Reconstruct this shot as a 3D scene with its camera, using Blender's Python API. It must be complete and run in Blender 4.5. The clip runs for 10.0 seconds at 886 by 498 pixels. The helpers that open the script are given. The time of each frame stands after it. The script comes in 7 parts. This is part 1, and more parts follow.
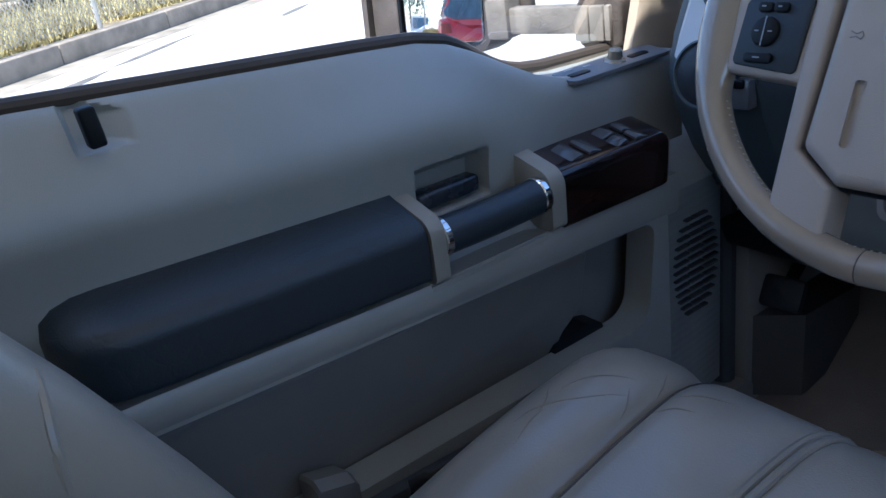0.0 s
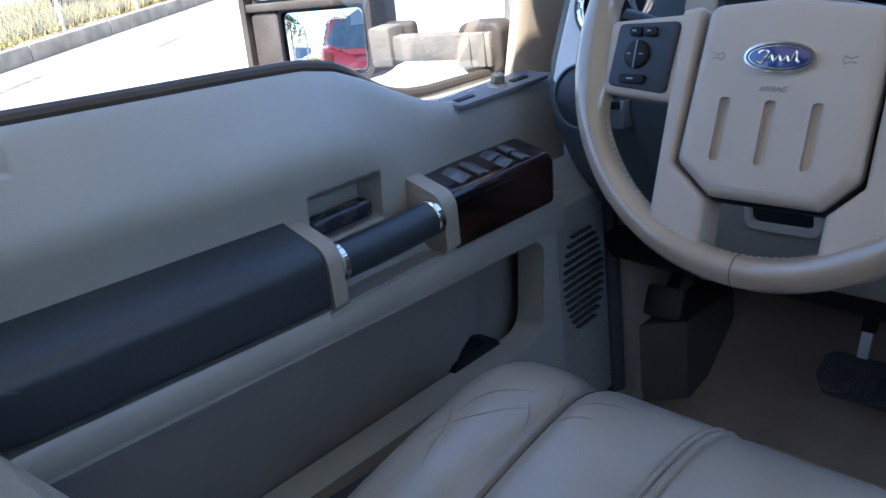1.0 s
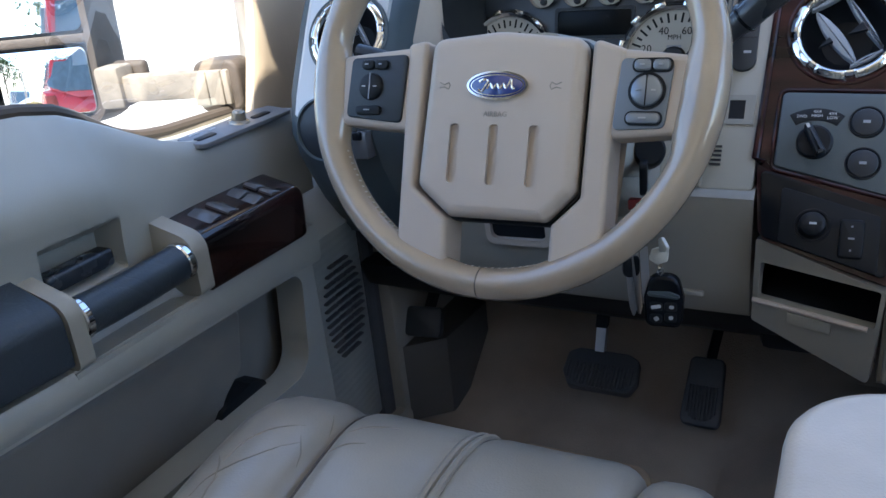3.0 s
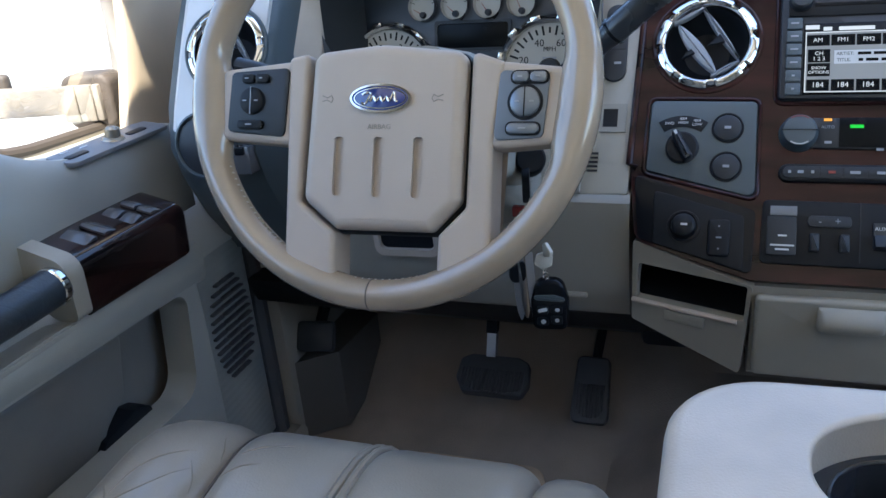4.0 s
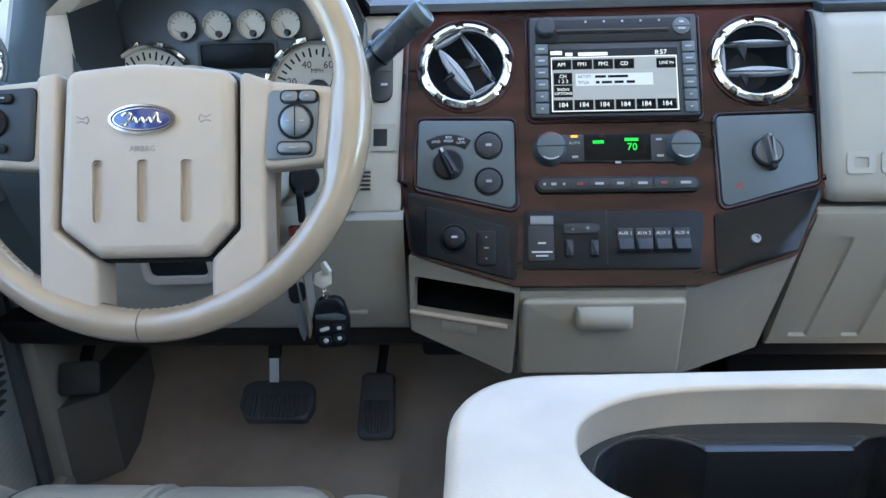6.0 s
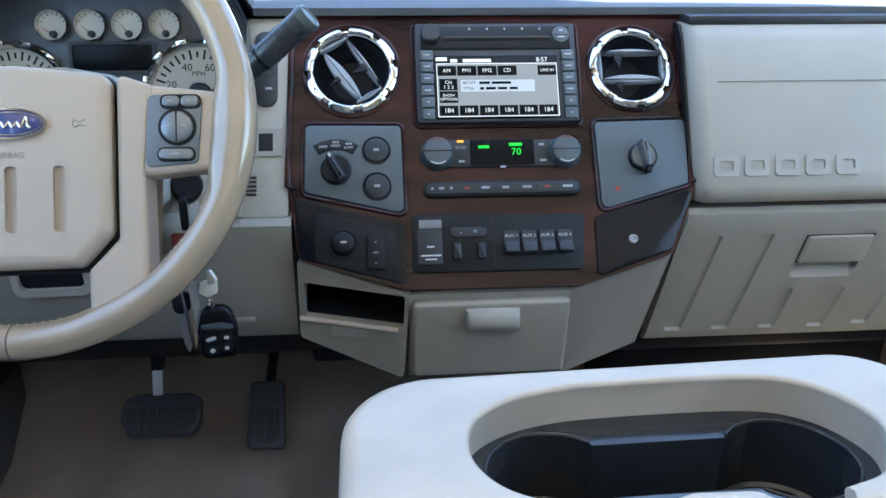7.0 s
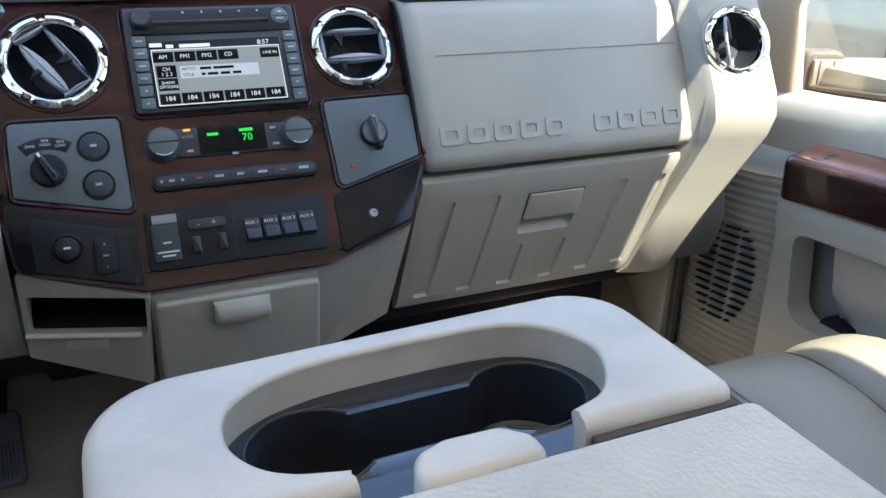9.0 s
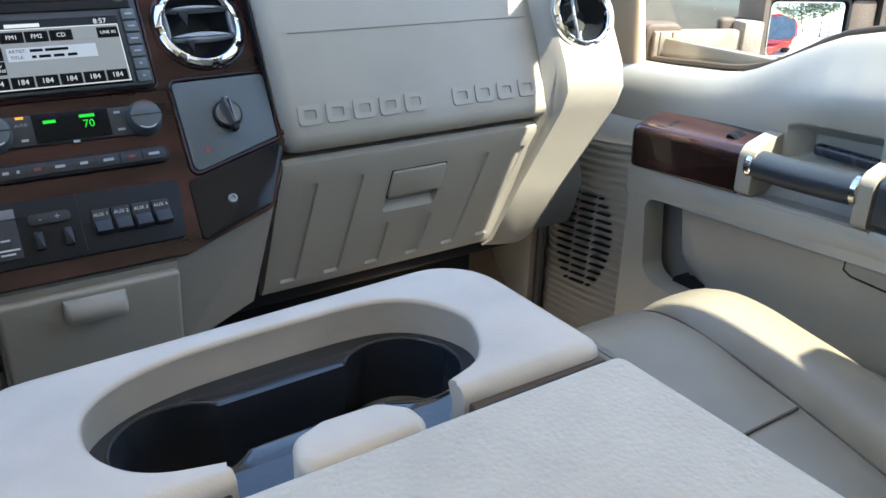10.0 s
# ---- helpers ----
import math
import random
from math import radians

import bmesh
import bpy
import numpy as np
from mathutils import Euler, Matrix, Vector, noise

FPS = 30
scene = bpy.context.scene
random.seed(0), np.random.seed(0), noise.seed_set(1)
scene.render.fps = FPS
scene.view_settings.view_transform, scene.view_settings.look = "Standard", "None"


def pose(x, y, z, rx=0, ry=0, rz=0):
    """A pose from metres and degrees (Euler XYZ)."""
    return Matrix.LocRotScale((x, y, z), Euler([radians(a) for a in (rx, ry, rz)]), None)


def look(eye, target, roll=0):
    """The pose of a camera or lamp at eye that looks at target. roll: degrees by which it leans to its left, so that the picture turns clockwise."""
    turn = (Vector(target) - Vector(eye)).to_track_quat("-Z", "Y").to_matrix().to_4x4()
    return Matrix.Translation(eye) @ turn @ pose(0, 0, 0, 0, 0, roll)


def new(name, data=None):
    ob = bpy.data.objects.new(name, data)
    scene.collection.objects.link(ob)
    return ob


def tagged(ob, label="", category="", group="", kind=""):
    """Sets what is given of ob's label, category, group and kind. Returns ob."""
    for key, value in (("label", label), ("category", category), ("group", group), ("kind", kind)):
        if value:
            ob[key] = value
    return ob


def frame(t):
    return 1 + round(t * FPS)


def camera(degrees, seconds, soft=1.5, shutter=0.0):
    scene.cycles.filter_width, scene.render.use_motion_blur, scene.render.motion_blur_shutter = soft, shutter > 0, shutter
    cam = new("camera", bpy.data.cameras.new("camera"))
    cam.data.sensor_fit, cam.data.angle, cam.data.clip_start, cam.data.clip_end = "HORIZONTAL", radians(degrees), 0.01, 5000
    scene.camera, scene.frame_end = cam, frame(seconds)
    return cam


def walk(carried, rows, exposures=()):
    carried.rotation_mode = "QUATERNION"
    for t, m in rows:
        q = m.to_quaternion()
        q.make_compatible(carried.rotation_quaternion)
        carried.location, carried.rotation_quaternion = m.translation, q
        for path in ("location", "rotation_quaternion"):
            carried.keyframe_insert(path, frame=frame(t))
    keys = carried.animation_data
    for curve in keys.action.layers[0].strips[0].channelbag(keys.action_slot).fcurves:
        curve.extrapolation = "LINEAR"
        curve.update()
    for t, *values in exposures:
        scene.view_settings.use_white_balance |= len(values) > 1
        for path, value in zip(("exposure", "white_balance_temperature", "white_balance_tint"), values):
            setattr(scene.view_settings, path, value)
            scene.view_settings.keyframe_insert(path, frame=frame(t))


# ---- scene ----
cam = camera(57.6, 10.0)
PATH = [
    (0, (-0.173, -0.999, 0.818), (-1.694, 0.021, 0.014), -8.4),
    (0.5, (-0.172, -1.005, 0.818), (-1.616, 0.121, 0.013), -8.2),
    (1, (-0.171, -1.01, 0.817), (-1.529, 0.238, 0.041), -7.7),
    (1.5, (-0.166, -1.008, 0.816), (-1.434, 0.33, 0.041), -7.7),
    (2, (-0.163, -1.007, 0.818), (-1.32, 0.43, 0.046), -7.3),
    (2.5, (-0.161, -1.011, 0.816), (-1.188, 0.525, 0.051), -6.7),
    (4, (-0.158, -1.017, 0.819), (-0.805, 0.714, 0.054), -5.1),
    (4.5, (-0.156, -1.02, 0.817), (-0.673, 0.757, 0.059), -4.5),
    (5, (-0.154, -1.023, 0.817), (-0.515, 0.795, 0.066), -3.5),
    (6.5, (-0.157, -1.026, 0.819), (-0.143, 0.831, 0.075), -0.8),
    (7, (-0.157, -1.028, 0.821), (0.005, 0.823, 0.08), 0.3),
    (7.5, (-0.156, -1.031, 0.821), (0.132, 0.809, 0.091), 0.5),
    (8, (-0.1545, -1.0335, 0.8214), (0.276, 0.7792, 0.095), 0.684),
    (8.5, (-0.1492, -1.0346, 0.8194), (0.433, 0.7358, 0.0931), 0.404),
    (9, (-0.1474, -1.0374, 0.818), (0.5956, 0.6529, 0.0478), 0.864),
    (9.5, (-0.1457, -1.0356, 0.8159), (0.7488, 0.5759, 0.0402), 1.245),
    (10, (-0.1461, -1.0329, 0.8111), (0.8801, 0.4842, 0.0062), 1.489),
]
EXPOSURES = [(0.0, 1.6, 5150, 12), (1.0, 2.22, 5350, 12), (2.5, 2.4, 5800, 11), (4.0, 2.64, 5850, 9), (4.5, 2.58, 5850, 8), (5.2, 3.08, 5950, 4), (6.5, 3.38, 6000, 4), (7.0, 3.18, 6000, 4), (7.5, 2.84, 6050, 3), (8.0, 2.68, 6100, 3), (8.5, 2.78, 6100, 4), (9.0, 2.85, 6150, 6), (9.5, 2.85, 6150, 6), (10.0, 2.72, 6200, 7)]
walk(cam, [(t, look(eye, target, roll)) for t, eye, target, roll in PATH], EXPOSURES)

# ---- world ----
world = bpy.data.worlds.new("world")
scene.world = world
world.use_nodes = True
sky = world.node_tree.nodes.new("ShaderNodeTexSky")
sky.sky_type, sky.sun_disc = "NISHITA", False
SUN_EL, SUN_AZ = 60.0, 158.0   # degrees above the horizon; degrees clockwise from straight ahead
sky.sun_elevation, sky.sun_rotation = radians(SUN_EL), radians(SUN_AZ)
back = world.node_tree.nodes["Background"]
back.inputs[1].default_value = 0.15
world.node_tree.links.new(sky.outputs[0], back.inputs[0])
sun_data = bpy.data.lights.new("sun", "SUN")
sun_data.energy, sun_data.angle, sun_data.color = 4.0, radians(0.5), (1.0, 0.91, 0.74)
sun = new("sun", sun_data)
_s = Vector((math.sin(radians(SUN_AZ)) * math.cos(radians(SUN_EL)), math.cos(radians(SUN_AZ)) * math.cos(radians(SUN_EL)), math.sin(radians(SUN_EL))))
sun.matrix_world = look(_s * 20, (0, 0, 0))

# ---- helpers of the scene ----
from mathutils.geometry import tessellate_polygon


def lin(c):
    return tuple(c) + (1.0,)


def pmat(name, col, rough=0.5, metal=0.0, var=0.10, vscale=7.0, grain=0.0, gscale=900.0, coat=0.0, spec=0.5, stretch=(1, 1, 1), col2=None, rvar=0.06, voro=False, rand=0.0, gd=0.001):
    """Painted, moulded or woven surface: colour varied at a large scale, fine relief at a small one."""
    m = bpy.data.materials.new(name)
    m.use_nodes = True
    nt = m.node_tree
    b = nt.nodes["Principled BSDF"]
    b.inputs["Metallic"].default_value = metal
    b.inputs["Specular IOR Level"].default_value = spec
    b.inputs["Coat Weight"].default_value = coat
    b.inputs["Coat Roughness"].default_value = 0.06
    tc = nt.nodes.new("ShaderNodeTexCoord")
    mp = nt.nodes.new("ShaderNodeMapping")
    mp.inputs["Scale"].default_value = stretch
    nt.links.new(tc.outputs["Object"], mp.inputs[0])
    n1 = nt.nodes.new("ShaderNodeTexNoise")
    n1.inputs["Scale"].default_value, n1.inputs["Detail"].default_value = vscale, 6
    nt.links.new(mp.outputs[0], n1.inputs["Vector"])
    ramp = nt.nodes.new("ShaderNodeValToRGB")
    dark = tuple(v * (1 - 1.6 * var) for v in col)
    light = tuple(min(1, v * (1 + 1.0 * var)) for v in (col2 or col))
    ramp.color_ramp.elements[0].position, ramp.color_ramp.elements[0].color = 0.32, lin(dark)
    ramp.color_ramp.elements[1].position, ramp.color_ramp.elements[1].color = 0.68, lin(light)
    nt.links.new(n1.outputs["Fac"], ramp.inputs[0])
    out = ramp.outputs[0]
    if rand:
        info = nt.nodes.new("ShaderNodeObjectInfo")
        hsv = nt.nodes.new("ShaderNodeHueSaturation")
        mr = nt.nodes.new("ShaderNodeMapRange")
        mr.inputs[3].default_value, mr.inputs[4].default_value = 1 - rand, 1 + rand
        nt.links.new(info.outputs["Random"], mr.inputs[0])
        nt.links.new(mr.outputs[0], hsv.inputs["Value"])
        nt.links.new(out, hsv.inputs["Color"])
        out = hsv.outputs[0]
    nt.links.new(out, b.inputs["Base Color"])
    rr = nt.nodes.new("ShaderNodeMapRange")
    rr.inputs[3].default_value, rr.inputs[4].default_value = max(0.02, rough - rvar), min(1, rough + rvar)
    n2 = nt.nodes.new("ShaderNodeTexNoise")
    n2.inputs["Scale"].default_value, n2.inputs["Detail"].default_value = vscale * 5, 4
    nt.links.new(tc.outputs["Object"], n2.inputs["Vector"])
    nt.links.new(n2.outputs["Fac"], rr.inputs[0])
    nt.links.new(rr.outputs[0], b.inputs["Roughness"])
    if grain:
        g = nt.nodes.new("ShaderNodeTexVoronoi" if voro else "ShaderNodeTexNoise")
        g.inputs["Scale"].default_value = gscale
        nt.links.new(tc.outputs["Object"], g.inputs["Vector"])
        bp = nt.nodes.new("ShaderNodeBump")
        bp.inputs["Strength"].default_value, bp.inputs["Distance"].default_value = grain, gd
        nt.links.new(g.outputs[0], bp.inputs["Height"])
        nt.links.new(bp.outputs[0], b.inputs["Normal"])
    return m


def emat(name, col, strength):
    m = bpy.data.materials.new(name)
    m.use_nodes = True
    b = m.node_tree.nodes["Principled BSDF"]
    b.inputs["Base Color"].default_value = lin(tuple(v * 0.3 for v in col))
    b.inputs["Emission Color"].default_value = lin(col)
    b.inputs["Emission Strength"].default_value = strength
    b.inputs["Roughness"].default_value = 0.25
    return m


def leather(name, col, rough=0.42, crease=0.5, cscale=26, strength=0.3, wide=0.09, deep=0.0012, spec=0.75):
    """Seat leather: pebbled grain, soft creases and worn, slightly polished patches."""
    m = pmat(name, col, rough, var=0.07, vscale=9, grain=0.0, rvar=0.02, spec=spec)
    nt = m.node_tree
    b = nt.nodes["Principled BSDF"]
    tc = nt.nodes.new("ShaderNodeTexCoord")
    v = nt.nodes.new("ShaderNodeTexVoronoi")
    v.inputs["Scale"].default_value = 420
    w = nt.nodes.new("ShaderNodeTexVoronoi")
    w.feature = "DISTANCE_TO_EDGE"
    w.inputs["Scale"].default_value = cscale
    nz = nt.nodes.new("ShaderNodeTexNoise")
    nz.inputs["Scale"].default_value, nz.inputs["Detail"].default_value = 14, 5
    mixv = nt.nodes.new("ShaderNodeMix")
    mixv.data_type = "VECTOR"
    mixv.inputs[0].default_value = 0.10 if wide > 0.05 else 0.16
    nt.links.new(tc.outputs["Object"], nz.inputs["Vector"])
    nt.links.new(tc.outputs["Object"], mixv.inputs[4])
    nt.links.new(nz.outputs["Color"], mixv.inputs[5])
    nt.links.new(mixv.outputs[1], w.inputs["Vector"])
    nt.links.new(tc.outputs["Object"], v.inputs["Vector"])
    cr = nt.nodes.new("ShaderNodeMapRange")
    cr.inputs[1].default_value, cr.inputs[2].default_value = 0.0, wide
    nt.links.new(w.outputs["Distance"], cr.inputs[0])
    add = nt.nodes.new("ShaderNodeMath")
    add.operation = "MULTIPLY_ADD"
    nt.links.new(v.outputs["Distance"], add.inputs[0])
    add.inputs[1].default_value = 0.35
    msk = nt.nodes.new("ShaderNodeMath")
    msk.operation = "MULTIPLY"
    msk.inputs[1].default_value = crease
    nt.links.new(cr.outputs[0], msk.inputs[0])
    nt.links.new(msk.outputs[0], add.inputs[2])
    bp = nt.nodes.new("ShaderNodeBump")
    bp.inputs["Strength"].default_value, bp.inputs["Distance"].default_value = strength, deep
    nt.links.new(add.outputs[0], bp.inputs["Height"])
    nt.links.new(bp.outputs[0], b.inputs["Normal"])
    return m


def wood(name, stretch, col=(0.010, 0.0048, 0.0050), col2=(0.031, 0.0106, 0.0100), coat=0.28):
    """Dark red-brown burl under clear lacquer, streaked along one axis."""
    m = pmat(name, col, 0.25, var=0.35, vscale=26, stretch=stretch, col2=col2, coat=coat, spec=0.06, rvar=0.01)
    return m


def thing(name, label, category, group="", kind=""):
    e = new(name)
    e.empty_display_size = 0.02
    return tagged(e, label, category, group, kind)


def smooth(me, angle=35):
    me.shade_smooth()
    me.set_sharp_from_angle(angle=radians(angle))


def part(name, bm, material, parent=None, label="", angle=35, flat=False, sub=0, even=False):
    bmesh.ops.recalc_face_normals(bm, faces=bm.faces)
    me = bpy.data.meshes.new(name)
    bm.to_mesh(me)
    bm.free()
    me.materials.append(material)
    if not flat:
        smooth(me, angle)
    ob = new(name, me)
    if sub:
        md = ob.modifiers.new("round", "SUBSURF")
        md.levels = md.render_levels = sub
    if even:
        ob.modifiers.new("even_shading", "WEIGHTED_NORMAL").keep_sharp = True
    if parent is not None:
        ob.parent = parent
    if label:
        ob["label"] = label
    return ob


def solid(name, bm, material, label, category, kind="", group="", **k):
    return tagged(part(name, bm, material, **k), label, category, group, kind)


I4 = Matrix.Identity(4)


def box(lo, hi, bevel=0.003, seg=2, M=I4, bm=None):
    bm = bm or bmesh.new()
    vs = [bm.verts.new(M @ Vector((x, y, z))) for x in (lo[0], hi[0]) for y in (lo[1], hi[1]) for z in (lo[2], hi[2])]
    fs = [bm.faces.new([vs[i] for i in q]) for q in ((0, 1, 3, 2), (4, 6, 7, 5), (0, 4, 5, 1), (2, 3, 7, 6), (0, 2, 6, 4), (1, 5, 7, 3))]
    if bevel:
        es = {e for f in fs for e in f.edges}
        bmesh.ops.bevel(bm, geom=list(es), offset=bevel, segments=seg, affect="EDGES", profile=0.5)
    return bm


def round_poly(pts, r, n=5):
    """Polygon with rounded corners. r: one radius or one per corner."""
    out, k = [], len(pts)
    rs = r if isinstance(r, (list, tuple)) else [r] * k
    for i in range(k):
        p, a, b = Vector(pts[i]), Vector(pts[i - 1]), Vector(pts[(i + 1) % k])
        if rs[i] <= 0:
            out.append(p)
            continue
        u, v = (a - p).normalized(), (b - p).normalized()
        half = u.angle(v) / 2
        d = min(rs[i] / math.tan(half), (a - p).length * 0.49, (b - p).length * 0.49)
        rad = d * math.tan(half)
        if d < 1e-6 or half > 1.5533:
            out += [p] * (n + 1)
            continue
        c = p + (u + v).normalized() * (rad / math.sin(half))
        s, e = p + u * d - c, p + v * d - c
        t = s.angle(e)
        for j in range(n + 1):
            f = j / n
            out.append(c + (s * math.sin((1 - f) * t) + e * math.sin(f * t)) / math.sin(t) if t > 1e-4 else p)
    return out


def rect(cu, cv, w, h):
    return [(cu - w / 2, cv - h / 2), (cu + w / 2, cv - h / 2), (cu + w / 2, cv + h / 2), (cu - w / 2, cv + h / 2)]


def circle(cu, cv, r, n=32, r2=None):
    return [(cu + r * math.cos(2 * math.pi * i / n), cv + (r2 or r) * math.sin(2 * math.pi * i / n)) for i in range(n)]


def prism(pts, w0, w1, M=I4, bevel=0.0015, seg=2, bm=None, inset=0.0, tri=False, holes=(), deep=0.003):
    """Outline pts in the local u-v plane, from depth w0 to w1 (front), front edge rounded."""
    bm = bm or bmesh.new()
    a = [bm.verts.new(M @ Vector((p[0], p[1], w0))) for p in pts]
    layers = [a]
    k = len(pts)
    area = sum(pts[i - 1][0] * pts[i][1] - pts[i][0] * pts[i - 1][1] for i in range(k))

    def ring(w, off):
        out = []
        for i in range(k):
            p, q, r = Vector(pts[i][:2]), Vector(pts[i - 1][:2]), Vector(pts[(i + 1) % k][:2])
            t = (r - q)
            nrm = Vector((t.y, -t.x))
            if nrm.length > 1e-9:
                nrm.normalize()
            if area < 0:
                nrm.negate()
            p2 = p - nrm * off
            out.append(bm.verts.new(M @ Vector((p2.x, p2.y, w))))
        return out
    sgn = 1 if w1 > w0 else -1
    if bevel > 0:
        layers.append(ring(w1 - sgn * bevel, 0))
        for j in range(1, seg + 1):
            f = j / seg * math.pi / 2
            layers.append(ring(w1 - sgn * bevel * (1 - math.sin(f)), bevel * (1 - math.cos(f)) + inset * j / seg))
    else:
        layers.append(ring(w1, inset))
    for A, B in zip(layers, layers[1:]):
        for i in range(k):
            bm.faces.new((A[i - 1], A[i], B[i], B[i - 1]))
    if holes:
        # sunk grooves in the front face
        top = [Vector(q) for q in (M.inverted() @ v.co for v in layers[-1])]
        loops = [[Vector((q.x, q.y, 0)) for q in top]] + [[Vector((q[0], q[1], 0)) for q in h] for h in holes]
        vs = list(layers[-1])
        for h in holes:
            f = [bm.verts.new(M @ Vector((q[0], q[1], w1))) for q in h]
            g = [bm.verts.new(M @ Vector((q[0], q[1], w1 - deep))) for q in h]
            for i in range(len(h)):
                bm.faces.new((f[i - 1], f[i], g[i], g[i - 1]))
            bm.faces.new(g)
            vs += f
        for f in tessellate_polygon(loops):
            try:
                bm.faces.new([vs[i] for i in f])
            except ValueError:
                pass
        bm.faces.new(a[::-1])
    elif tri:
        caps_ = [bm.faces.new(a[::-1]), bm.faces.new(layers[-1])]
        bmesh.ops.triangulate(bm, faces=caps_, ngon_method="EAR_CLIP")
    else:
        bm.faces.new(a[::-1])
        bm.faces.new(layers[-1])
    return bm


def frame_prism(outer, inner, w0, w1, M=I4, bm=None):
    """A flat ring between two outlines with the same number of points."""
    bm = bm or bmesh.new()
    k = len(outer)
    L = [[bm.verts.new(M @ Vector((p[0], p[1], w))) for p in o] for o, w in ((outer, w0), (outer, w1), (inner, w1), (inner, w0))]
    for j in range(4):
        A, B = L[j], L[(j + 1) % 4]
        for i in range(k):
            bm.faces.new((A[i - 1], A[i], B[i], B[i - 1]))
    return bm


def lathe(prof, M=I4, n=40, bm=None, a0=0.0, a1=2 * math.pi):
    """prof: (radius, w) along the axis w."""
    bm = bm or bmesh.new()
    full = abs(a1 - a0 - 2 * math.pi) < 1e-6
    cols = []
    for i in range(n if full else n + 1):
        a = a0 + (a1 - a0) * i / n
        cols.append([bm.verts.new(M @ Vector((r * math.cos(a), r * math.sin(a), w))) for r, w in prof])
    m = len(cols)
    for i in range(m if full else m - 1):
        A, B = cols[i], cols[(i + 1) % m]
        for j in range(len(prof) - 1):
            bm.faces.new((A[j], A[j + 1], B[j + 1], B[j]))
    bmesh.ops.remove_doubles(bm, verts=bm.verts, dist=1e-6)
    return bm


def loft(rings, closed=True, caps=True, loop=False, bm=None):
    """Joins rings of points (same count). closed: each ring is a loop; loop: the last joins the first."""
    bm = bm or bmesh.new()
    R = [[bm.verts.new(p) for p in r] for r in rings]
    k = len(R[0])
    pairs = list(zip(R, R[1:])) + ([(R[-1], R[0])] if loop else [])
    for A, B in pairs:
        for i in range(0 if closed else 1, k):
            bm.faces.new((A[i - 1], A[i], B[i], B[i - 1]))
    if caps and closed and not loop:
        bm.faces.new(R[0][::-1])
        bm.faces.new(R[-1])
    return bm


def tube(pts, rad, n=12, loop=False, bm=None, squash=1.0, up=(0, 0, 1)):
    """A round bar along pts. rad: one radius or one per point."""
    pts = [Vector(p) for p in pts]
    rings, k = [], len(pts)
    for i, p in enumerate(pts):
        a = pts[i - 1] if (i or loop) else p
        b = pts[(i + 1) % k] if (i < k - 1 or loop) else p
        t = (b - a).normalized()
        u = Vector(up)
        if abs(u.dot(t)) > 0.95:
            u = Vector((1, 0, 0))
        s = t.cross(u).normalized()
        u = s.cross(t).normalized()
        r = rad[i] if isinstance(rad, (list, tuple)) else rad
        rings.append([p + (s * math.cos(2 * math.pi * j / n) * r + u * math.sin(2 * math.pi * j / n) * r * squash) for j in range(n)])
    return loft(rings, loop=loop, bm=bm)


def spline(pts, n=8):
    """Catmull-Rom points through pts."""
    P = [Vector(p) for p in pts]
    P = [2 * P[0] - P[1]] + P + [2 * P[-1] - P[-2]]
    out = []
    for i in range(1, len(P) - 2):
        for j in range(n):
            t = j / n
            a, b, c, d = P[i - 1:i + 3]
            out.append(0.5 * ((2 * b) + (c - a) * t + (2 * a - 5 * b + 4 * c - d) * t * t + (3 * b - a - 3 * c + d) * t ** 3))
    out.append(P[-2])
    return out


def interp(x, xs, ys):
    return float(np.interp(x, xs, ys))


def join(bms):
    out = bmesh.new()
    for b in bms:
        me = bpy.data.meshes.new("tmp")
        b.to_mesh(me)
        b.free()
        out.from_mesh(me)
        bpy.data.meshes.remove(me)
    return out


def axes(o, u, v):
    """A frame at o with u to the right and v up (made square)."""
    u, v = Vector(u).normalized(), Vector(v)
    w = u.cross(v).normalized()
    v = w.cross(u)
    M = Matrix((u, v, w)).transposed().to_4x4()
    M.translation = o
    return M


def words(name, body, size, M, material, parent, depth=0.0006, label=""):
    """Lettering lying on the u-v plane of M, centred."""
    cu = bpy.data.curves.new("tmp", "FONT")
    cu.body, cu.size, cu.align_x, cu.align_y, cu.extrude, cu.resolution_u = body, size, "CENTER", "CENTER", depth, 2
    tmp = bpy.data.objects.new("tmp", cu)
    scene.collection.objects.link(tmp)
    bpy.context.view_layer.update()
    me = bpy.data.meshes.new_from_object(tmp.evaluated_get(bpy.context.evaluated_depsgraph_get()))
    bpy.data.objects.remove(tmp)
    me.transform(M)
    me.materials.clear()
    me.materials.append(material)
    me.name = name
    ob = new(name, me)
    ob.parent = parent
    if label:
        ob["label"] = label
    return ob


def bars(name, spans, h, M, material, parent, depth=0.0006):
    """Unreadable print as plain bars: (u, v, width)."""
    for u, v, w in spans:
        ob = part(name, prism(rect(u, v, w, h), -0.0002, depth, M, bevel=0), material, parent, flat=True)
    return ob


def at(M, u, v, w=0.0):
    return M @ Matrix.Translation((u, v, w))


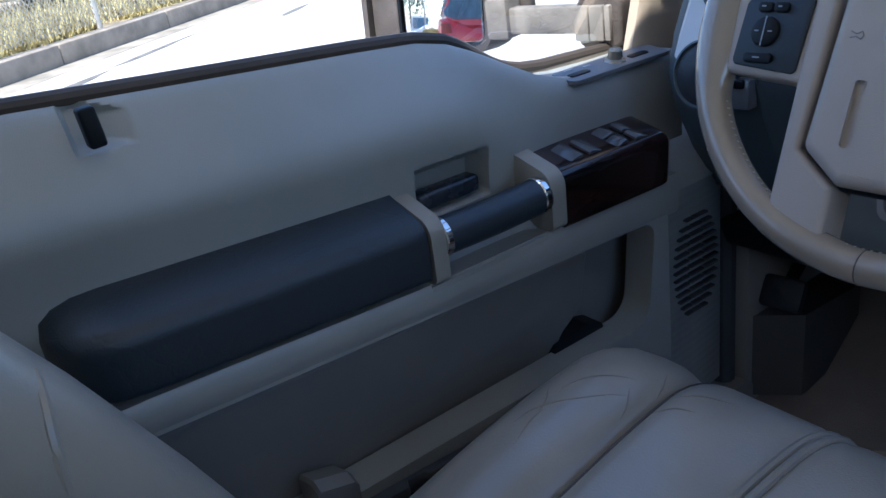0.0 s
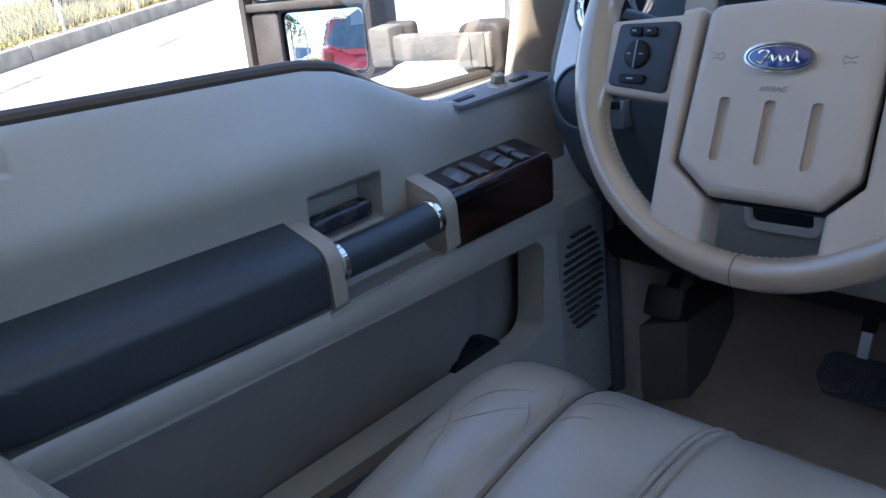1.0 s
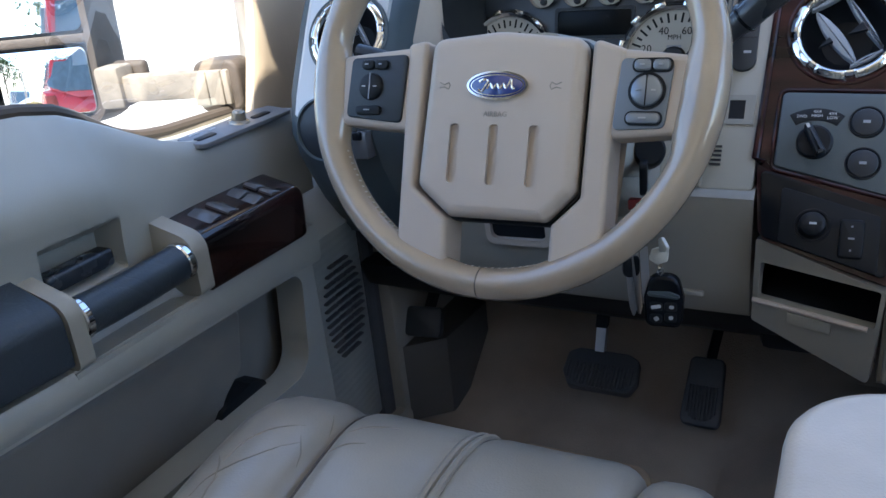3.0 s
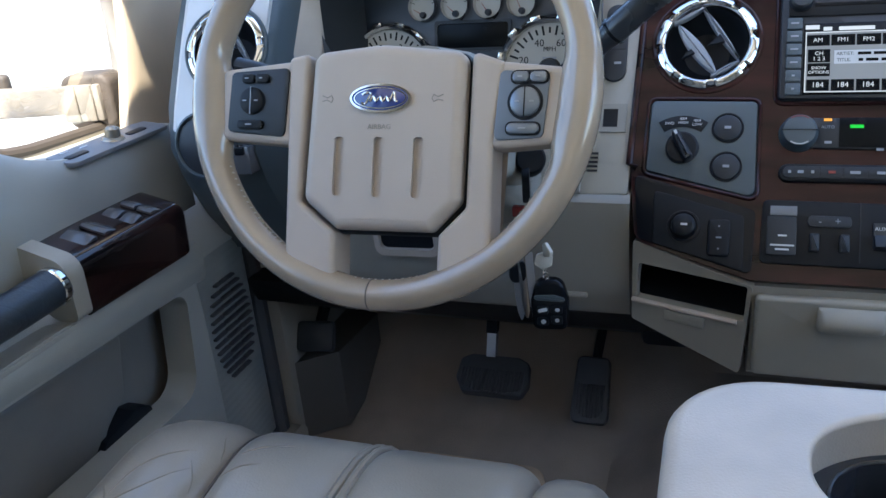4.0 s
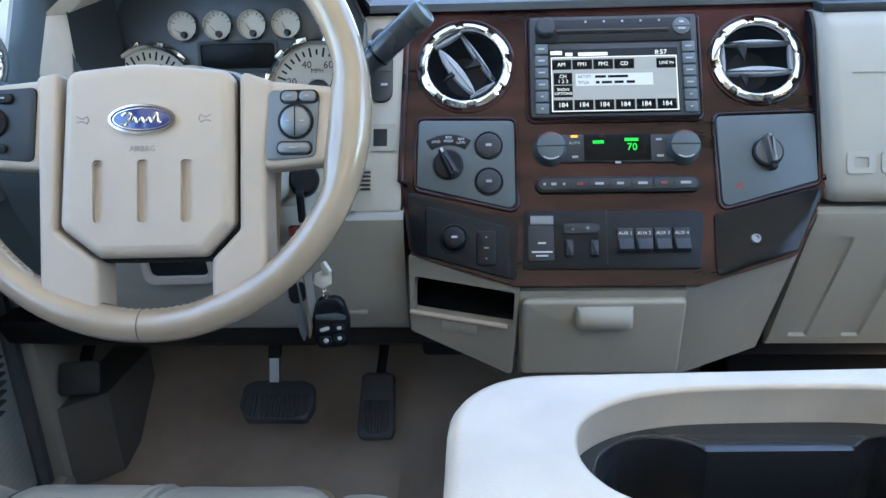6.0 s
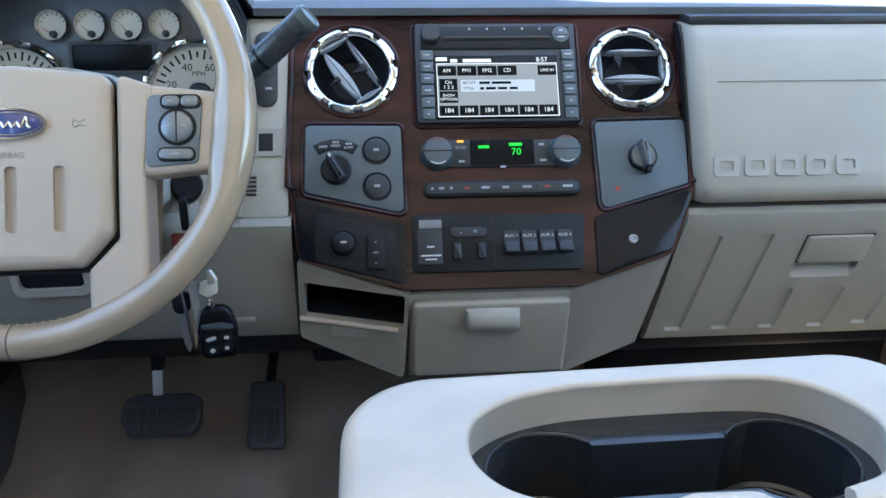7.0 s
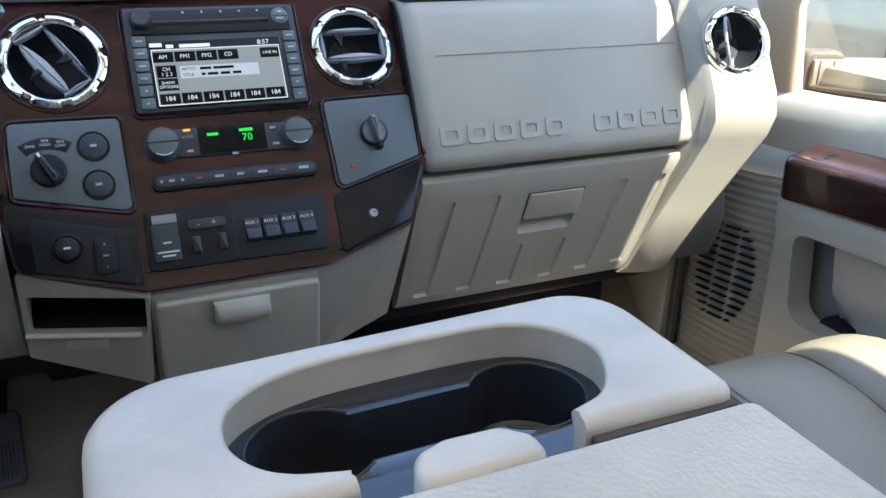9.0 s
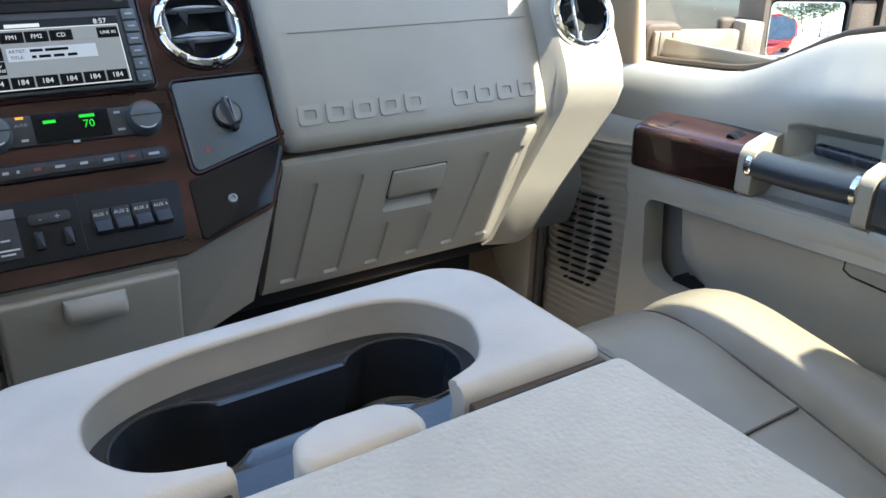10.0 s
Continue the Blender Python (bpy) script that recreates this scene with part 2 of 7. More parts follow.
# ---- materials ----
TAN = pmat("warm_grey_moulded_plastic", (0.272, 0.256, 0.218), 0.55, grain=0.30, gscale=1300, var=0.05)
TAN_D = pmat("greige_moulded_plastic", (0.225, 0.210, 0.180), 0.6, grain=0.30, gscale=1300, var=0.06)
DOOR = pmat("door_moulded_plastic", (0.296, 0.297, 0.270), 0.37, spec=0.95, grain=0.28, gscale=1200, var=0.05)
# door plastic darkened for the shade low on the doors
DOOR_SHADE = pmat("door_plastic_shaded", (0.178, 0.172, 0.158), 0.6, grain=0.3, gscale=1000, var=0.07)
CONS = pmat("console_grained_vinyl", (0.46, 0.435, 0.39), 0.52, grain=0.6, gscale=260, var=0.06, vscale=11, voro=True, gd=0.0016)
CONS_W = pmat("console_smooth_vinyl", (0.432, 0.388, 0.335), 0.42, spec=0.75, grain=0.2, gscale=700, var=0.13, vscale=9)
LEATHER = leather("grey_tan_leather", (0.285, 0.258, 0.214), 0.29, 0.03)
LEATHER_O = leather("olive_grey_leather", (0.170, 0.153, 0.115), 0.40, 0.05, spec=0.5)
LEATHER_C = leather("creased_grey_tan_leather", (0.275, 0.246, 0.202), 0.29, 0.10, 15, 0.20, 0.040, 0.0016)
LEATHER_B = leather("dark_slate_leather", (0.022, 0.030, 0.0385), 0.41, spec=0.5)
RIM = pmat("steering_wheel_leather", (0.300, 0.240, 0.178), 0.25, grain=0.06, gscale=900, var=0.08, vscale=14, coat=0.8, rvar=0.03)
HUB = pmat("steering_hub_plastic", (0.405, 0.345, 0.290), 0.5, grain=0.4, gscale=1500, var=0.04)
WOOD = wood("dark_burl_wood", (0.18, 1, 1.1))
WOOD_Y = wood("dark_burl_wood_lengthwise", (1, 0.18, 1.1), (0.008, 0.0052, 0.0052), (0.024, 0.0110, 0.0092), 0.8)
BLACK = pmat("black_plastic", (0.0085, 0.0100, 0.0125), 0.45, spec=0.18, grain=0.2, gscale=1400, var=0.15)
GLOSSB = pmat("gloss_black_plastic", (0.006, 0.007, 0.009), 0.16, spec=0.16, var=0.1, rvar=0.03)
CHAR = pmat("charcoal_plastic", (0.018, 0.0215, 0.0262), 0.44, spec=0.34, grain=0.25, gscale=1400, var=0.08)
KEYP = pmat("pale_switch_key", (0.075, 0.076, 0.08), 0.16, var=0.08, rvar=0.05)
PLATE = pmat("warm_grey_control_plate", (0.15, 0.155, 0.165), 0.4, grain=0.2, gscale=1500, var=0.05)
SATIN_G = pmat("satin_grey_switch", (0.10, 0.11, 0.12), 0.25, metal=0.35, var=0.05)
SLATE = pmat("slate_grey_plastic", (0.052, 0.070, 0.080), 0.42, grain=0.2, gscale=1500, var=0.06)
DASHTOP = pmat("dash_top_vinyl", (0.075, 0.085, 0.10), 0.5, grain=0.5, gscale=700, var=0.06)
CHROME = pmat("chrome", (0.70, 0.69, 0.67), 0.07, metal=1.0, var=0.02, rvar=0.05)
LEVER = pmat("dark_slate_lever_plastic", (0.026, 0.031, 0.039), 0.27, grain=0.1, gscale=1400, var=0.06)
STEEL = pmat("brushed_steel", (0.55, 0.56, 0.58), 0.3, metal=1.0, var=0.08)
CARPET = pmat("brown_carpet", (0.245, 0.205, 0.168), 0.95, var=0.13, vscale=7, grain=1.0, gscale=500, spec=0.1)
RUBBER = pmat("black_rubber", (0.04, 0.042, 0.046), 0.6, grain=0.3, gscale=900, var=0.2)
SEAL = pmat("brown_rubber_seal", (0.06, 0.045, 0.033), 0.6, var=0.2)
WHITE = pmat("white_print", (0.48, 0.49, 0.50), 0.5, var=0.02)
GREYP = pmat("grey_print", (0.27, 0.285, 0.31), 0.5, var=0.02)
REDP = pmat("red_print", (0.20, 0.028, 0.02), 0.5, var=0.02)
DIAL = pmat("cream_dial_face", (0.40, 0.385, 0.34), 0.5, var=0.03)
HEAD = pmat("headliner_cloth", (0.50, 0.47, 0.41), 0.9, grain=0.5, gscale=800, var=0.05)
BLUE = pmat("blue_enamel", (0.012, 0.03, 0.17), 0.15, var=0.05, coat=1.0)
CREAM = pmat("parchment_vinyl_pillar", (0.44, 0.345, 0.24), 0.6, grain=0.3, gscale=900, var=0.05)
SCREEN_L = emat("lit_screen_grey", (0.30, 0.32, 0.33), 0.085)
SCREEN_H = emat("lit_screen_pale", (0.55, 0.60, 0.66), 0.085)
SCREEN_W = emat("lit_screen_white", (0.80, 0.82, 0.80), 0.11)
SCREEN_K = pmat("dark_screen", (0.004, 0.005, 0.006), 0.25, var=0.02, spec=0.08)
GREEN = emat("green_display_segments", (0.03, 0.85, 0.05), 0.11)
AMBER = emat("amber_indicator", (1.0, 0.42, 0.05), 0.15)
MIRROR = pmat("mirror_glass", (0.88, 0.9, 0.9), 0.015, metal=1.0, var=0.0, rvar=0.0)
FRAMEC = pmat("faded_taupe_paint", (0.25, 0.225, 0.195), 0.5, var=0.08, vscale=20)
TRUCKW = pmat("weathered_beige_mirror_arm", (0.25, 0.212, 0.17), 0.75, grain=0.8, gscale=300, var=0.18, vscale=30)
TRUCKD = pmat("faded_brown_mirror_shell", (0.072, 0.055, 0.043), 0.7, grain=0.8, gscale=300, var=0.2, vscale=18)


def glass(name, tint=(0.95, 0.97, 0.96)):
    """Thin clear pane: seen straight through, with a weak gloss that grows towards grazing angles."""
    m = bpy.data.materials.new(name)
    m.use_nodes = True
    nt = m.node_tree
    nt.nodes.remove(nt.nodes["Principled BSDF"])
    tr, gl, mx, fr, ml = (nt.nodes.new("ShaderNode" + k) for k in ("BsdfTransparent", "BsdfGlossy", "MixShader", "Fresnel", "Math"))
    tr.inputs[0].default_value = lin(tint)
    gl.inputs["Roughness"].default_value = 0.02
    fr.inputs["IOR"].default_value = 1.35
    ml.operation = "MULTIPLY"
    ml.inputs[1].default_value = 0.35
    nt.links.new(fr.outputs[0], ml.inputs[0])
    nt.links.new(ml.outputs[0], mx.inputs[0])
    nt.links.new(tr.outputs[0], mx.inputs[1])
    nt.links.new(gl.outputs[0], mx.inputs[2])
    nt.links.new(mx.outputs[0], nt.nodes["Material Output"].inputs[0])
    return m


GLASS = glass("window_glass")
TINTED = glass("rear_dimming_glass", (0.12, 0.13, 0.125))



# ---- outside ----
GZ = -0.75
ASPH = pmat("sun_bleached_concrete", (0.50, 0.455, 0.395), 0.9, var=0.12, vscale=0.9, grain=0.5, gscale=60)
KERB = pmat("kerb_concrete", (0.27, 0.215, 0.155), 0.9, var=0.2, vscale=3, grain=0.6, gscale=90)
VERGE = pmat("dry_verge_soil", (0.30, 0.235, 0.14), 1.0, var=0.3, vscale=2.2, grain=0.8, gscale=40)
GRASS = pmat("dry_grass", (0.36, 0.27, 0.10), 0.9, var=0.45, vscale=3.5, col2=(0.46, 0.38, 0.16))
GALV = pmat("galvanised_wire", (0.48, 0.43, 0.36), 0.5, metal=0.1, var=0.1)
LEAF = pmat("dark_foliage", (0.035, 0.06, 0.025), 0.8, var=0.5, vscale=6, col2=(0.06, 0.10, 0.04))
BARK = pmat("bark", (0.11, 0.085, 0.06), 0.9, var=0.3, vscale=8)
RED = pmat("red_car_paint", (0.52, 0.025, 0.02), 0.25, var=0.06, coat=1.0)
WPAINT = pmat("white_car_paint", (0.75, 0.76, 0.77), 0.3, var=0.03, coat=1.0)
SILVER = pmat("silver_car_paint", (0.42, 0.44, 0.46), 0.3, var=0.05, metal=0.5, coat=1.0)
BRONZE = pmat("bronze_car_paint", (0.16, 0.135, 0.095), 0.25, var=0.08, metal=0.5, coat=1.0)
TYRE = pmat("tyre_rubber", (0.02, 0.02, 0.02), 0.8, var=0.1)
DGLASS = pmat("dark_car_glass", (0.10, 0.14, 0.17), 0.08, var=0.15, rvar=0.02)
LAMP = pmat("clear_lamp_lens", (0.55, 0.56, 0.58), 0.12, var=0.05, rvar=0.02)

bm = bmesh.new()
bmesh.ops.create_grid(bm, x_segments=40, y_segments=40, size=400)
for v in bm.verts:
    v.co.z = GZ
solid("ground", bm, ASPH, "pale sun-bleached concrete of the parking lot", "ground", "structure", flat=True)

# the kerb and the verge behind it run slantwise past the driver's side
KA, KB = Vector((-9.3, -3.0, 0)), Vector((-20.5, 10.3, 0))
kd = (KB - KA).normalized()
kn = Vector((-kd.y, kd.x, 0))      # away from the truck
if kn.x > 0:
    kn = -kn
KM = Matrix((kd, kn, (0, 0, 1))).transposed().to_4x4()
KM.translation = KA
kerb = thing("kerb", "weathered grey concrete kerb along the verge", "kerb", kind="structure")
for i in range(14):
    bm = box((-12 + i * 3.0, 0, GZ - 0.1), (-12 + i * 3.0 + 2.985, 0.32, GZ + 0.30), 0.03, 2, KM)
    part("kerb_stone", bm, KERB, kerb)
GUT = pmat("tan_gutter_concrete", (0.27, 0.225, 0.165), 0.9, var=0.25, vscale=2.0, grain=0.5, gscale=60)
bm = bmesh.new()
prev = None
for i in range(85):
    s_ = -12 + 0.5 * i
    w_ = 0.55 + 0.10 * noise.noise(Vector((s_ * 0.6, 0, 7)))
    cur = [bm.verts.new(KM @ Vector((s_, -w_, GZ + 0.004))), bm.verts.new(KM @ Vector((s_, 0.01, GZ + 0.006)))]
    if prev:
        bm.faces.new((prev[0], cur[0], cur[1], prev[1]))
    prev = cur
solid("gutter", bm, GUT, "tan concrete gutter at the foot of the kerb", "gutter", "structure", flat=True)
PATCH = pmat("dark_tar_patch", (0.14, 0.12, 0.10), 0.9, var=0.3, vscale=4)
for i, (s_, d_, l_, w_) in enumerate(((4.2, -1.4, 0.9, 0.10), (6.5, -1.2, 1.2, 0.08), (9.5, -2.2, 0.7, 0.09), (12.0, -3.4, 0.5, 0.16), (2.0, -2.6, 0.5, 0.07))):
    pts = [(s_ + l_ * math.cos(a) * (1 + 0.2 * math.sin(3 * a + i)), d_ + w_ * math.sin(a) + 0.06 * l_ * math.cos(a)) for a in np.linspace(0, 2 * math.pi, 18, endpoint=False)]
    solid("pavement_patch", prism(pts, GZ + 0.001, GZ + 0.005, KM, 0), PATCH, "dark tar streak on the pale pavement", "pavement patch", "structure", flat=True)
bm = bmesh.new()
n = 60
vs = [[bm.verts.new(KM @ Vector((-13 + 46 * i / n, 0.3 + 12 * j / 16, GZ + 0.27 + 0.10 * noise.noise(Vector((i * 0.5, j * 0.5, 2)))))) for j in range(17)] for i in range(n + 1)]
for i in range(n):
    for j in range(16):
        bm.faces.new((vs[i][j], vs[i + 1][j], vs[i + 1][j + 1], vs[i][j + 1]))
solid("verge", bm, VERGE, "bare dry soil of the verge behind the kerb", "verge", "structure")
rng = random.Random(4)
verts, faces = [], []
for i in range(42000):
    s, d = rng.uniform(-12, 32), 0.62 + 6.5 * rng.random() ** 1.6
    if noise.noise(Vector((s * 0.5, d * 0.7, 0))) < -0.33:
        continue
    h, a = rng.uniform(0.10, 0.42), rng.uniform(0, 6.28)
    p = KM @ Vector((s, d, GZ + 0.25))
    q = Vector((math.cos(a), math.sin(a), 0)) * 0.022
    tip = p + Vector((rng.uniform(-0.16, 0.16), rng.uniform(-0.16, 0.16), h))
    b = len(verts)
    verts += [p - q, p + q, tip]
    faces.append((b, b + 1, b + 2))
me = bpy.data.meshes.new("dry_grass")
me.from_pydata(verts, [], faces)
me.materials.append(GRASS)
tagged(new("dry_grass", me), "yellowed dry grass tufts behind the kerb", "grass", kind="stuff")

fence = thing("chain_link_fence", "galvanised chain link fence on the verge", "fence")
for i in range(9):
    bm = tube([KM @ Vector((-9.2 + i * 3.4, 0.55, GZ + 0.2)), KM @ Vector((-9.2 + i * 3.4, 0.55, GZ + 2.2))], 0.045, 10)
    part("post", bm, GALV, fence)
bm = tube([KM @ Vector((-9.2, 0.55, GZ + 2.15)), KM @ Vector((18, 0.55, GZ + 2.15))], 0.03, 8)
part("top_rail", bm, GALV, fence)
verts, faces = [], []
H, step, t = 1.8, 0.10, 0.007
for i in range(int(28 / step)):
    for sg in (1, -1):
        s0 = -9.5 + i * step
        a = KM @ Vector((s0 if sg > 0 else s0 + H, 0.55 + 0.004 * sg, GZ + 0.35))
        b = KM @ Vector((s0 + H if sg > 0 else s0, 0.55 + 0.004 * sg, GZ + 0.35 + H))
        off = KM.to_3x3() @ Vector((-0.707 * sg, 0, 0.707)) * t
        k = len(verts)
        verts += [a - off, a + off, b + off, b - off]
        faces.append((k, k + 1, k + 2, k + 3))
me = bpy.data.meshes.new("wire_mesh")
me.from_pydata(verts, [], faces)
me.materials.append(GALV)
ob = new("wire_mesh", me)
ob.parent = fence


def car(name, label, paint, M, L=4.6, W=1.85, Hh=1.75, suv=True, group="parked cars"):
    """A parked car: lofted body with cut-in windows, wheels and lamps; nose towards local +y."""
    c = thing(name, label, "car", group)

    def sec(y, zt, half, zb=0.32):
        return [M @ Vector((x * half, y, z)) for x, z in ((-0.93, zb), (-1, zb + 0.18), (-1, zt * 0.62 + 0.1), (-0.94, zt), (-0.5, zt + 0.03), (0.5, zt + 0.03), (0.94, zt), (1, zt * 0.62 + 0.1), (1, zb + 0.18), (0.93, zb))]
    h = W / 2
    belt = Hh * 0.58
    body = [sec(-L / 2, belt * 0.9, h * 0.93, 0.4), sec(-L / 2 + 0.12, belt, h), sec(-L * 0.1, belt, h), sec(L * 0.22, belt, h), sec(L * 0.42, belt * 0.92, h * 0.97), sec(L / 2, belt * 0.75, h * 0.85, 0.4)]
    part("body", loft(body), paint, c, angle=50)

    def cab(y, zt, half):
        return [M @ Vector((x * half, y, z)) for x, z in ((-1.0, belt - 0.02), (-0.84, zt), (0.84, zt), (1.0, belt - 0.02))]
    yr = -L / 2 + (0.12 if suv else 0.9)
    roof = [cab(yr, belt + 0.02, h * 0.97), cab(yr + 0.28, Hh, h * 0.95), cab(L * 0.08, Hh, h * 0.95), cab(L * 0.25, belt + 0.02, h * 0.97)]
    part("roof", loft(roof), paint, c, angle=50)
    for sg in (-1, 1):
        for y0, y1 in ((yr + 0.35, -L * 0.12), (-L * 0.12 + 0.09, L * 0.12)):
            pts = [Vector((sg * h * 0.955, y0, belt + 0.07)), Vector((sg * h * 0.955, y1 + 0.05, belt + 0.07)), Vector((sg * h * 0.845, y1 - 0.12, Hh - 0.09)), Vector((sg * h * 0.845, y0 + 0.02, Hh - 0.09))]
            bm = bmesh.new()
            fr = [bm.verts.new(M @ (p + Vector((sg * 0.014, 0, 0)))) for p in pts]
            bk = [bm.verts.new(M @ (p - Vector((sg * 0.03, 0, 0)))) for p in pts]
            bm.faces.new(fr)
            bm.faces.new(bk[::-1])
            for i in range(4):
                bm.faces.new((fr[i - 1], fr[i], bk[i], bk[i - 1]))
            part("side_window", bm, DGLASS, c, flat=True)
    for yy, y2 in ((L * 0.25, L * 0.08), (yr, yr + 0.28)):
        sg = 1 if yy > 0 else -1
        P4 = [Vector((-h * 0.82, yy - sg * 0.03, belt + 0.10)), Vector((h * 0.82, yy - sg * 0.03, belt + 0.10)), Vector((h * 0.72, y2 + sg * 0.04, Hh - 0.08)), Vector((-h * 0.72, y2 + sg * 0.04, Hh - 0.08))]
        bm = bmesh.new()
        fr = [bm.verts.new(M @ (p + Vector((0, sg * 0.05, 0.02)))) for p in P4]
        bk = [bm.verts.new(M @ (p - Vector((0, sg * 0.05, 0)))) for p in P4]
        bm.faces.new(fr)
        bm.faces.new(bk[::-1])
        for i in range(4):
            bm.faces.new((fr[i - 1], fr[i], bk[i], bk[i - 1]))
        part("windscreen", bm, DGLASS, c, flat=True)
    for sx in (-1, 1):
        for y in (-L * 0.31, L * 0.31):
            w = part("wheel", lathe([(0.0, -0.1), (0.34, -0.1), (0.36, -0.07), (0.36, 0.07), (0.34, 0.1), (0.0, 0.1)], M @ pose(sx * (h - 0.09), y, 0.36, 0, 90, 0), 24), TYRE, c)
            part("rim", lathe([(0.0, sx * 0.085), (0.2, sx * 0.115), (0.215, sx * 0.105), (0.215, sx * 0.06)], M @ pose(sx * (h - 0.09), y, 0.36, 0, 90, 0), 20), STEEL, w)
        part("headlamp", box((sx * h * 0.72 - 0.16, L / 2 - 0.22, belt * 0.66), (sx * h * 0.72 + 0.16, L / 2 - 0.01, belt * 0.66 + 0.16), 0.03, 2, M), LAMP, c)
        part("tail_lamp", box((sx * h * 0.82 - 0.08, -L / 2 - 0.015, belt * 0.66), (sx * h * 0.82 + 0.08, -L / 2 + 0.1, belt * 0.66 + 0.3), 0.02, 2, M), REDP, c)
    part("grille", box((-h * 0.5, L / 2 - 0.1, 0.5), (h * 0.5, L / 2 + 0.02, 0.72), 0.03, 2, M), CHROME, c)
    part("bumper", box((-h * 0.9, L / 2 - 0.15, 0.36), (h * 0.9, L / 2 + 0.06, 0.5), 0.04, 2, M), paint, c)
    return c


def tree(name, M, hgt, label, seed):
    t = thing(name, label, "tree", "trees round the lot")
    r = random.Random(seed)
    part("trunk", tube([M @ Vector((0, 0, 0)), M @ Vector((0.05, 0.04, hgt * 0.3)), M @ Vector((0, 0.1, hgt * 0.8))], [0.16, 0.12, 0.04], 8), BARK, t)
    limbs = []
    for i in range(7):
        a, z = i * 2.4, hgt * (0.3 + 0.07 * i)
        e = Vector((math.cos(a) * hgt * 0.22, math.sin(a) * hgt * 0.22, z + hgt * 0.14))
        part("limb", tube([M @ Vector((0, 0, z)), M @ (e * 0.5 + Vector((0, 0, z * 0.5))), M @ e], [0.06, 0.04, 0.015], 6), BARK, t)
        limbs.append(e)
    verts, faces = [], []
    for i in range(2600):
        c0 = limbs[r.randrange(7)] + Vector((r.gauss(0, 1), r.gauss(0, 1), r.gauss(0, 0.9))) * hgt * 0.12
        d = Vector((r.uniform(-1, 1), r.uniform(-1, 1), r.uniform(-1, 1))).normalized() * 0.16
        e = d.cross(Vector((r.uniform(-1, 1), r.uniform(-1, 1), 1))).normalized() * 0.11
        k = len(verts)
        verts += [M @ (c0 - d), M @ (c0 + e), M @ (c0 + d), M @ (c0 - e)]
        faces.append((k, k + 1, k + 2, k + 3))
    me = bpy.data.meshes.new("crown")
    me.from_pydata(verts, [], faces)
    me.materials.append(LEAF)
    ob = new("crown", me)
    ob.parent = t
    return t


car("red_car", "red sport utility car parked behind the truck", RED, pose(-1.36, -8.1, GZ, 0, 0, 178), 4.9, 1.95, 2.2)
car("red_car", "red car parked on the passenger side, behind the truck", RED, pose(1.40, -10.6, GZ, 0, 0, 180), 4.5, 1.85, 1.6)
car("white_car", "white car parked further back in the lot", WPAINT, pose(-6.5, -19, GZ, 0, 0, 160), suv=False, Hh=1.5)
car("white_car", "white car parked beside another in the lot", WPAINT, pose(-9.2, -20, GZ, 0, 0, 165), suv=False, Hh=1.5)
car("white_car", "white sport utility car parked behind the fence", WPAINT, pose(-23.5, 3.6, GZ + 0.3, 0, 0, 60), 5.2, 2.0, 2.1)
car("silver_car", "silver car parked behind the fence", SILVER, pose(-24.5, 9.2, GZ + 0.3, 0, 0, 60), 4.7, 1.9, 1.6, suv=False)
car("bronze_car", "bronze sport utility car parked beside the passenger side", BRONZE, pose(3.35, 0.7, GZ, 0, 0, 180), 5.4, 2.0, 2.35)
car("silver_car", "silver car parked in the next bay", SILVER, pose(6.3, 3.2, GZ, 0, 0, 180), 4.6, 1.85, 1.5, suv=False)
for i, (x, y, h) in enumerate(((-11, -30, 7), (-15, -33, 8), (-5, -42, 8), (-25, -30, 9), (7, -40, 8), (10, -38, 9), (13, -43, 8), (4, -46, 7), (9, 16, 8), (14, 13, 8), (-34, 12, 8), (-38, 22, 9))):
    tree("tree", pose(x, y, GZ), h, "dark green leafy tree at the edge of the lot", i)
bld = thing("low_building", "long pale single-storey building beyond the lot", "building")
part("wall", box((-34, 16, GZ), (-33, 48, GZ + 4.2), 0.02), pmat("pale_render", (0.6, 0.58, 0.53), 0.9, var=0.08, vscale=0.6), bld)
part("roof", box((-34.6, 15.6, GZ + 4.2), (-32.7, 48.4, GZ + 4.5), 0.03), KERB, bld)
for i in range(7):
    part("window", box((-32.99, 18 + i * 4.2, GZ + 1.2), (-32.93, 20.2 + i * 4.2, GZ + 2.8), 0.02), DGLASS, bld)

# ---- cab shell ----
BODY = pmat("truck_body_paint", (0.25, 0.215, 0.165), 0.3, var=0.04, metal=0.3, coat=1.0)
# floor: flat pan, toe board rising to the firewall, low tunnel in the middle
XS = [-0.93, -0.80, -0.72, -0.60, -0.45, -0.30, -0.20, -0.12, 0.12, 0.20, 0.30, 0.45, 0.6, 0.72, 0.8, 0.93]
YS = [-2.6, -2.0, -1.4, -1.0, -0.7, -0.45, -0.25, -0.1, 0.0, 0.08, 0.16, 0.24, 0.31, 0.36, 0.40, 0.43]
bm = bmesh.new()
gv = []
for y in YS:
    row = []
    for x in XS:
        toe = interp(y, (-0.05, 0.10, 0.43), (0, 0.035, 0.45))
        tun = 0.10 * max(0.0, min(1.0, (0.30 - abs(x)) / 0.12))
        sill = 0.06 * max(0.0, (abs(x) - 0.80) / 0.05) if abs(x) > 0.8 else 0
        row.append(bm.verts.new((x, y, max(toe, tun, sill) + 0.006 * noise.noise(Vector((x * 9, y * 9, 0))))))
    gv.append(row)
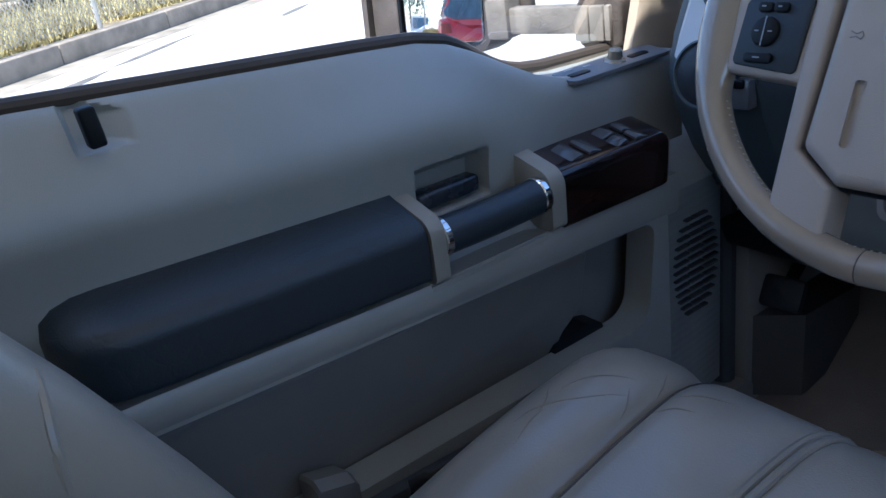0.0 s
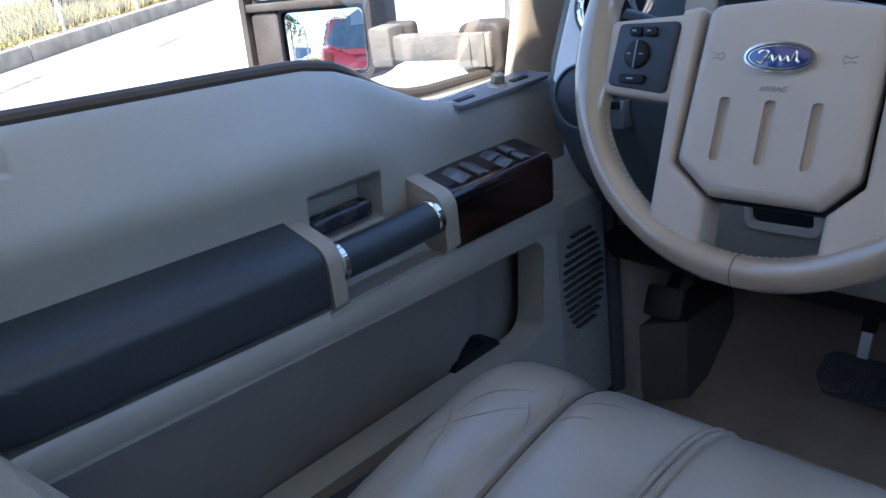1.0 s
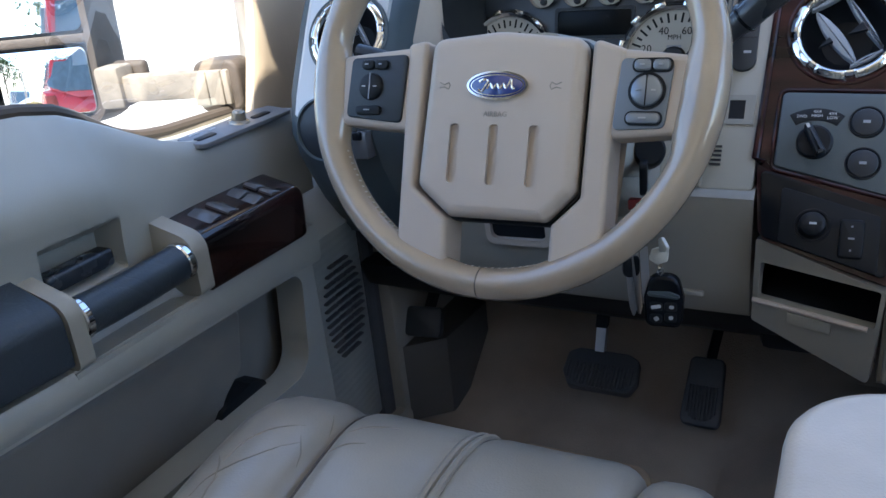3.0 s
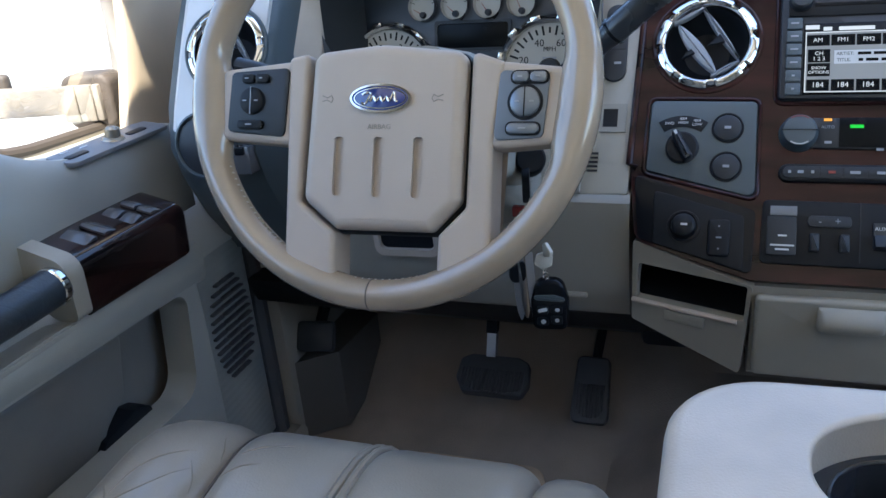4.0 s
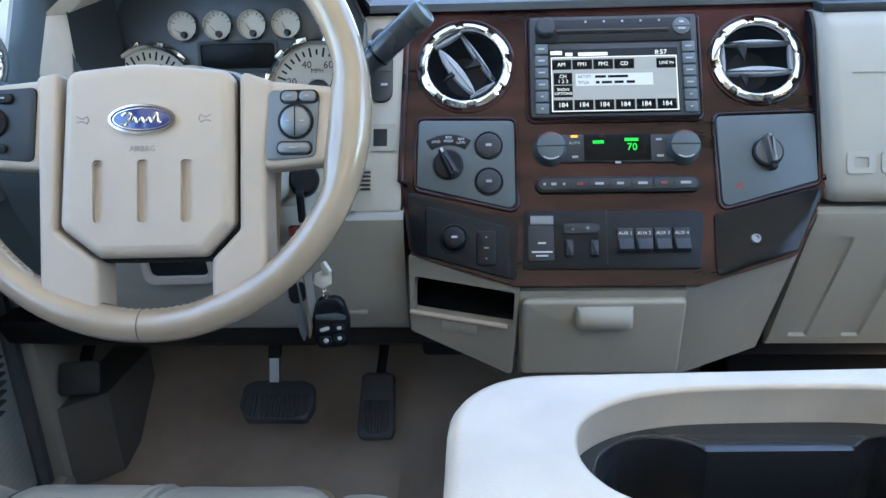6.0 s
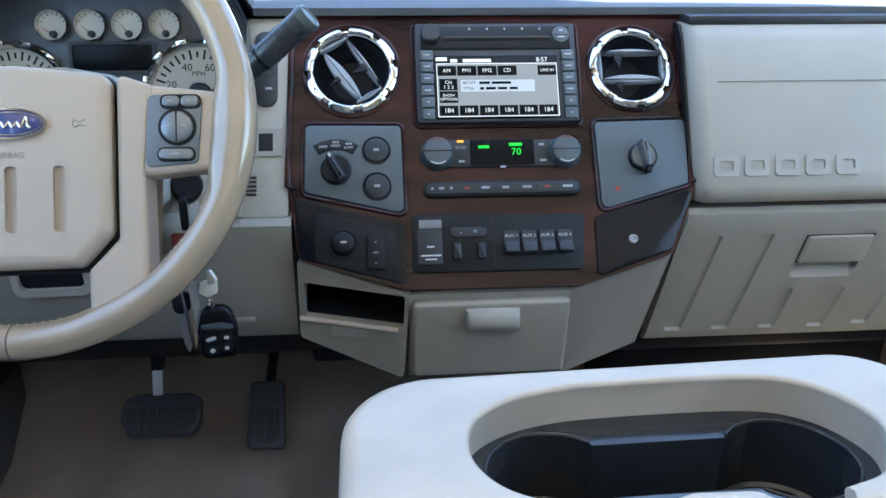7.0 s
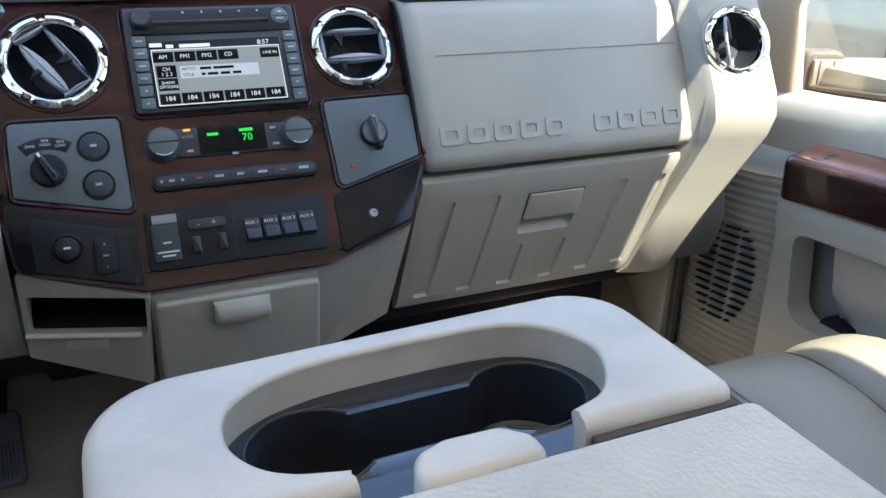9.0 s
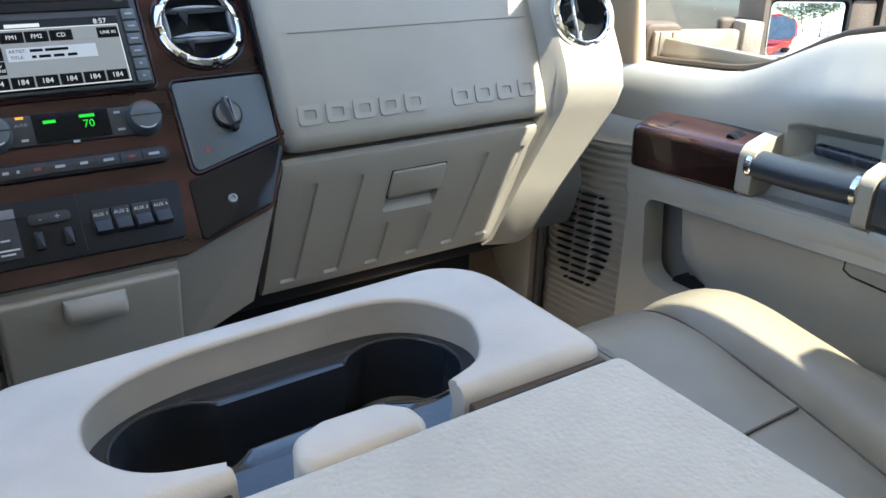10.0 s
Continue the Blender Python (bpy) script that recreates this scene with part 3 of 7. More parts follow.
for i in range(len(YS) - 1):
    for j in range(len(XS) - 1):
        bm.faces.new((gv[i][j], gv[i][j + 1], gv[i + 1][j + 1], gv[i + 1][j]))
bmesh.ops.subdivide_edges(bm, edges=bm.edges[:], cuts=2, use_grid_fill=True, smooth=0.4)
bmesh.ops.solidify(bm, geom=bm.faces[:], thickness=0.02)
solid("floor", bm, CARPET, "brown loop carpet on the cab floor", "carpet", "structure")
solid("firewall", box((-0.93, 0.44, -0.05), (0.93, 0.50, 0.66), 0.005), BLACK, "black padded firewall under the dashboard", "firewall", "structure")
solid("wall_back", box((-0.92, -2.68, -0.05), (0.92, -2.62, 0.75), 0.01), TAN_D, "grey trim panel behind the rear seats", "wall", "structure")
# headliner and roof
ring = []
for y, z in ((-2.6, 1.17), (-2.0, 1.22), (-1.2, 1.24), (-0.5, 1.22), (-0.22, 1.17)):
    ring.append([Vector((x, y, z - 0.06 * (abs(x) / 0.78) ** 4)) for x in np.linspace(-0.74, 0.72, 15)])
bm = loft(ring, closed=False)
bmesh.ops.solidify(bm, geom=bm.faces[:], thickness=-0.045)
solid("ceiling", bm, HEAD, "light grey cloth headliner under the roof", "headliner", "structure")
for sg in (-1, 1):
    side = "driver" if sg < 0 else "passenger"
    # windscreen pillar, door pillar, rear corner pillar and roof rail
    def post(ps, w, d):
        rings = []
        for p in ps:
            p = Vector((sg * p[0], p[1], p[2]))
            rings.append([p + Vector(q) for q in [Vector((u * w, v * d, 0)) for u, v in round_poly(rect(0, 0, 2, 2), 0.5, 3)]])
        return loft(rings)
    line = ((0.901, -0.120, 0.50), (0.900, -0.098, 0.60), (0.899, -0.066, 0.71), (0.880, -0.070, 0.83), (0.822, -0.17, 1.03), (0.765, -0.30, 1.22)) if sg < 0 else ((0.890, -0.048, 0.48), (0.887, -0.037, 0.575), (0.888, -0.017, 0.69), (0.862, -0.075, 0.82), (0.775, -0.26, 1.03), (0.725, -0.42, 1.20))
    solid("windscreen_pillar", post(line, 0.014, 0.077 if sg < 0 else 0.047), CREAM, "parchment-coloured trim on the windscreen pillar", "pillar", "structure")
    solid("door_pillar", post(((0.90, -1.28, 0.0), (0.89, -1.27, 0.70), (0.80, -1.15, 1.20)), 0.03, 0.08), TAN, "tan trim on the pillar between the doors", "pillar", "structure")
    solid("rear_pillar", post(((0.88, -2.45, 0.0), (0.87, -2.45, 0.70), (0.78, -2.45, 1.18)), 0.05, 0.18), TAN, "tan trim on the rear corner pillar", "pillar", "structure")
    rx = 0.756 if sg < 0 else 0.738
    solid("roof_rail", tube([(sg * 0.735, -0.40, 1.185), (sg * rx, -0.9, 1.195), (sg * rx, -1.8, 1.195), (sg * 0.74, -2.5, 1.16)], 0.033, 10), TAN, "tan trim along the roof rail", "trim", "structure")
    solid("rear_door", box((min(sg * 0.86, sg * 0.95), -2.3, -0.1), (max(sg * 0.86, sg * 0.95), -1.34, 0.70), 0.03), DOOR, "tan plastic inner side of the rear door", "door", "structure")
    solid("sill_plate", box((min(sg * 0.80, sg * 0.93), -1.25, -0.08), (max(sg * 0.80, sg * 0.93), 0.36, 0.055), 0.015), TAN_D, "scuffed greige sill plate below the door", "sill plate", "structure")
    # body sides ahead of the doors
    solid("cowl_side", box((min(sg * 0.88, sg * 0.95), -0.02, -0.1), (max(sg * 0.88, sg * 0.95), 0.5, 0.62), 0.02), BODY, "beige painted body side ahead of the door", "body side", "structure")
solid("windscreen_header", tube([(-0.73, -0.42, 1.2), (-0.4, -0.30, 1.205), (0, -0.26, 1.21), (0.4, -0.30, 1.205), (0.73, -0.42, 1.2)], 0.04, 10), TAN, "tan trim above the windscreen", "trim", "structure")
solid("cowl_panel", box((-0.90, 0.46, 0.30), (0.90, 0.86, 0.685), 0.02), BLACK, "black panel below the windscreen", "cowl panel", "structure")
# dark panes added out of view round the rear, to cut light from behind
for sg in (-1, 1):
    bm = loft([[Vector((sg * x, y, z)) for x, z in ((0.890, 0.68), (0.850, 0.92), (0.775, 1.18))] for y in (-1.36, -1.8, -2.30)], closed=False)
    solid("rear_side_window", bm, TINTED, "unseen rear side window, tinted to dim light from behind", "window", "structure")
solid("rear_window", loft([[Vector((x, y, z)) for y, z in ((-2.66, 0.74), (-2.62, 1.15))] for x in (-0.80, 0.0, 0.80)], closed=False), TINTED, "unseen rear window, tinted to dim light from behind", "window", "structure")
# bonnet beyond the windscreen
ring = [[Vector((x, y, z - 0.10 * (abs(x) / 0.9) ** 3)) for x in np.linspace(-0.92, 0.92, 17)] for y, z in ((0.75, 0.70), (1.0, 0.73), (1.6, 0.70), (1.95, 0.63), (2.0, 0.40), (2.0, -0.3))]
bm = loft(ring, closed=False)
bmesh.ops.solidify(bm, geom=bm.faces[:], thickness=0.03)
solid("bonnet", bm, BODY, "beige metallic painted bonnet ahead of the windscreen", "bonnet", "structure")
# rear bench, behind the camera
bench = thing("rear_bench", "grey-tan leather rear bench seat", "seat")
part("cushion", box((-0.78, -2.25, 0.18), (0.78, -1.75, 0.38), 0.06, 3), LEATHER, bench)
part("backrest", box((-0.78, -2.5, 0.30), (0.78, -2.3, 0.95), 0.06, 3), LEATHER, bench)


# ---- front doors ----
BELT_Y = (-1.30, -0.916, -0.759, -0.593, -0.52, -0.48, -0.445, -0.41, -0.375, -0.335, -0.296, -0.19, -0.10)
BELT_Z = (0.716, 0.706, 0.695, 0.684, 0.678, 0.669, 0.653, 0.633, 0.615, 0.604, 0.601, 0.604, 0.604)


def front_door(side):
    L = side < 0
    d = thing("front_door", "closed driver's door with grey-tan moulded trim" if L else "closed passenger's door with grey-tan moulded trim", "car door", "front doors")

    def Q(y, z):
        """Both doors share one design; the passenger's sits a little further forward and lower."""
        if L:
            return y, z
        y2 = -0.175 + (y + 0.245) * 1.10
        return y2, z - 0.026 + 0.05 * max(-0.1, min(0.4, -y2 - 0.175))

    def V(x, y, z):
        y, z = Q(y, z)
        return Vector((side * x, y, z))

    def yz(pts):
        return [((q[0] if L else -q[0]), q[1]) for q in (Q(*p) for p in pts)]

    def D(x):
        return axes((side * x, 0, 0), (0, -side, 0), (0, 0, 1))
    # upper panel, with the release recess and the lock recess sunk into it
    ys = sorted(set([-1.25, -1.1, -1.0] + list(np.linspace(-0.95, -0.13, 42)) + list(np.linspace(-0.895, -0.818, 26)) + list(np.linspace(-0.575, -0.466, 30))))
    us = [0.0, 0.008, 0.018] + list(np.linspace(0.028, 0.26, 40)) + list(np.linspace(0.27, 1, 100))

    sh = 0.014 if L else 0.026      # how far the front shoulder is rolled

    def step(a, w):
        return max(0.0, min(1.0, 0.5 + a / w))
    rows = []
    for y in ys:
        b = interp(y, BELT_Y, BELT_Z)
        hump = max(0.0, min(1.0, (b - 0.605) / 0.07))
        row = []
        low = 0.013 * (1 - hump) * max(0.0, min(1.0, (y + 0.40) / 0.2))
        for x, dz in ((0.972, -0.03), (0.958, -0.004), (0.912, 0.0), (0.888, -0.0005)):
            row.append(V(x, y, b + dz - low))
        for u in us:
            bi = b - low
            z = bi + (0.395 - bi) * u
            drop = bi - z
            q_ = max(0.0, 1 - drop / 0.105)
            roll = 0.0385 * (1 - math.sqrt(1 - 0.985 * q_ * q_)) ** 0.70
            x = 0.850 + sh * math.exp(-drop / (sh + 0.002)) * (1 - hump) + roll * hump - 0.011 * math.exp(-((drop - 0.085) / 0.042) ** 2) * hump
            x += 0.034 * min(step(y + 0.565, 0.010), step((-0.474 if L else -0.466) - y, 0.006), step(z - 0.507, 0.012), step((0.551 if L else 0.547) - z, 0.018))
            x += 0.014 * min(step(y + 0.8735, 0.006), step(z - 0.6660, 0.006), step(0.701 - 0.45 * max(0, y + 0.862) - z, 0.010), max(0.0, min(1.0, (-0.824 - y) / 0.024)))
            row.append(V(x, y, z))
        rows.append(row)
    part("upper_panel", loft(rows, closed=False), DOOR, d, angle=40)
    part("outer_skin", box((min(side * 0.936, side * 0.955), -1.25, -0.25), (max(side * 0.936, side * 0.955), -0.02, 0.60), 0.008), BODY, d)
    part("window_seal", tube([V(0.8935 + (0.0500 if L else 0.0335) * max(0.0, min(1.0, (y + 0.47) / 0.12)), y, interp(y, BELT_Y, BELT_Z) + 0.004 - 0.013 * max(0.0, min(1.0, (y + 0.38) / 0.2))) for y in np.linspace(-1.25, -0.14, 60)], 0.0078 if L else 0.0050, 10, squash=1.0), SEAL, d, "dark brown rubber window seal")
    # glass
    g = [V(0.907 + (0.043 if L else 0.028) * max(0.0, min(1.0, (y + 0.47) / 0.12)), y, interp(y, BELT_Y, BELT_Z) - 0.01) for y in np.linspace(-1.22, -0.09, 40)]
    top = [Vector((side * 0.772, max(-1.22, min(-0.36, p.y - 0.02)), 1.17)) for p in g]
    bm = loft([g, [(a + b) / 2 + Vector((side * 0.012, 0, 0)) for a, b in zip(g, top)], top], closed=False)
    gl = part("window_glass", bm, GLASS, d, "clear side window glass")
    gl.visible_shadow = False
    # painted frame along the front of the glass
    fr = [(0.938, -0.132, 0.560), (0.936, -0.104, 0.70), (0.912, -0.14, 0.83), (0.830, -0.26, 1.03), (0.760, -0.40, 1.190)] if L else [(0.938, -0.046, 0.540), (0.936, -0.018, 0.686), (0.914, -0.07, 0.82), (0.830, -0.25, 1.03), (0.760, -0.40, 1.190)]
    fr = spline(fr, 5)
    part("window_frame", tube([V(*p) for p in fr], 0.0155, 14, up=(1, 0, 0)), FRAMEC, d, "faded taupe window frame")
    part("frame_seal", tube([V(p[0] - 0.004, p[1] + 0.0165, p[2]) for p in fr[:15]], 0.0035, 8, up=(1, 0, 0)), BLACK, d)
    # armrest pad
    def arm(y, s=1.0, dz=0.0):
        q = round_poly([(0.856, 0.453 + dz), (0.791, 0.461 + dz), (0.789, 0.521 + dz), (0.856, 0.546 + dz)], [0.006, 0.008, 0.022, 0.004], 6)
        return [V(0.856 + (a - 0.856) * s, y, 0.50 + dz + (b - 0.50 - dz) * (1 - (1 - s) * 0.55)) for a, b in q]
    R = [arm(-0.950, 0.10, 0.016), arm(-0.946, 0.45, 0.016), arm(-0.935, 0.78, 0.015), arm(-0.918, 0.95, 0.015), arm(-0.895, 1.0, 0.014)] + [arm(y, 1.0, 0.014 * (-0.6 - y) / 0.3) for y in np.linspace(-0.86, -0.602, 9)]
    part("armrest_pad", loft(R), LEATHER_B, d, "dark slate leather armrest pad", angle=60)

    def cap(y0, y1, grow=0.004, nm="armrest_end_cap"):
        def ring(y, g):
            q = round_poly([(0.858, 0.450), (0.790, 0.455), (0.788, 0.521), (0.858, 0.541)], [0.004, 0.008, 0.022, 0.004], 6)
            c = (0.83, 0.495)
            return [V(c[0] + (a - c[0]) * (1 + g), y, c[1] + (b - c[1]) * (1 + g)) for a, b in q]
        return part(nm, loft([ring(y0, -0.05), ring(y0, 0.0), ring(y0 + 0.003, grow), ring(y1 - 0.003, grow), ring(y1, 0.0), ring(y1, -0.05)]), TAN, d, angle=50)
    cap(-0.598, -0.580)
    yc = -0.412 if L else -0.424
    cap(yc - 0.022, yc, nm="switch_housing_cap")
    # pull bar with chrome collars, and the cup beneath it
    part("pull_bar", tube([V(0.806, y, 0.4975 - 0.0015 * math.sin((y + 0.578) / 0.138 * math.pi)) for y in np.linspace(-0.580, -0.434, 9)], 0.0205, 18), LEATHER_B, d, "dark slate leather door pull")
    for y in (-0.5765, -0.4395):
        part("collar", tube([V(0.806, y - 0.0045, 0.4975), V(0.806, y - 0.003, 0.4975), V(0.806, y + 0.003, 0.4975), V(0.806, y + 0.0045, 0.4975)], [0.0205, 0.0218, 0.0218, 0.0205], 20), CHROME, d, "polished chrome collar")
    ringc = [[V(x, y, z + k * max(0.0, (x - 0.80) / 0.06)) for x, z in ((0.86, 0.486), (0.846, 0.464), (0.828, 0.4520), (0.812, 0.4485), (0.8030, 0.4495), (0.8000, 0.4525), (0.7968, 0.4515), (0.7962, 0.447), (0.802, 0.43), (0.86, 0.43))] for y, k in ((-0.600, 0.03), (-0.594, 0.012), (-0.584, 0.002), (-0.53, 0.0), (-0.48, 0.0), (-0.445, 0.002), (-0.436, 0.012), (-0.430, 0.03))]
    part("pull_cup", loft(ringc), DOOR, d, angle=60)
    part("release_lever", box((min(side * 0.856, side * 0.874), *Q(-0.566, 0.509)), (max(side * 0.850, side * 0.874), *Q(-0.482, 0.529)), 0.005, 3), LEVER, d, "dark grey door release lever")
    # switch housing, lacquered wood
    ef = 0.0 if L else -0.012

    def sw(y, s=1.0):
        dz = -0.004 * (y + 0.42) / 0.18
        q = round_poly([(0.856, 0.448), (0.791, 0.452 + dz), (0.787, 0.517 + dz), (0.856, 0.534 + dz)], [0.004, 0.006, 0.016, 0.004], 6)
        return [V(0.856 + (a - 0.856) * s, y, 0.49 + (b - 0.49) * (0.6 + 0.4 * s)) for a, b in q]
    part("switch_housing", loft([sw(yc)] + [sw(y + ef) for y in np.linspace(-0.40, -0.245, 8)] + [sw(-0.236 + ef, 0.985), sw(-0.230 + ef, 0.94), sw(-0.227 + ef, 0.86), sw(-0.226 + ef, 0.70)]), WOOD_Y, d, "lacquered dark burl switch housing", angle=60)
    for k, y in enumerate((-0.376, -0.342, -0.304, -0.268) if L else (-0.296, -0.396)):
        z0 = 0.5232 - 0.004 * (y + 0.42) / 0.18
        tilt = math.atan2(0.017, 0.069)
        M = Matrix.Translation(V(0.823, y, z0)) @ Matrix.Rotation(-side * tilt, 4, "Y")
        if L:
            b = part("switch_bezel", box((-0.024, -0.0155, -0.004), (0.024, 0.0155, 0.0008), 0.0008, 1, M), GLOSSB, d)
        else:
            b = part("switch_bezel", box((-0.014, -0.019, -0.004), (0.014, 0.019, 0.0008), 0.0008, 1, M), GLOSSB, d)
        for sx in ((-0.0118, 0.0118) if L and k > 1 else (0.0,)):
            # a paddle with a raised lip that the finger hooks
            w = (0.0098 if k > 1 else 0.017) if L else 0.0105
            up_ = 0.0075 if L else (0.003, 0.008)[k]
            prof_ = ((-0.0125, -0.002), (-0.0125, 0.0015), (-0.006, 0.0035), (0.002, up_ - 0.001), (0.0085, up_), (0.0115, up_ - 0.002), (0.0115, -0.002))
            flip = 1 if (k % 2 == 0) == L else -1
            part("rocker", loft([[M @ Vector((sx + xx, flip * p_, q_ * sc_)) for p_, q_ in prof_] for xx, sc_ in ((-w, 0.85), (-w + 0.0015, 1.0), (w - 0.0015, 1.0), (w, 0.85))]), KEYP if L else GLOSSB, b, "shiny rocker switch", angle=40)
    # pale line along the inner edge of the lacquered top, driver's side only
    if L:
        part("housing_edge_line", tube([V(0.8525, y, 0.5345 - 0.004 * (y + 0.42) / 0.18) for y in np.linspace(-0.425, -0.238 + ef, 8)], 0.0022, 8), TAN, d)
    # lower band, front frame with the speaker, pocket
    def band(y, s):
        dz = 0.0435 * (-0.25 - y) / 0.91
        up_ = 0.0145 * max(0.0, min(1.0, (-0.60 - y) / 0.3))
        return [V(x, y, z) for x, z in ((0.86, 0.453 + up_), (0.800, 0.453 + up_), (0.7965, 0.447 + up_), (0.7975, 0.410 + dz), (0.801, 0.4015 + dz), (0.812, 0.3985 + dz), (0.86, 0.3985 + dz))]
    part("lower_band", loft([band(y, 1) for y in np.linspace(-1.1, -0.206 if L else -0.238, 18)]), DOOR, d, angle=50)
    inner = round_poly(yz([(-1.16, 0.262), (-0.268 + ef * 1.6, 0.262), (-0.250 + ef * 1.9, 0.402), (-1.16, 0.442)]), [0.02, 0.035, 0.02, 0.02], 6)
    outer = round_poly(yz([(-1.2, 0.06), (-0.225 + ef * 1.4, 0.06), (-0.225 + ef * 1.4, 0.424), (-1.2, 0.455)]), 0.004, 6)
    part("pocket_frame", frame_prism(outer, inner, -0.045, 0.0, D(0.800)), DOOR, d, angle=30)
    part("pocket_back", prism(round_poly(yz([(-1.18, 0.10), (-0.255, 0.10), (-0.235, 0.43), (-1.18, 0.45)]), 0.01, 3), -0.01, 0.004, D(0.872), 0), DOOR_SHADE, d)
    fw = 0.0 if L else 0.032
    # driver's panel takes the darkened copy; the outward lean cuts light too
    part("pocket_panel", prism(round_poly(yz([(-1.17, 0.10), (-0.43 + fw, 0.10), (-0.385 + fw, 0.285), (-0.352 + fw, 0.315), (-0.354 + fw, 0.404), (-1.17, 0.444)]), [0.01, 0.02, 0.03, 0.012, 0.008, 0.01], 5), -0.022, 0.0, axes((side * 0.906, 0, 0), (0, -side, 0), (-side * 0.22, 0, 1)), 0.005, 4, tri=True), DOOR_SHADE if L else DOOR, d, angle=50)
    lip = [[V(x, y, z + w) for x, z in ((0.786, 0.240), (0.780, 0.262), (0.775, 0.266), (0.768 - e, 0.265), (0.765 - e, 0.256), (0.770 - e, 0.245))] for y, w, e in ((-1.15, 0.02, 0.006), (-0.8, 0.008, 0.006), (-0.690, 0.004, 0.006), (-0.684, 0.004, -0.003), (-0.664, 0.003, -0.003), (-0.658, 0.003, 0.004), (-0.604, 0.0, 0.004), (-0.598, 0.0, -0.004), (-0.50, -0.002, -0.004), (-0.40, -0.004, -0.004), (-0.36, -0.012, -0.003), (-0.325, -0.05, 0.0))]
    # lip coloured near black for the shade it sits in
    part("pocket_lip", loft(lip), RUBBER, d, angle=50)
    # added black sheet that draws the dark gap between pocket and seat
    part("pocket_dark_gap", loft([[V(x, y, z) for x, z in ((0.80, 0.06), (0.775, 0.08), (0.771, 0.235), (0.773, 0.252), (0.785, 0.252), (0.785, 0.10))] for y in (-1.15, -0.8, -0.5, -0.36)]), BLACK, d)
    if L:
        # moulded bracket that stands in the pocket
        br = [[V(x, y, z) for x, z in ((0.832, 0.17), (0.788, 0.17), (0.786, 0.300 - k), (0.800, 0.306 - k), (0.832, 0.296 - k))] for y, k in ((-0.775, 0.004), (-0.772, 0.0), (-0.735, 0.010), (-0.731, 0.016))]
        part("pocket_bracket", loft(br), DOOR_SHADE, d, angle=30)
    # black plate drawn for the dark pocket opening
    part("pocket_mouth", prism(round_poly(yz([(-0.42 if L else -0.37, 0.243), (-0.326, 0.243), (-0.314, 0.262), (-0.320, 0.272), (-0.345, 0.279), (-0.40 if L else -0.365, 0.270)]), [0.004, 0.012, 0.010, 0.012, 0.006, 0.004], 4), -0.03, 0.0, D(0.838), 0.001), BLACK, d)
    part("pocket_mat", box((min(side * 0.775, side * 0.85), *Q(-1.1, 0.10)), (max(side * 0.775, side * 0.85), *Q(-0.30, 0.13)), 0.01), BLACK, d)
    # ribbed speaker panel ahead of the frame
    def lean(z):
        return 0.0 if L else 0.018 * max(0.0, min(1.0, (z - 0.2) / 0.25))
    pitch, slope_, sc = (0.0119, 0.0, -0.158) if L else (0.0137, -0.11, -0.1435)
    rib = []
    zs = np.linspace(0.08, 0.425 if L else 0.461, (29 if L else 32) * 6 + 1)
    for y, xo in ((-0.232 + ef * 1.4, 0.800), (-0.226 + ef * 1.4, 0.809), (-0.16, 0.812), (-0.09 if L else -0.065, 0.818), (-0.075 if L else -0.036, 0.85 if L else 0.835)):
        rib.append([V(xo + lean(z) * (0.86 - xo) / 0.05 - (0.0002 if L else 0.0014) * (math.sin(2 * math.pi * (z - 0.283) / pitch)), y, z + slope_ * (y - sc)) for z in zs])
    part("speaker_panel", loft(rib, closed=False), DOOR, d, angle=60)
    part("upper_corner", loft([[V(x, y, z) for x, z in (((0.87, 0.42), (0.810 + k, 0.422), (0.819 + k, 0.440), (0.853 + k * 0.3, 0.478), (0.875, 0.49)) if L else ((0.87, 0.446), (0.834 + k * 0.5, 0.450), (0.838 + k * 0.4, 0.460), (0.853 + k * 0.3, 0.512), (0.875, 0.525)))] for y, k in ((-0.33, 0.052), (-0.30, 0.044), (-0.26, 0.018), (-0.235, 0.004), (-0.215, 0.0), (-0.16, 0.0), (-0.075, 0.0))]), DOOR, d, angle=60)
    for k in range(13):
        z = 0.08 + 0.0119 * (12.75 + k) if L else 0.283 + pitch * (k - 6.25)
        half = (0.047 if L else 0.062) * math.sqrt(max(0.0, 1 - ((k - 6) / 6.9) ** 2))
        for a, b in ((-1.0, -0.38), (-0.32, 0.32), (0.38, 1.0)) if L else ((-half / 0.062, -0.34), (-0.26, 0.31), (0.39, half / 0.062)):
            y0, y1 = (sc + a * half, sc + b * half) if L else (sc + a * 0.062, sc + b * 0.062)
            if y1 - y0 < 0.006:
                continue
            ym, hs_ = (y0 + y1) / 2, 0.0018 if L else 0.0015
            c = V(0.8085 + lean(z), ym, z + slope_ * (ym - sc))
            # driver's slots use a paler black, for the low contrast in shade there
            part("speaker_slot", box((-0.004, -(y1 - y0) / 2, -hs_), (0.004, (y1 - y0) / 2, hs_), 0.001, 1, Matrix.Translation(c) @ Matrix.Rotation(math.atan(slope_), 4, "X")), RUBBER if L else BLACK, d)
    # lock lever in its recess
    M = Matrix.Translation(V(0.853, -0.8595, 0.6875)) @ Matrix.Rotation(radians(4), 4, "X")
    part("lock_lever", box((-0.008, -0.0076, -0.0185), (0.008, 0.0066, 0.015), 0.003, 3, M), BLACK, d, "black lock lever")
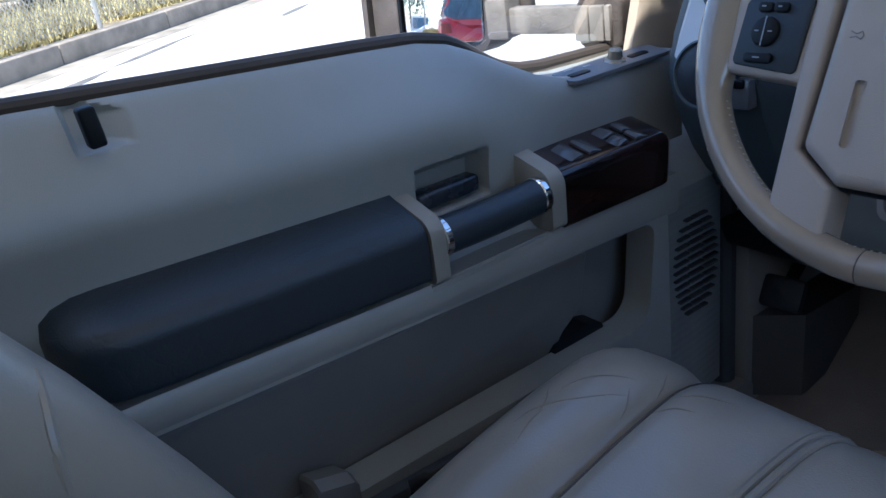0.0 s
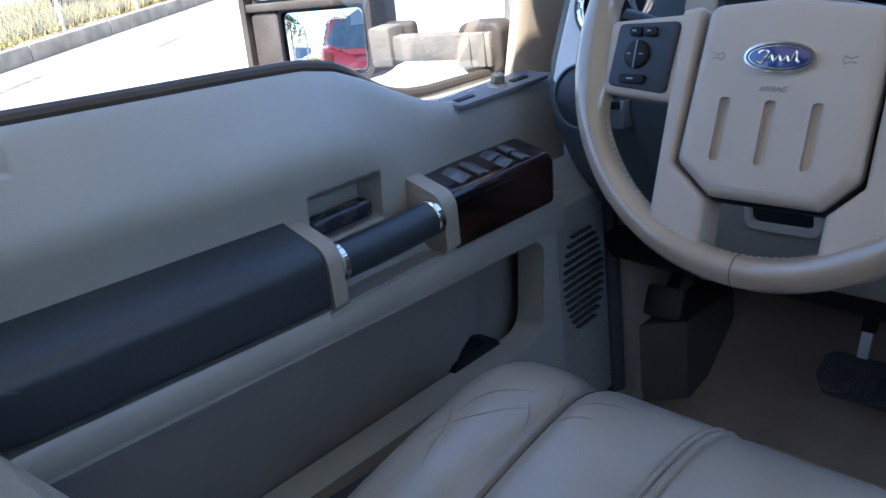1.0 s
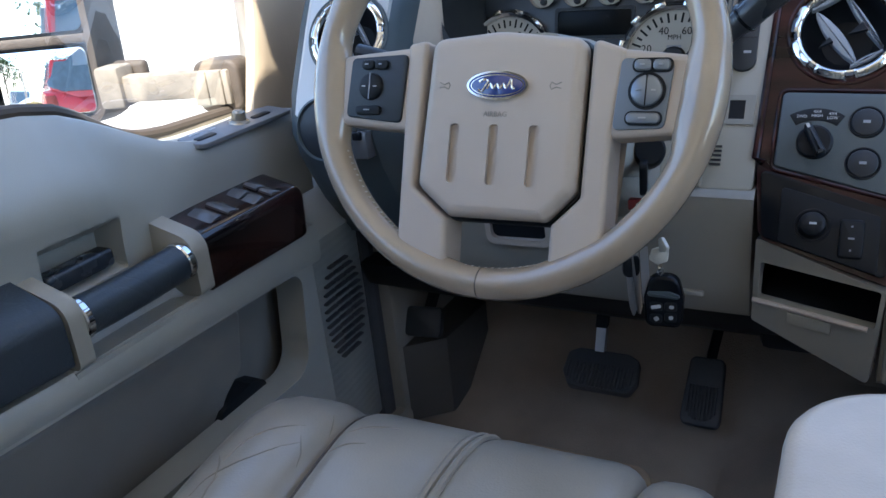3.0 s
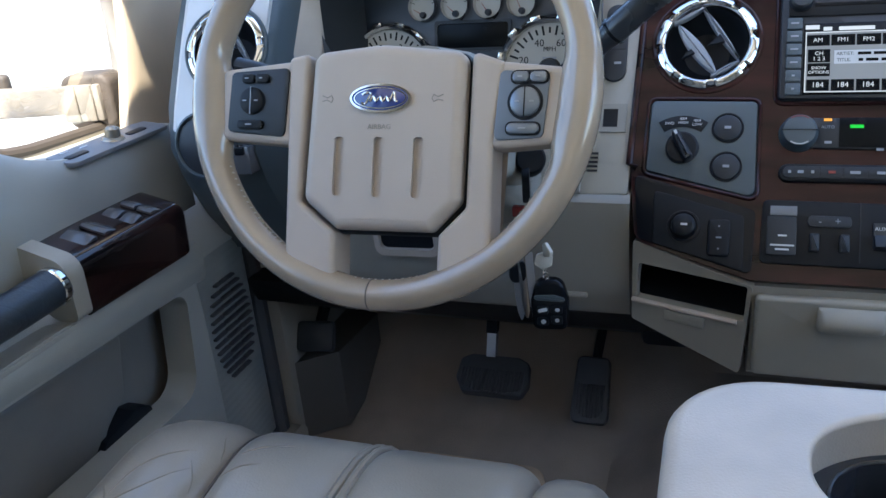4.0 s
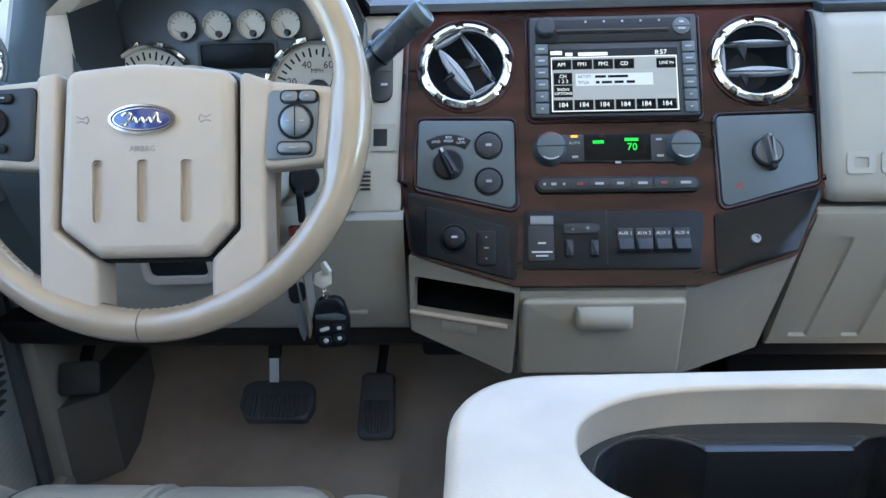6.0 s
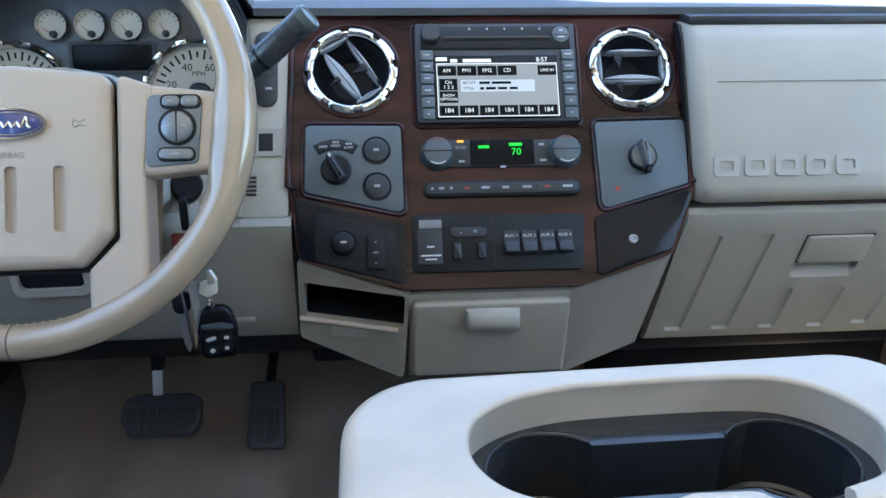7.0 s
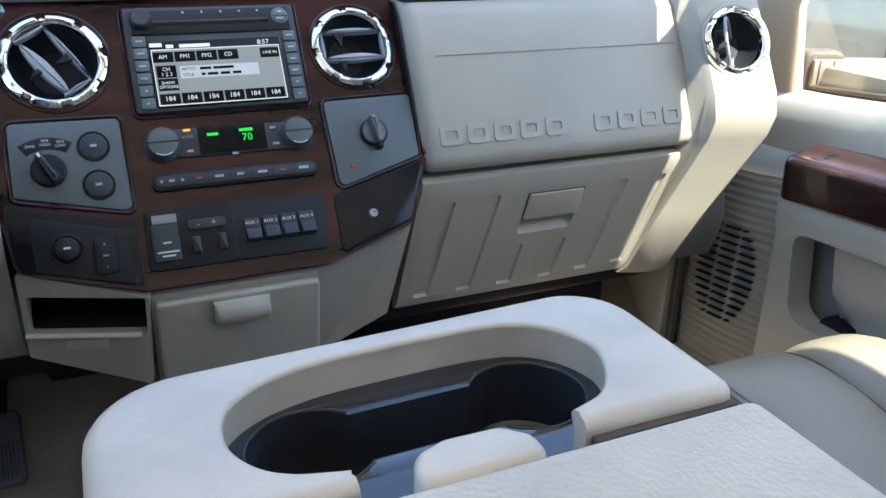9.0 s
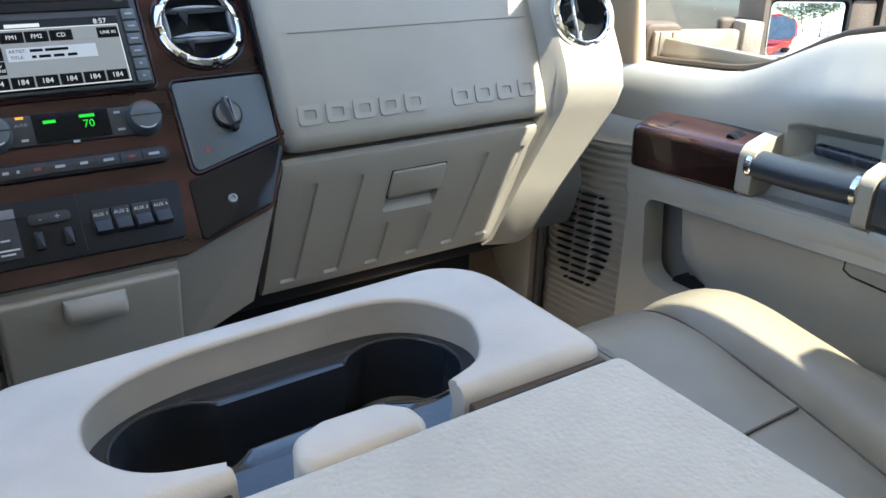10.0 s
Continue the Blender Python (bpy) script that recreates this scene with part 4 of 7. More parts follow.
    if L:
        # mirror controls on the front ledge
        M = axes(V(0.870, -0.246, 0.5950), (0, 1, 0.0), (-1, 0, 0.12))
        pl = part("mirror_control_panel", prism(round_poly(rect(0.006, 0, 0.176, 0.044), [0.010, 0.006, 0.006, 0.010], 5), -0.003, 0.0025, M, 0.0015), PLATE, d, "grey mirror control plate")
        part("mirror_knob", lathe([(0.0, 0.019), (0.006, 0.0185), (0.0085, 0.016), (0.0095, 0.006), (0.013, 0.0045), (0.0145, 0.002)], at(M, 0.012, 0), 24), pmat("satin_tan_knob", (0.30, 0.26, 0.20), 0.25, metal=0.6, var=0.05), pl, "satin tan mirror knob")
        for u in (-0.056, 0.05):
            part("mirror_button", prism(round_poly(rect(u, -0.004, 0.034, 0.011), 0.004, 3), 0.002, 0.0040, M, 0.0012), BLACK, pl)
        bars("mirror_print", [(-0.028, 0.010, 0.012), (0.026, 0.010, 0.010), (-0.056, 0.014, 0.016)], 0.0022, at(M, 0, 0, 0.0027), WHITE, pl)
    else:
        part("pocket_seam", tube([V(0.8138, -0.575, 0.405), V(0.8138, -0.575, 0.388), V(0.8138, -0.585, 0.382), V(0.8138, -0.80, 0.372)], 0.0014, 6), BLACK, d)
    return d


front_door(-1)
front_door(1)
# kick panels ahead of the doors
for sg in (-1, 1):
    solid("kick_panel", box((min(sg * 0.80, sg * 0.90), -0.045 if sg < 0 else 0.064, 0.0), (max(sg * 0.80, sg * 0.90), 0.42, 0.50), 0.02), TAN_D if sg < 0 else DOOR, "greige kick panel beside the footwell", "trim", "structure")
    xs_, ys_ = (0.835, -0.058) if sg < 0 else (0.812, 0.046)
    solid("door_seal", tube([(sg * xs_, ys_, 0.03), (sg * xs_, ys_, 0.30), (sg * (xs_ + 0.003), ys_ + 0.003, 0.52)], 0.019 if sg < 0 else 0.010, 10), RUBBER, "black rubber seal along the door opening", "seal", "structure")

# ---- outside mirrors ----
def tow_mirror(side, c, n, sleeve, hinge):
    m = thing("tow_mirror", "weathered beige towing mirror with two panes on the driver's door" if side < 0 else "weathered beige towing mirror on the passenger's door", "wing mirror", "wing mirrors")
    n = Vector(n).normalized()
    u = Vector((0, 0, 1)).cross(n).normalized()
    M = axes(c, u, n.cross(u))      # u to the viewer's right, w towards the viewer
    s = 1 if side < 0 else -1
    # open-faced shell: back, rim, and a divider between the two panes
    out = round_poly(rect(-0.026 * s, 0.135, 0.235, 0.40), 0.03, 5)
    inn = round_poly(rect(-0.026 * s, 0.135, 0.215, 0.38), 0.024, 5)
    part("shell_rim", frame_prism(out, inn, -0.05, 0.012, M), TRUCKD, m)
    bm = prism(round_poly(rect(-0.026 * s, 0.135, 0.232, 0.397), 0.03, 5), -0.012, -0.10, M, 0.03, 4)
    part("shell_back", bm, TRUCKD, m)
    part("divider", prism(rect(-0.026 * s, 0.056, 0.216, 0.013), -0.02, 0.009, M, 0.003), TRUCKD, m)
    for nm, r, k in (("upper_pane", rect(-0.022 * s, 0.19, 0.20, 0.245), 0.015), ("lower_pane", rect(0.0, -0.002, 0.150, 0.098), 0.010)):
        if nm == "lower_pane":
            # convex spotter glass
            ol, rings = round_poly(r, k, 4), []
            for f in np.linspace(0.02, 1.0, 14):
                q = [(u * f, (v + 0.002) * f - 0.002) for u, v in ol]
                rings.append([M @ Vector((u, v, -(u * u + v * v) / (2 * 1.2) + 0.001)) for u, v in q])
            p = part(nm, loft(rings), MIRROR, m, "convex mirror glass", angle=180)
        else:
            p = part(nm, prism(round_poly(r, k, 4), -0.006, 0.0, M, 0), MIRROR, m, "mirror glass", flat=True)
        part("pane_edge", frame_prism(round_poly([(a * 1.0 + (0.004 if a > r[0][0] + 0.05 else -0.004), b + (0.004 if b > r[0][1] + 0.04 else -0.004)) for a, b in r], k, 4), round_poly(r, k, 4), -0.006, 0.003, M), BLACK, p)
    part("pane_surround", prism(round_poly(rect(-0.104 * s, -0.002, 0.05, 0.10), 0.008, 3), -0.006, 0.004, M, 0.003), TRUCKD, m)
    # telescopic arm, its sleeve at the mirror and the hinge block on the door
    a, h = Vector(sleeve), Vector(hinge)
    dv = (a - h)
    dv.z = 0
    MA = axes(h, dv * -s, (0, 0, 1))      # w towards the viewer
    ln = dv.length
    zs_ = a.z - h.z
    part("arm_sleeve", box((-0.019, -0.029, -0.022), (0.019, 0.029, 0.020), 0.005, 2, at(MA, -s * ln, zs_)), TRUCKW, m)
    part("sleeve_back", box((-0.030, -0.024, -0.040), (0.024, 0.031, -0.021), 0.008, 3, at(MA, -s * (ln - 0.012), zs_)), TRUCKD, m)
    part("arm", box((-ln / 2, -0.0185, -0.016), (ln / 2, 0.0185, 0.012), 0.004, 2, at(MA, -s * ln / 2, zs_ / 2)), TRUCKW, m, "weathered beige telescopic arm")
    part("hinge_foot", prism(round_poly(rect(0.006 * s, 0, 0.068, 0.071), 0.015, 5), -0.034, 0.006, MA, 0.006, 4), TRUCKD, m)
    for u0, u1, w in ((-0.026, -0.0045, 0.0165), (-0.0035, 0.018, 0.0165), (0.018, 0.027, 0.0145)):
        part("hinge_block", box((min(u0 * s, u1 * s), -0.0235, -0.01), (max(u0 * s, u1 * s), 0.0235, w), 0.0025, 2, MA), TRUCKW, m)
    return m


tow_mirror(-1, (-1.22, -0.235, 0.650), (0.374, -0.926, 0.088), (-1.108, -0.206, 0.6375), (-0.960, -0.167, 0.6290))
tow_mirror(1, (1.195, -0.174, 0.611), (-0.405, -0.914, 0.068), (1.096, -0.128, 0.595), (0.952, -0.072, 0.585))


# ---- dashboard ----
BZ = axes((0, 0, 0.70), (1, 0, 0), (0, 0.643, 1))      # face of the centre stack: u right, v up the face, w towards the seats


def plate(outer, holes, w0, w1, M):
    """A flat plate with openings that go right through it."""
    loops = [list(outer)] + [list(h) for h in holes]
    tris = tessellate_polygon([[Vector((p[0], p[1], 0)) for p in l] for l in loops])
    flat = [p for l in loops for p in l]
    bm = bmesh.new()
    F = [bm.verts.new(M @ Vector((p[0], p[1], w1))) for p in flat]
    B = [bm.verts.new(M @ Vector((p[0], p[1], w0))) for p in flat]
    for t in tris:
        try:
            bm.faces.new([F[i] for i in t])
            bm.faces.new([B[i] for i in reversed(t)])
        except ValueError:
            pass
    k = 0
    for l in loops:
        n = len(l)
        for i in range(n):
            a, b = k + i, k + (i + 1) % n
            bm.faces.new((F[a], F[b], B[b], B[a]))
        k += n
    return bm


def yzloft(stations, xs=None):
    """Surface through profiles: stations = [(x, [(y, z), ...]), ...]."""
    return loft([[Vector((x, y, z)) for y, z in prof] for x, prof in stations], closed=True)


def carved(ob, bm, angle=40):
    """Takes the closed shapes in bm out of a finished part."""
    cut = new("cutter", bpy.data.meshes.new("cutter"))
    bmesh.ops.recalc_face_normals(bm, faces=bm.faces)
    bm.to_mesh(cut.data)
    bm.free()
    md = ob.modifiers.new("carve", "BOOLEAN")
    md.operation, md.object, md.solver = "DIFFERENCE", cut, "EXACT"
    bpy.context.view_layer.update()
    me = bpy.data.meshes.new_from_object(ob.evaluated_get(bpy.context.evaluated_depsgraph_get()))
    ob.modifiers.clear()
    ob.data = me
    bpy.data.objects.remove(cut)
    smooth(me, angle)


def bored(ob, M, r, depth):
    """Bores a round hole along the w axis of M into a finished part."""
    carved(ob, lathe([(0.0, -depth), (r, -depth), (r, 0.05), (0.0, 0.05)], M, 48))


dash = thing("dashboard", "grey-tan and slate moulded dashboard", "dashboard")
# top pad with a rolled front lip
prof = [(0.72, 0.70), (0.60, 0.765), (0.35, 0.768), (0.12, 0.752), (0.045, 0.742), (0.018, 0.737), (0.004, 0.729), (0.006, 0.720), (0.03, 0.715), (0.20, 0.70)]
part("top_pad", yzloft([(-0.30, prof), (0.2, prof), (0.70, prof)]), DASHTOP, dash, "slate grey grained dash top", angle=50)
hood = [(0.72, 0.70), (0.60, 0.775), (0.35, 0.80), (0.12, 0.835), (-0.02, 0.835), (-0.055, 0.828), (-0.06, 0.815), (-0.03, 0.808), (0.10, 0.79), (0.20, 0.70)]
flatl = [(0.72, 0.70), (0.60, 0.765), (0.35, 0.768), (0.10, 0.765), (-0.02, 0.765), (-0.09, 0.768), (-0.10, 0.76), (-0.08, 0.752), (0.0, 0.74), (0.20, 0.70)]
part("binnacle_hood", yzloft([(-0.80, flatl), (-0.70, flatl), (-0.655, hood), (-0.5, [(y, z + 0.008) for y, z in hood]), (-0.345, hood), (-0.300, prof)]), DASHTOP, dash, "slate grey hood over the instruments", angle=50)
# core behind the faces, so that nothing shows through
part("core", loft([[Vector((x, y, z)) for y, z in ((0.44, 0.36), (0.10, 0.36), (0.02, 0.42), (0.06, 0.60), (0.10, 0.70), (0.44, 0.70))] for x in (-0.82, 0.72)]), BLACK, dash)

# centre bezel in lacquered wood, with openings for the vents
out = round_poly([(-0.125, -0.322), (0.086, -0.322), (0.198, -0.288), (0.238, -0.197), (0.241, 0.024), (-0.252, 0.024), (-0.259, -0.20), (-0.249, -0.284)], [0.012, 0.012, 0.02, 0.03, 0.004, 0.004, 0.03, 0.02], 5)
VL, VR, VRAD = (-0.1829, -0.0500), (0.1665, -0.0498), 0.0500
bez = part("centre_bezel", plate(out, [circle(*VL, VRAD, 36), circle(*VR, VRAD, 36)], -0.03, 0.0, BZ), WOOD, dash, "lacquered dark burl centre bezel", angle=30)
# thin bright edge down both sides of the bezel
for pts in ([(-0.2535, 0.02), (-0.2605, -0.195), (-0.2515, -0.20)], [(0.2425, 0.02), (0.2405, -0.19), (0.232, -0.20)]):
    part("bezel_edge", tube([BZ @ Vector((u, v, 0.0)) for u, v in pts], 0.0042, 10), WOOD, bez)
# black lower wings of the bezel
part("lower_wing", prism(round_poly([(-0.254, -0.207), (-0.246, -0.282), (-0.124, -0.317), (-0.122, -0.246)], 0.006, 4), -0.001, 0.003, BZ, 0.0015), GLOSSB, bez)
part("lower_wing", prism(round_poly([(0.232, -0.206), (0.195, -0.284), (0.103, -0.314), (0.104, -0.240)], 0.006, 4), -0.001, 0.003, BZ, 0.0015), GLOSSB, bez)


VANE = pmat("satin_grey_vane", (0.20, 0.215, 0.235), 0.33, var=0.05)
BOWL = pmat("matt_black_vent_bowl", (0.008, 0.010, 0.013), 0.6, spec=0.2, var=0.1)


def vent(name, M, kind, rad=0.0568, bed=None, label="round air vent in a notched chrome ring"):
    """Chrome ring with eight shallow notches, a deep bowl and the turned barrel with its vanes. rad: outer radius of the ring."""
    v = thing(name, label, "air vent", "air vents")
    bm = bmesh.new()
    n, cols = 192, []
    for i in range(n):
        a = 2 * math.pi * i / n
        ph = (i % 24) / 24
        k = max(0.0, min(1.0, min(ph - 0.04, 0.30 - ph) / 0.035))      # 1 inside a notch
        o = 1.0 - 0.052 * k
        pr = ((0.775, -0.10), (0.785, 0.035), (0.80, 0.075), (0.83, 0.110), (0.865, 0.128 - 0.02 * k), (0.925, 0.112 - 0.045 * k), (o - 0.018, 0.070 - 0.03 * k), (o, 0.035 - 0.02 * k), (o, -0.05))
        cols.append([bm.verts.new(M @ Vector((r * rad * math.cos(a), r * rad * math.sin(a), w * rad))) for r, w in pr])
    for i in range(n):
        A, B = cols[i], cols[(i + 1) % n]
        for j in range(8):
            bm.faces.new((A[j], A[j + 1], B[j + 1], B[j]))
    part("ring", bm, CHROME, v, "notched chrome ring", angle=24)
    part("seat_rim", lathe([(rad * 0.98, 0.0006), (rad * 1.035, 0.0022), (rad * 1.07, 0.0016), (rad * 1.085, -0.001)], M, 64), bed or (WOOD if kind != "turned" else TAN), v)
    part("bowl", lathe([(0.0, -0.70 * rad), (0.45 * rad, -0.62 * rad), (0.70 * rad, -0.35 * rad), (0.79 * rad, -0.02 * rad)], M, 48), BOWL, v)

    def lens(a, b, wd, w1=0.05, mat_=VANE, nm="vane", deep=0.10, bow=0.0):
        """A flat blade from a to b, thickest in its middle, that runs back into the bowl."""
        a, b = Vector(a) * rad, Vector(b) * rad
        A = at(M, *((a + b) / 2)) @ Matrix.Rotation(math.atan2((b - a).y, (b - a).x), 4, "Z")
        ln = (b - a).length / 2
        q = [(ln * math.cos(t), wd * rad / 2 * math.sin(t) * (1 - 0.3 * math.cos(t) ** 2) + bow * rad * math.sin(t + 0.0) ** 2) for t in np.linspace(0, 2 * math.pi, 32, endpoint=False)]
        part(nm, prism(q, -deep * rad, w1 * rad, A, 0.0022, 3), mat_, v)

    def fin(a, b, wd=0.10):
        a, b = Vector(a) * rad, Vector(b) * rad
        s_ = Vector((-(b - a).y, (b - a).x)).normalized() * wd * rad
        part("tab", prism([(a - s_)[:], (a + s_)[:], b[:]], 0.02 * rad, 0.10 * rad, M, 0.0006), BOWL, v)
    if kind == "tilted":
        lens((-0.57, 0.39), (0.20, -0.66), 0.27, 0.04)
        lens((-0.10, 0.74), (0.63, -0.38), 0.135, 0.06)
        lens((-0.66, 0.42), (-0.09, 0.75), 0.085, 0.05, nm="barrel_end")
        lens((0.10, -0.72), (0.64, -0.40), 0.10, 0.05, nm="barrel_end")
        fin((0.30, 0.06), (0.02, -0.10))
        fin((-0.26, -0.20), (-0.46, -0.36), 0.06)
    elif kind == "level":
        lens((-0.72, 0.36), (0.74, 0.36), 0.13, 0.07, bow=0.03)
        lens((-0.74, -0.30), (0.74, -0.30), 0.20, 0.07, bow=0.03)
        lens((-0.72, 0.44), (-0.72, -0.44), 0.09, 0.04, nm="barrel_end")
        lens((0.73, 0.42), (0.73, -0.42), 0.09, 0.04, nm="barrel_end")
        fin((-0.32, 0.30), (-0.30, -0.06), 0.12)
        fin((-0.32, -0.38), (-0.30, -0.64), 0.10)
    else:
        # barrel swung well round: its rim crosses the opening and the blades are seen on edge
        B_ = M @ Matrix.Translation((-0.12 * rad, -0.02 * rad, -0.16 * rad)) @ Matrix.Rotation(radians(52), 4, "Y")
        part("barrel_rim", tube([B_ @ Vector((0.72 * rad * math.cos(a), 0.72 * rad * math.sin(a), 0)) for a in np.linspace(0, 2 * math.pi, 48, endpoint=False)], 0.05 * rad, 8, loop=True), VANE, v)
        for vv in (0.24, -0.26):
            part("vane", box((-0.62 * rad, vv * rad - 0.0012, -0.30 * rad), (0.62 * rad, vv * rad + 0.0012, 0.0), 0.0006, 1, B_), CHAR, v)
        part("vane", box((-0.0012, -0.62 * rad, -0.30 * rad), (0.0012, 0.62 * rad, -0.02 * rad), 0.0006, 1, B_), CHAR, v)
    return v


BP = BZ @ Matrix.Translation((-0.0014, -0.003, 0)) @ Matrix.Diagonal((0.988, 1, 1, 1))      # panels set into the bezel


def lip(outline, r=0.0024, d=0.0034):
    """Rounded lacquered edge of the opening round a panel."""
    c = sum((Vector(p).to_2d() for p in outline), Vector((0, 0))) / len(outline)
    big = [(p[0] + math.copysign(d, p[0] - c.x), p[1] + math.copysign(d, p[1] - c.y)) for p in outline]
    part("opening_lip", tube([BP @ Vector((p[0], p[1], 0.0004)) for p in round_poly(big, 0.009, 5)], r, 8, loop=True, up=BZ.col[2].to_3d()), WOOD, bez)


def gap(outline, parent, M=None, d=0.0019):
    """Dark recessed joint that runs round a panel set into the bezel."""
    c = sum((Vector(p).to_2d() for p in outline), Vector((0, 0))) / len(outline)
    big = [(p[0] + math.copysign(d, p[0] - c.x), p[1] + math.copysign(d, p[1] - c.y)) for p in outline]
    part("panel_gap", prism(round_poly(big, 0.007, 4), -0.001, 0.0009, M or BP, 0.0003), BLACK, parent)
    lip(outline)


vent("air_vent", at(BZ, *VL), "tilted", 0.0568)
vent("air_vent", at(BZ, *VR), "level", 0.0545)

# radio with a lit touch screen
radio = thing("radio", "black car radio with a lit touch screen and a disc slot", "car radio")
R1 = prism(round_poly([(-0.1045, -0.1178), (0.0975, -0.1178), (0.0985, 0.0115), (-0.1045, 0.0115)], 0.004, 4), 0.0, 0.007, BP, 0.002)
body = part("body", R1, CHAR, radio)
RF = at(BP, 0, 0, 0.007)
gap([(-0.1045, -0.1178), (0.0975, -0.1178), (0.0985, 0.0115), (-0.1045, 0.0115)], radio)
part("upper_band", prism(rect(-0.003, -0.0085, 0.188, 0.030), -0.001, 0.002, RF, 0.001), BLACK, radio)
part("disc_slot", prism(rect(-0.003, -0.0098, 0.135, 0.0062), -0.001, 0.0028, RF, 0.0005), GLOSSB, radio)
part("volume_knob", lathe([(0.0, 0.013), (0.0095, 0.0128), (0.0115, 0.0110), (0.0125, 0.0)], at(RF, -0.0850, -0.0060), 32), CHAR, radio)
part("eject_button", prism(circle(0.0796, -0.0056, 0.0108, 24), -0.001, 0.0042, RF, 0.001), SLATE, radio)
part("eject_split", prism(rect(0.0796, -0.0062, 0.021, 0.0007), 0.003, 0.0046, RF, 0), BLACK, radio)
bars("preset_print", [(-0.036 + 0.0222 * i, 0.0015, 0.0022) for i in range(5)] + [(0.0796, -0.0095, 0.009), (0.0796, -0.001, 0.005)], 0.0022, at(RF, 0, 0, 0.0046), GREYP, radio)
for side_u in (-0.0905, 0.0868):
    for k in range(6):
        vv = -0.0315 - 0.0152 * k
        bt = part("key", prism(round_poly(rect(side_u, vv, 0.0155, 0.0132), 0.0015, 3), -0.001, 0.0026, RF, 0.0008), SLATE, radio)
        bars("key_print", [(side_u, vv, 0.008 if k < 4 else 0.003)], 0.0018, at(RF, 0, 0, 0.0027), GREYP, bt)
scr = part("screen", prism(rect(-0.0035, -0.0728, 0.154, 0.0815), -0.001, 0.0016, RF, 0.0006), SCREEN_K, radio, "lit touch screen")
S = at(RF, 0, 0, 0.0018)
part("screen_field", prism(rect(-0.0035, -0.0770, 0.150, 0.068), -0.0004, 0.0001, S, 0), SCREEN_L, scr)
for i, tx in enumerate(("AM", "FM1", "FM2", "CD", "", "LINE IN")):
    u = -0.0665 + 0.0252 * i
    if tx:
        k = part("screen_tab", prism(rect(u, -0.0522, 0.0238, 0.0125), 0, 0.0004, S, 0), SCREEN_K, scr)
        words("tab_word", tx, 0.0068 if len(tx) < 4 else 0.0052, at(S, u, -0.0522, 0.0006), SCREEN_W, k, 0.0001)
    else:
        part("screen_tab", prism(rect(u, -0.0522, 0.0238, 0.0125), 0, 0.0004, S, 0), SCREEN_L, scr)
    k = part("preset_key", prism(rect(-0.0655 + 0.0247 * i, -0.1035, 0.0228, 0.0128), 0, 0.0004, S, 0), SCREEN_K, scr)
    words("preset_number", "184", 0.0082, at(S, -0.0655 + 0.0247 * i, -0.1035, 0.0006), SCREEN_W, k, 0.0001)
part("title_box", prism(rect(-0.0035, -0.0718, 0.0925, 0.0152), 0, 0.0004, S, 0), SCREEN_H, scr)
words("title_word", "ARTIST:", 0.0052, at(S, -0.0388, -0.0682, 0.0005), SCREEN_K, scr, 0.0001)
words("title_word", "TITLE:", 0.0052, at(S, -0.0402, -0.0754, 0.0005), SCREEN_K, scr, 0.0001)
bars("title_print", [(-0.0200, -0.0682, 0.0130), (0.0010, -0.0682, 0.0240), (-0.0235, -0.0754, 0.0045), (-0.0125, -0.0754, 0.0120), (0.0020, -0.0754, 0.0110), (0.0160, -0.0754, 0.0100)], 0.0030, at(S, 0, 0, 0.0005), SCREEN_K, scr)
for vv, tx, sz in ((-0.0700, "CH\n1 2 3", 0.0062), (-0.0860, "SHOW\nOPTIONS", 0.0050)):
    k = part("screen_key", prism(rect(-0.0650, vv, 0.0225, 0.0148), 0, 0.0004, S, 0), SCREEN_K, scr)
    words("key_words", tx, sz, at(S, -0.0650, vv - 0.0005, 0.0006), SCREEN_W, k, 0.0001)
bars("station_print", [(-0.0570, -0.0392, 0.0085), (-0.0428, -0.0392, 0.0060), (-0.0255, -0.0392, 0.0300)], 0.0040, at(S, 0, 0, 0.0003), SCREEN_W, scr)
bars("station_tag", [(-0.0725, -0.0370, 0.014)], 0.0046, at(S, 0, 0, 0.0003), SCREEN_W, scr)
words("clock", "8:57", 0.0085, at(S, 0.0535, -0.0385, 0.0003), SCREEN_W, scr, 0.0001)
part("screen_line", frame_prism(rect(-0.0035, -0.0770, 0.151, 0.0690), rect(-0.0035, -0.0770, 0.149, 0.0670), 0, 0.0005, S), SCREEN_W, scr, flat=True)

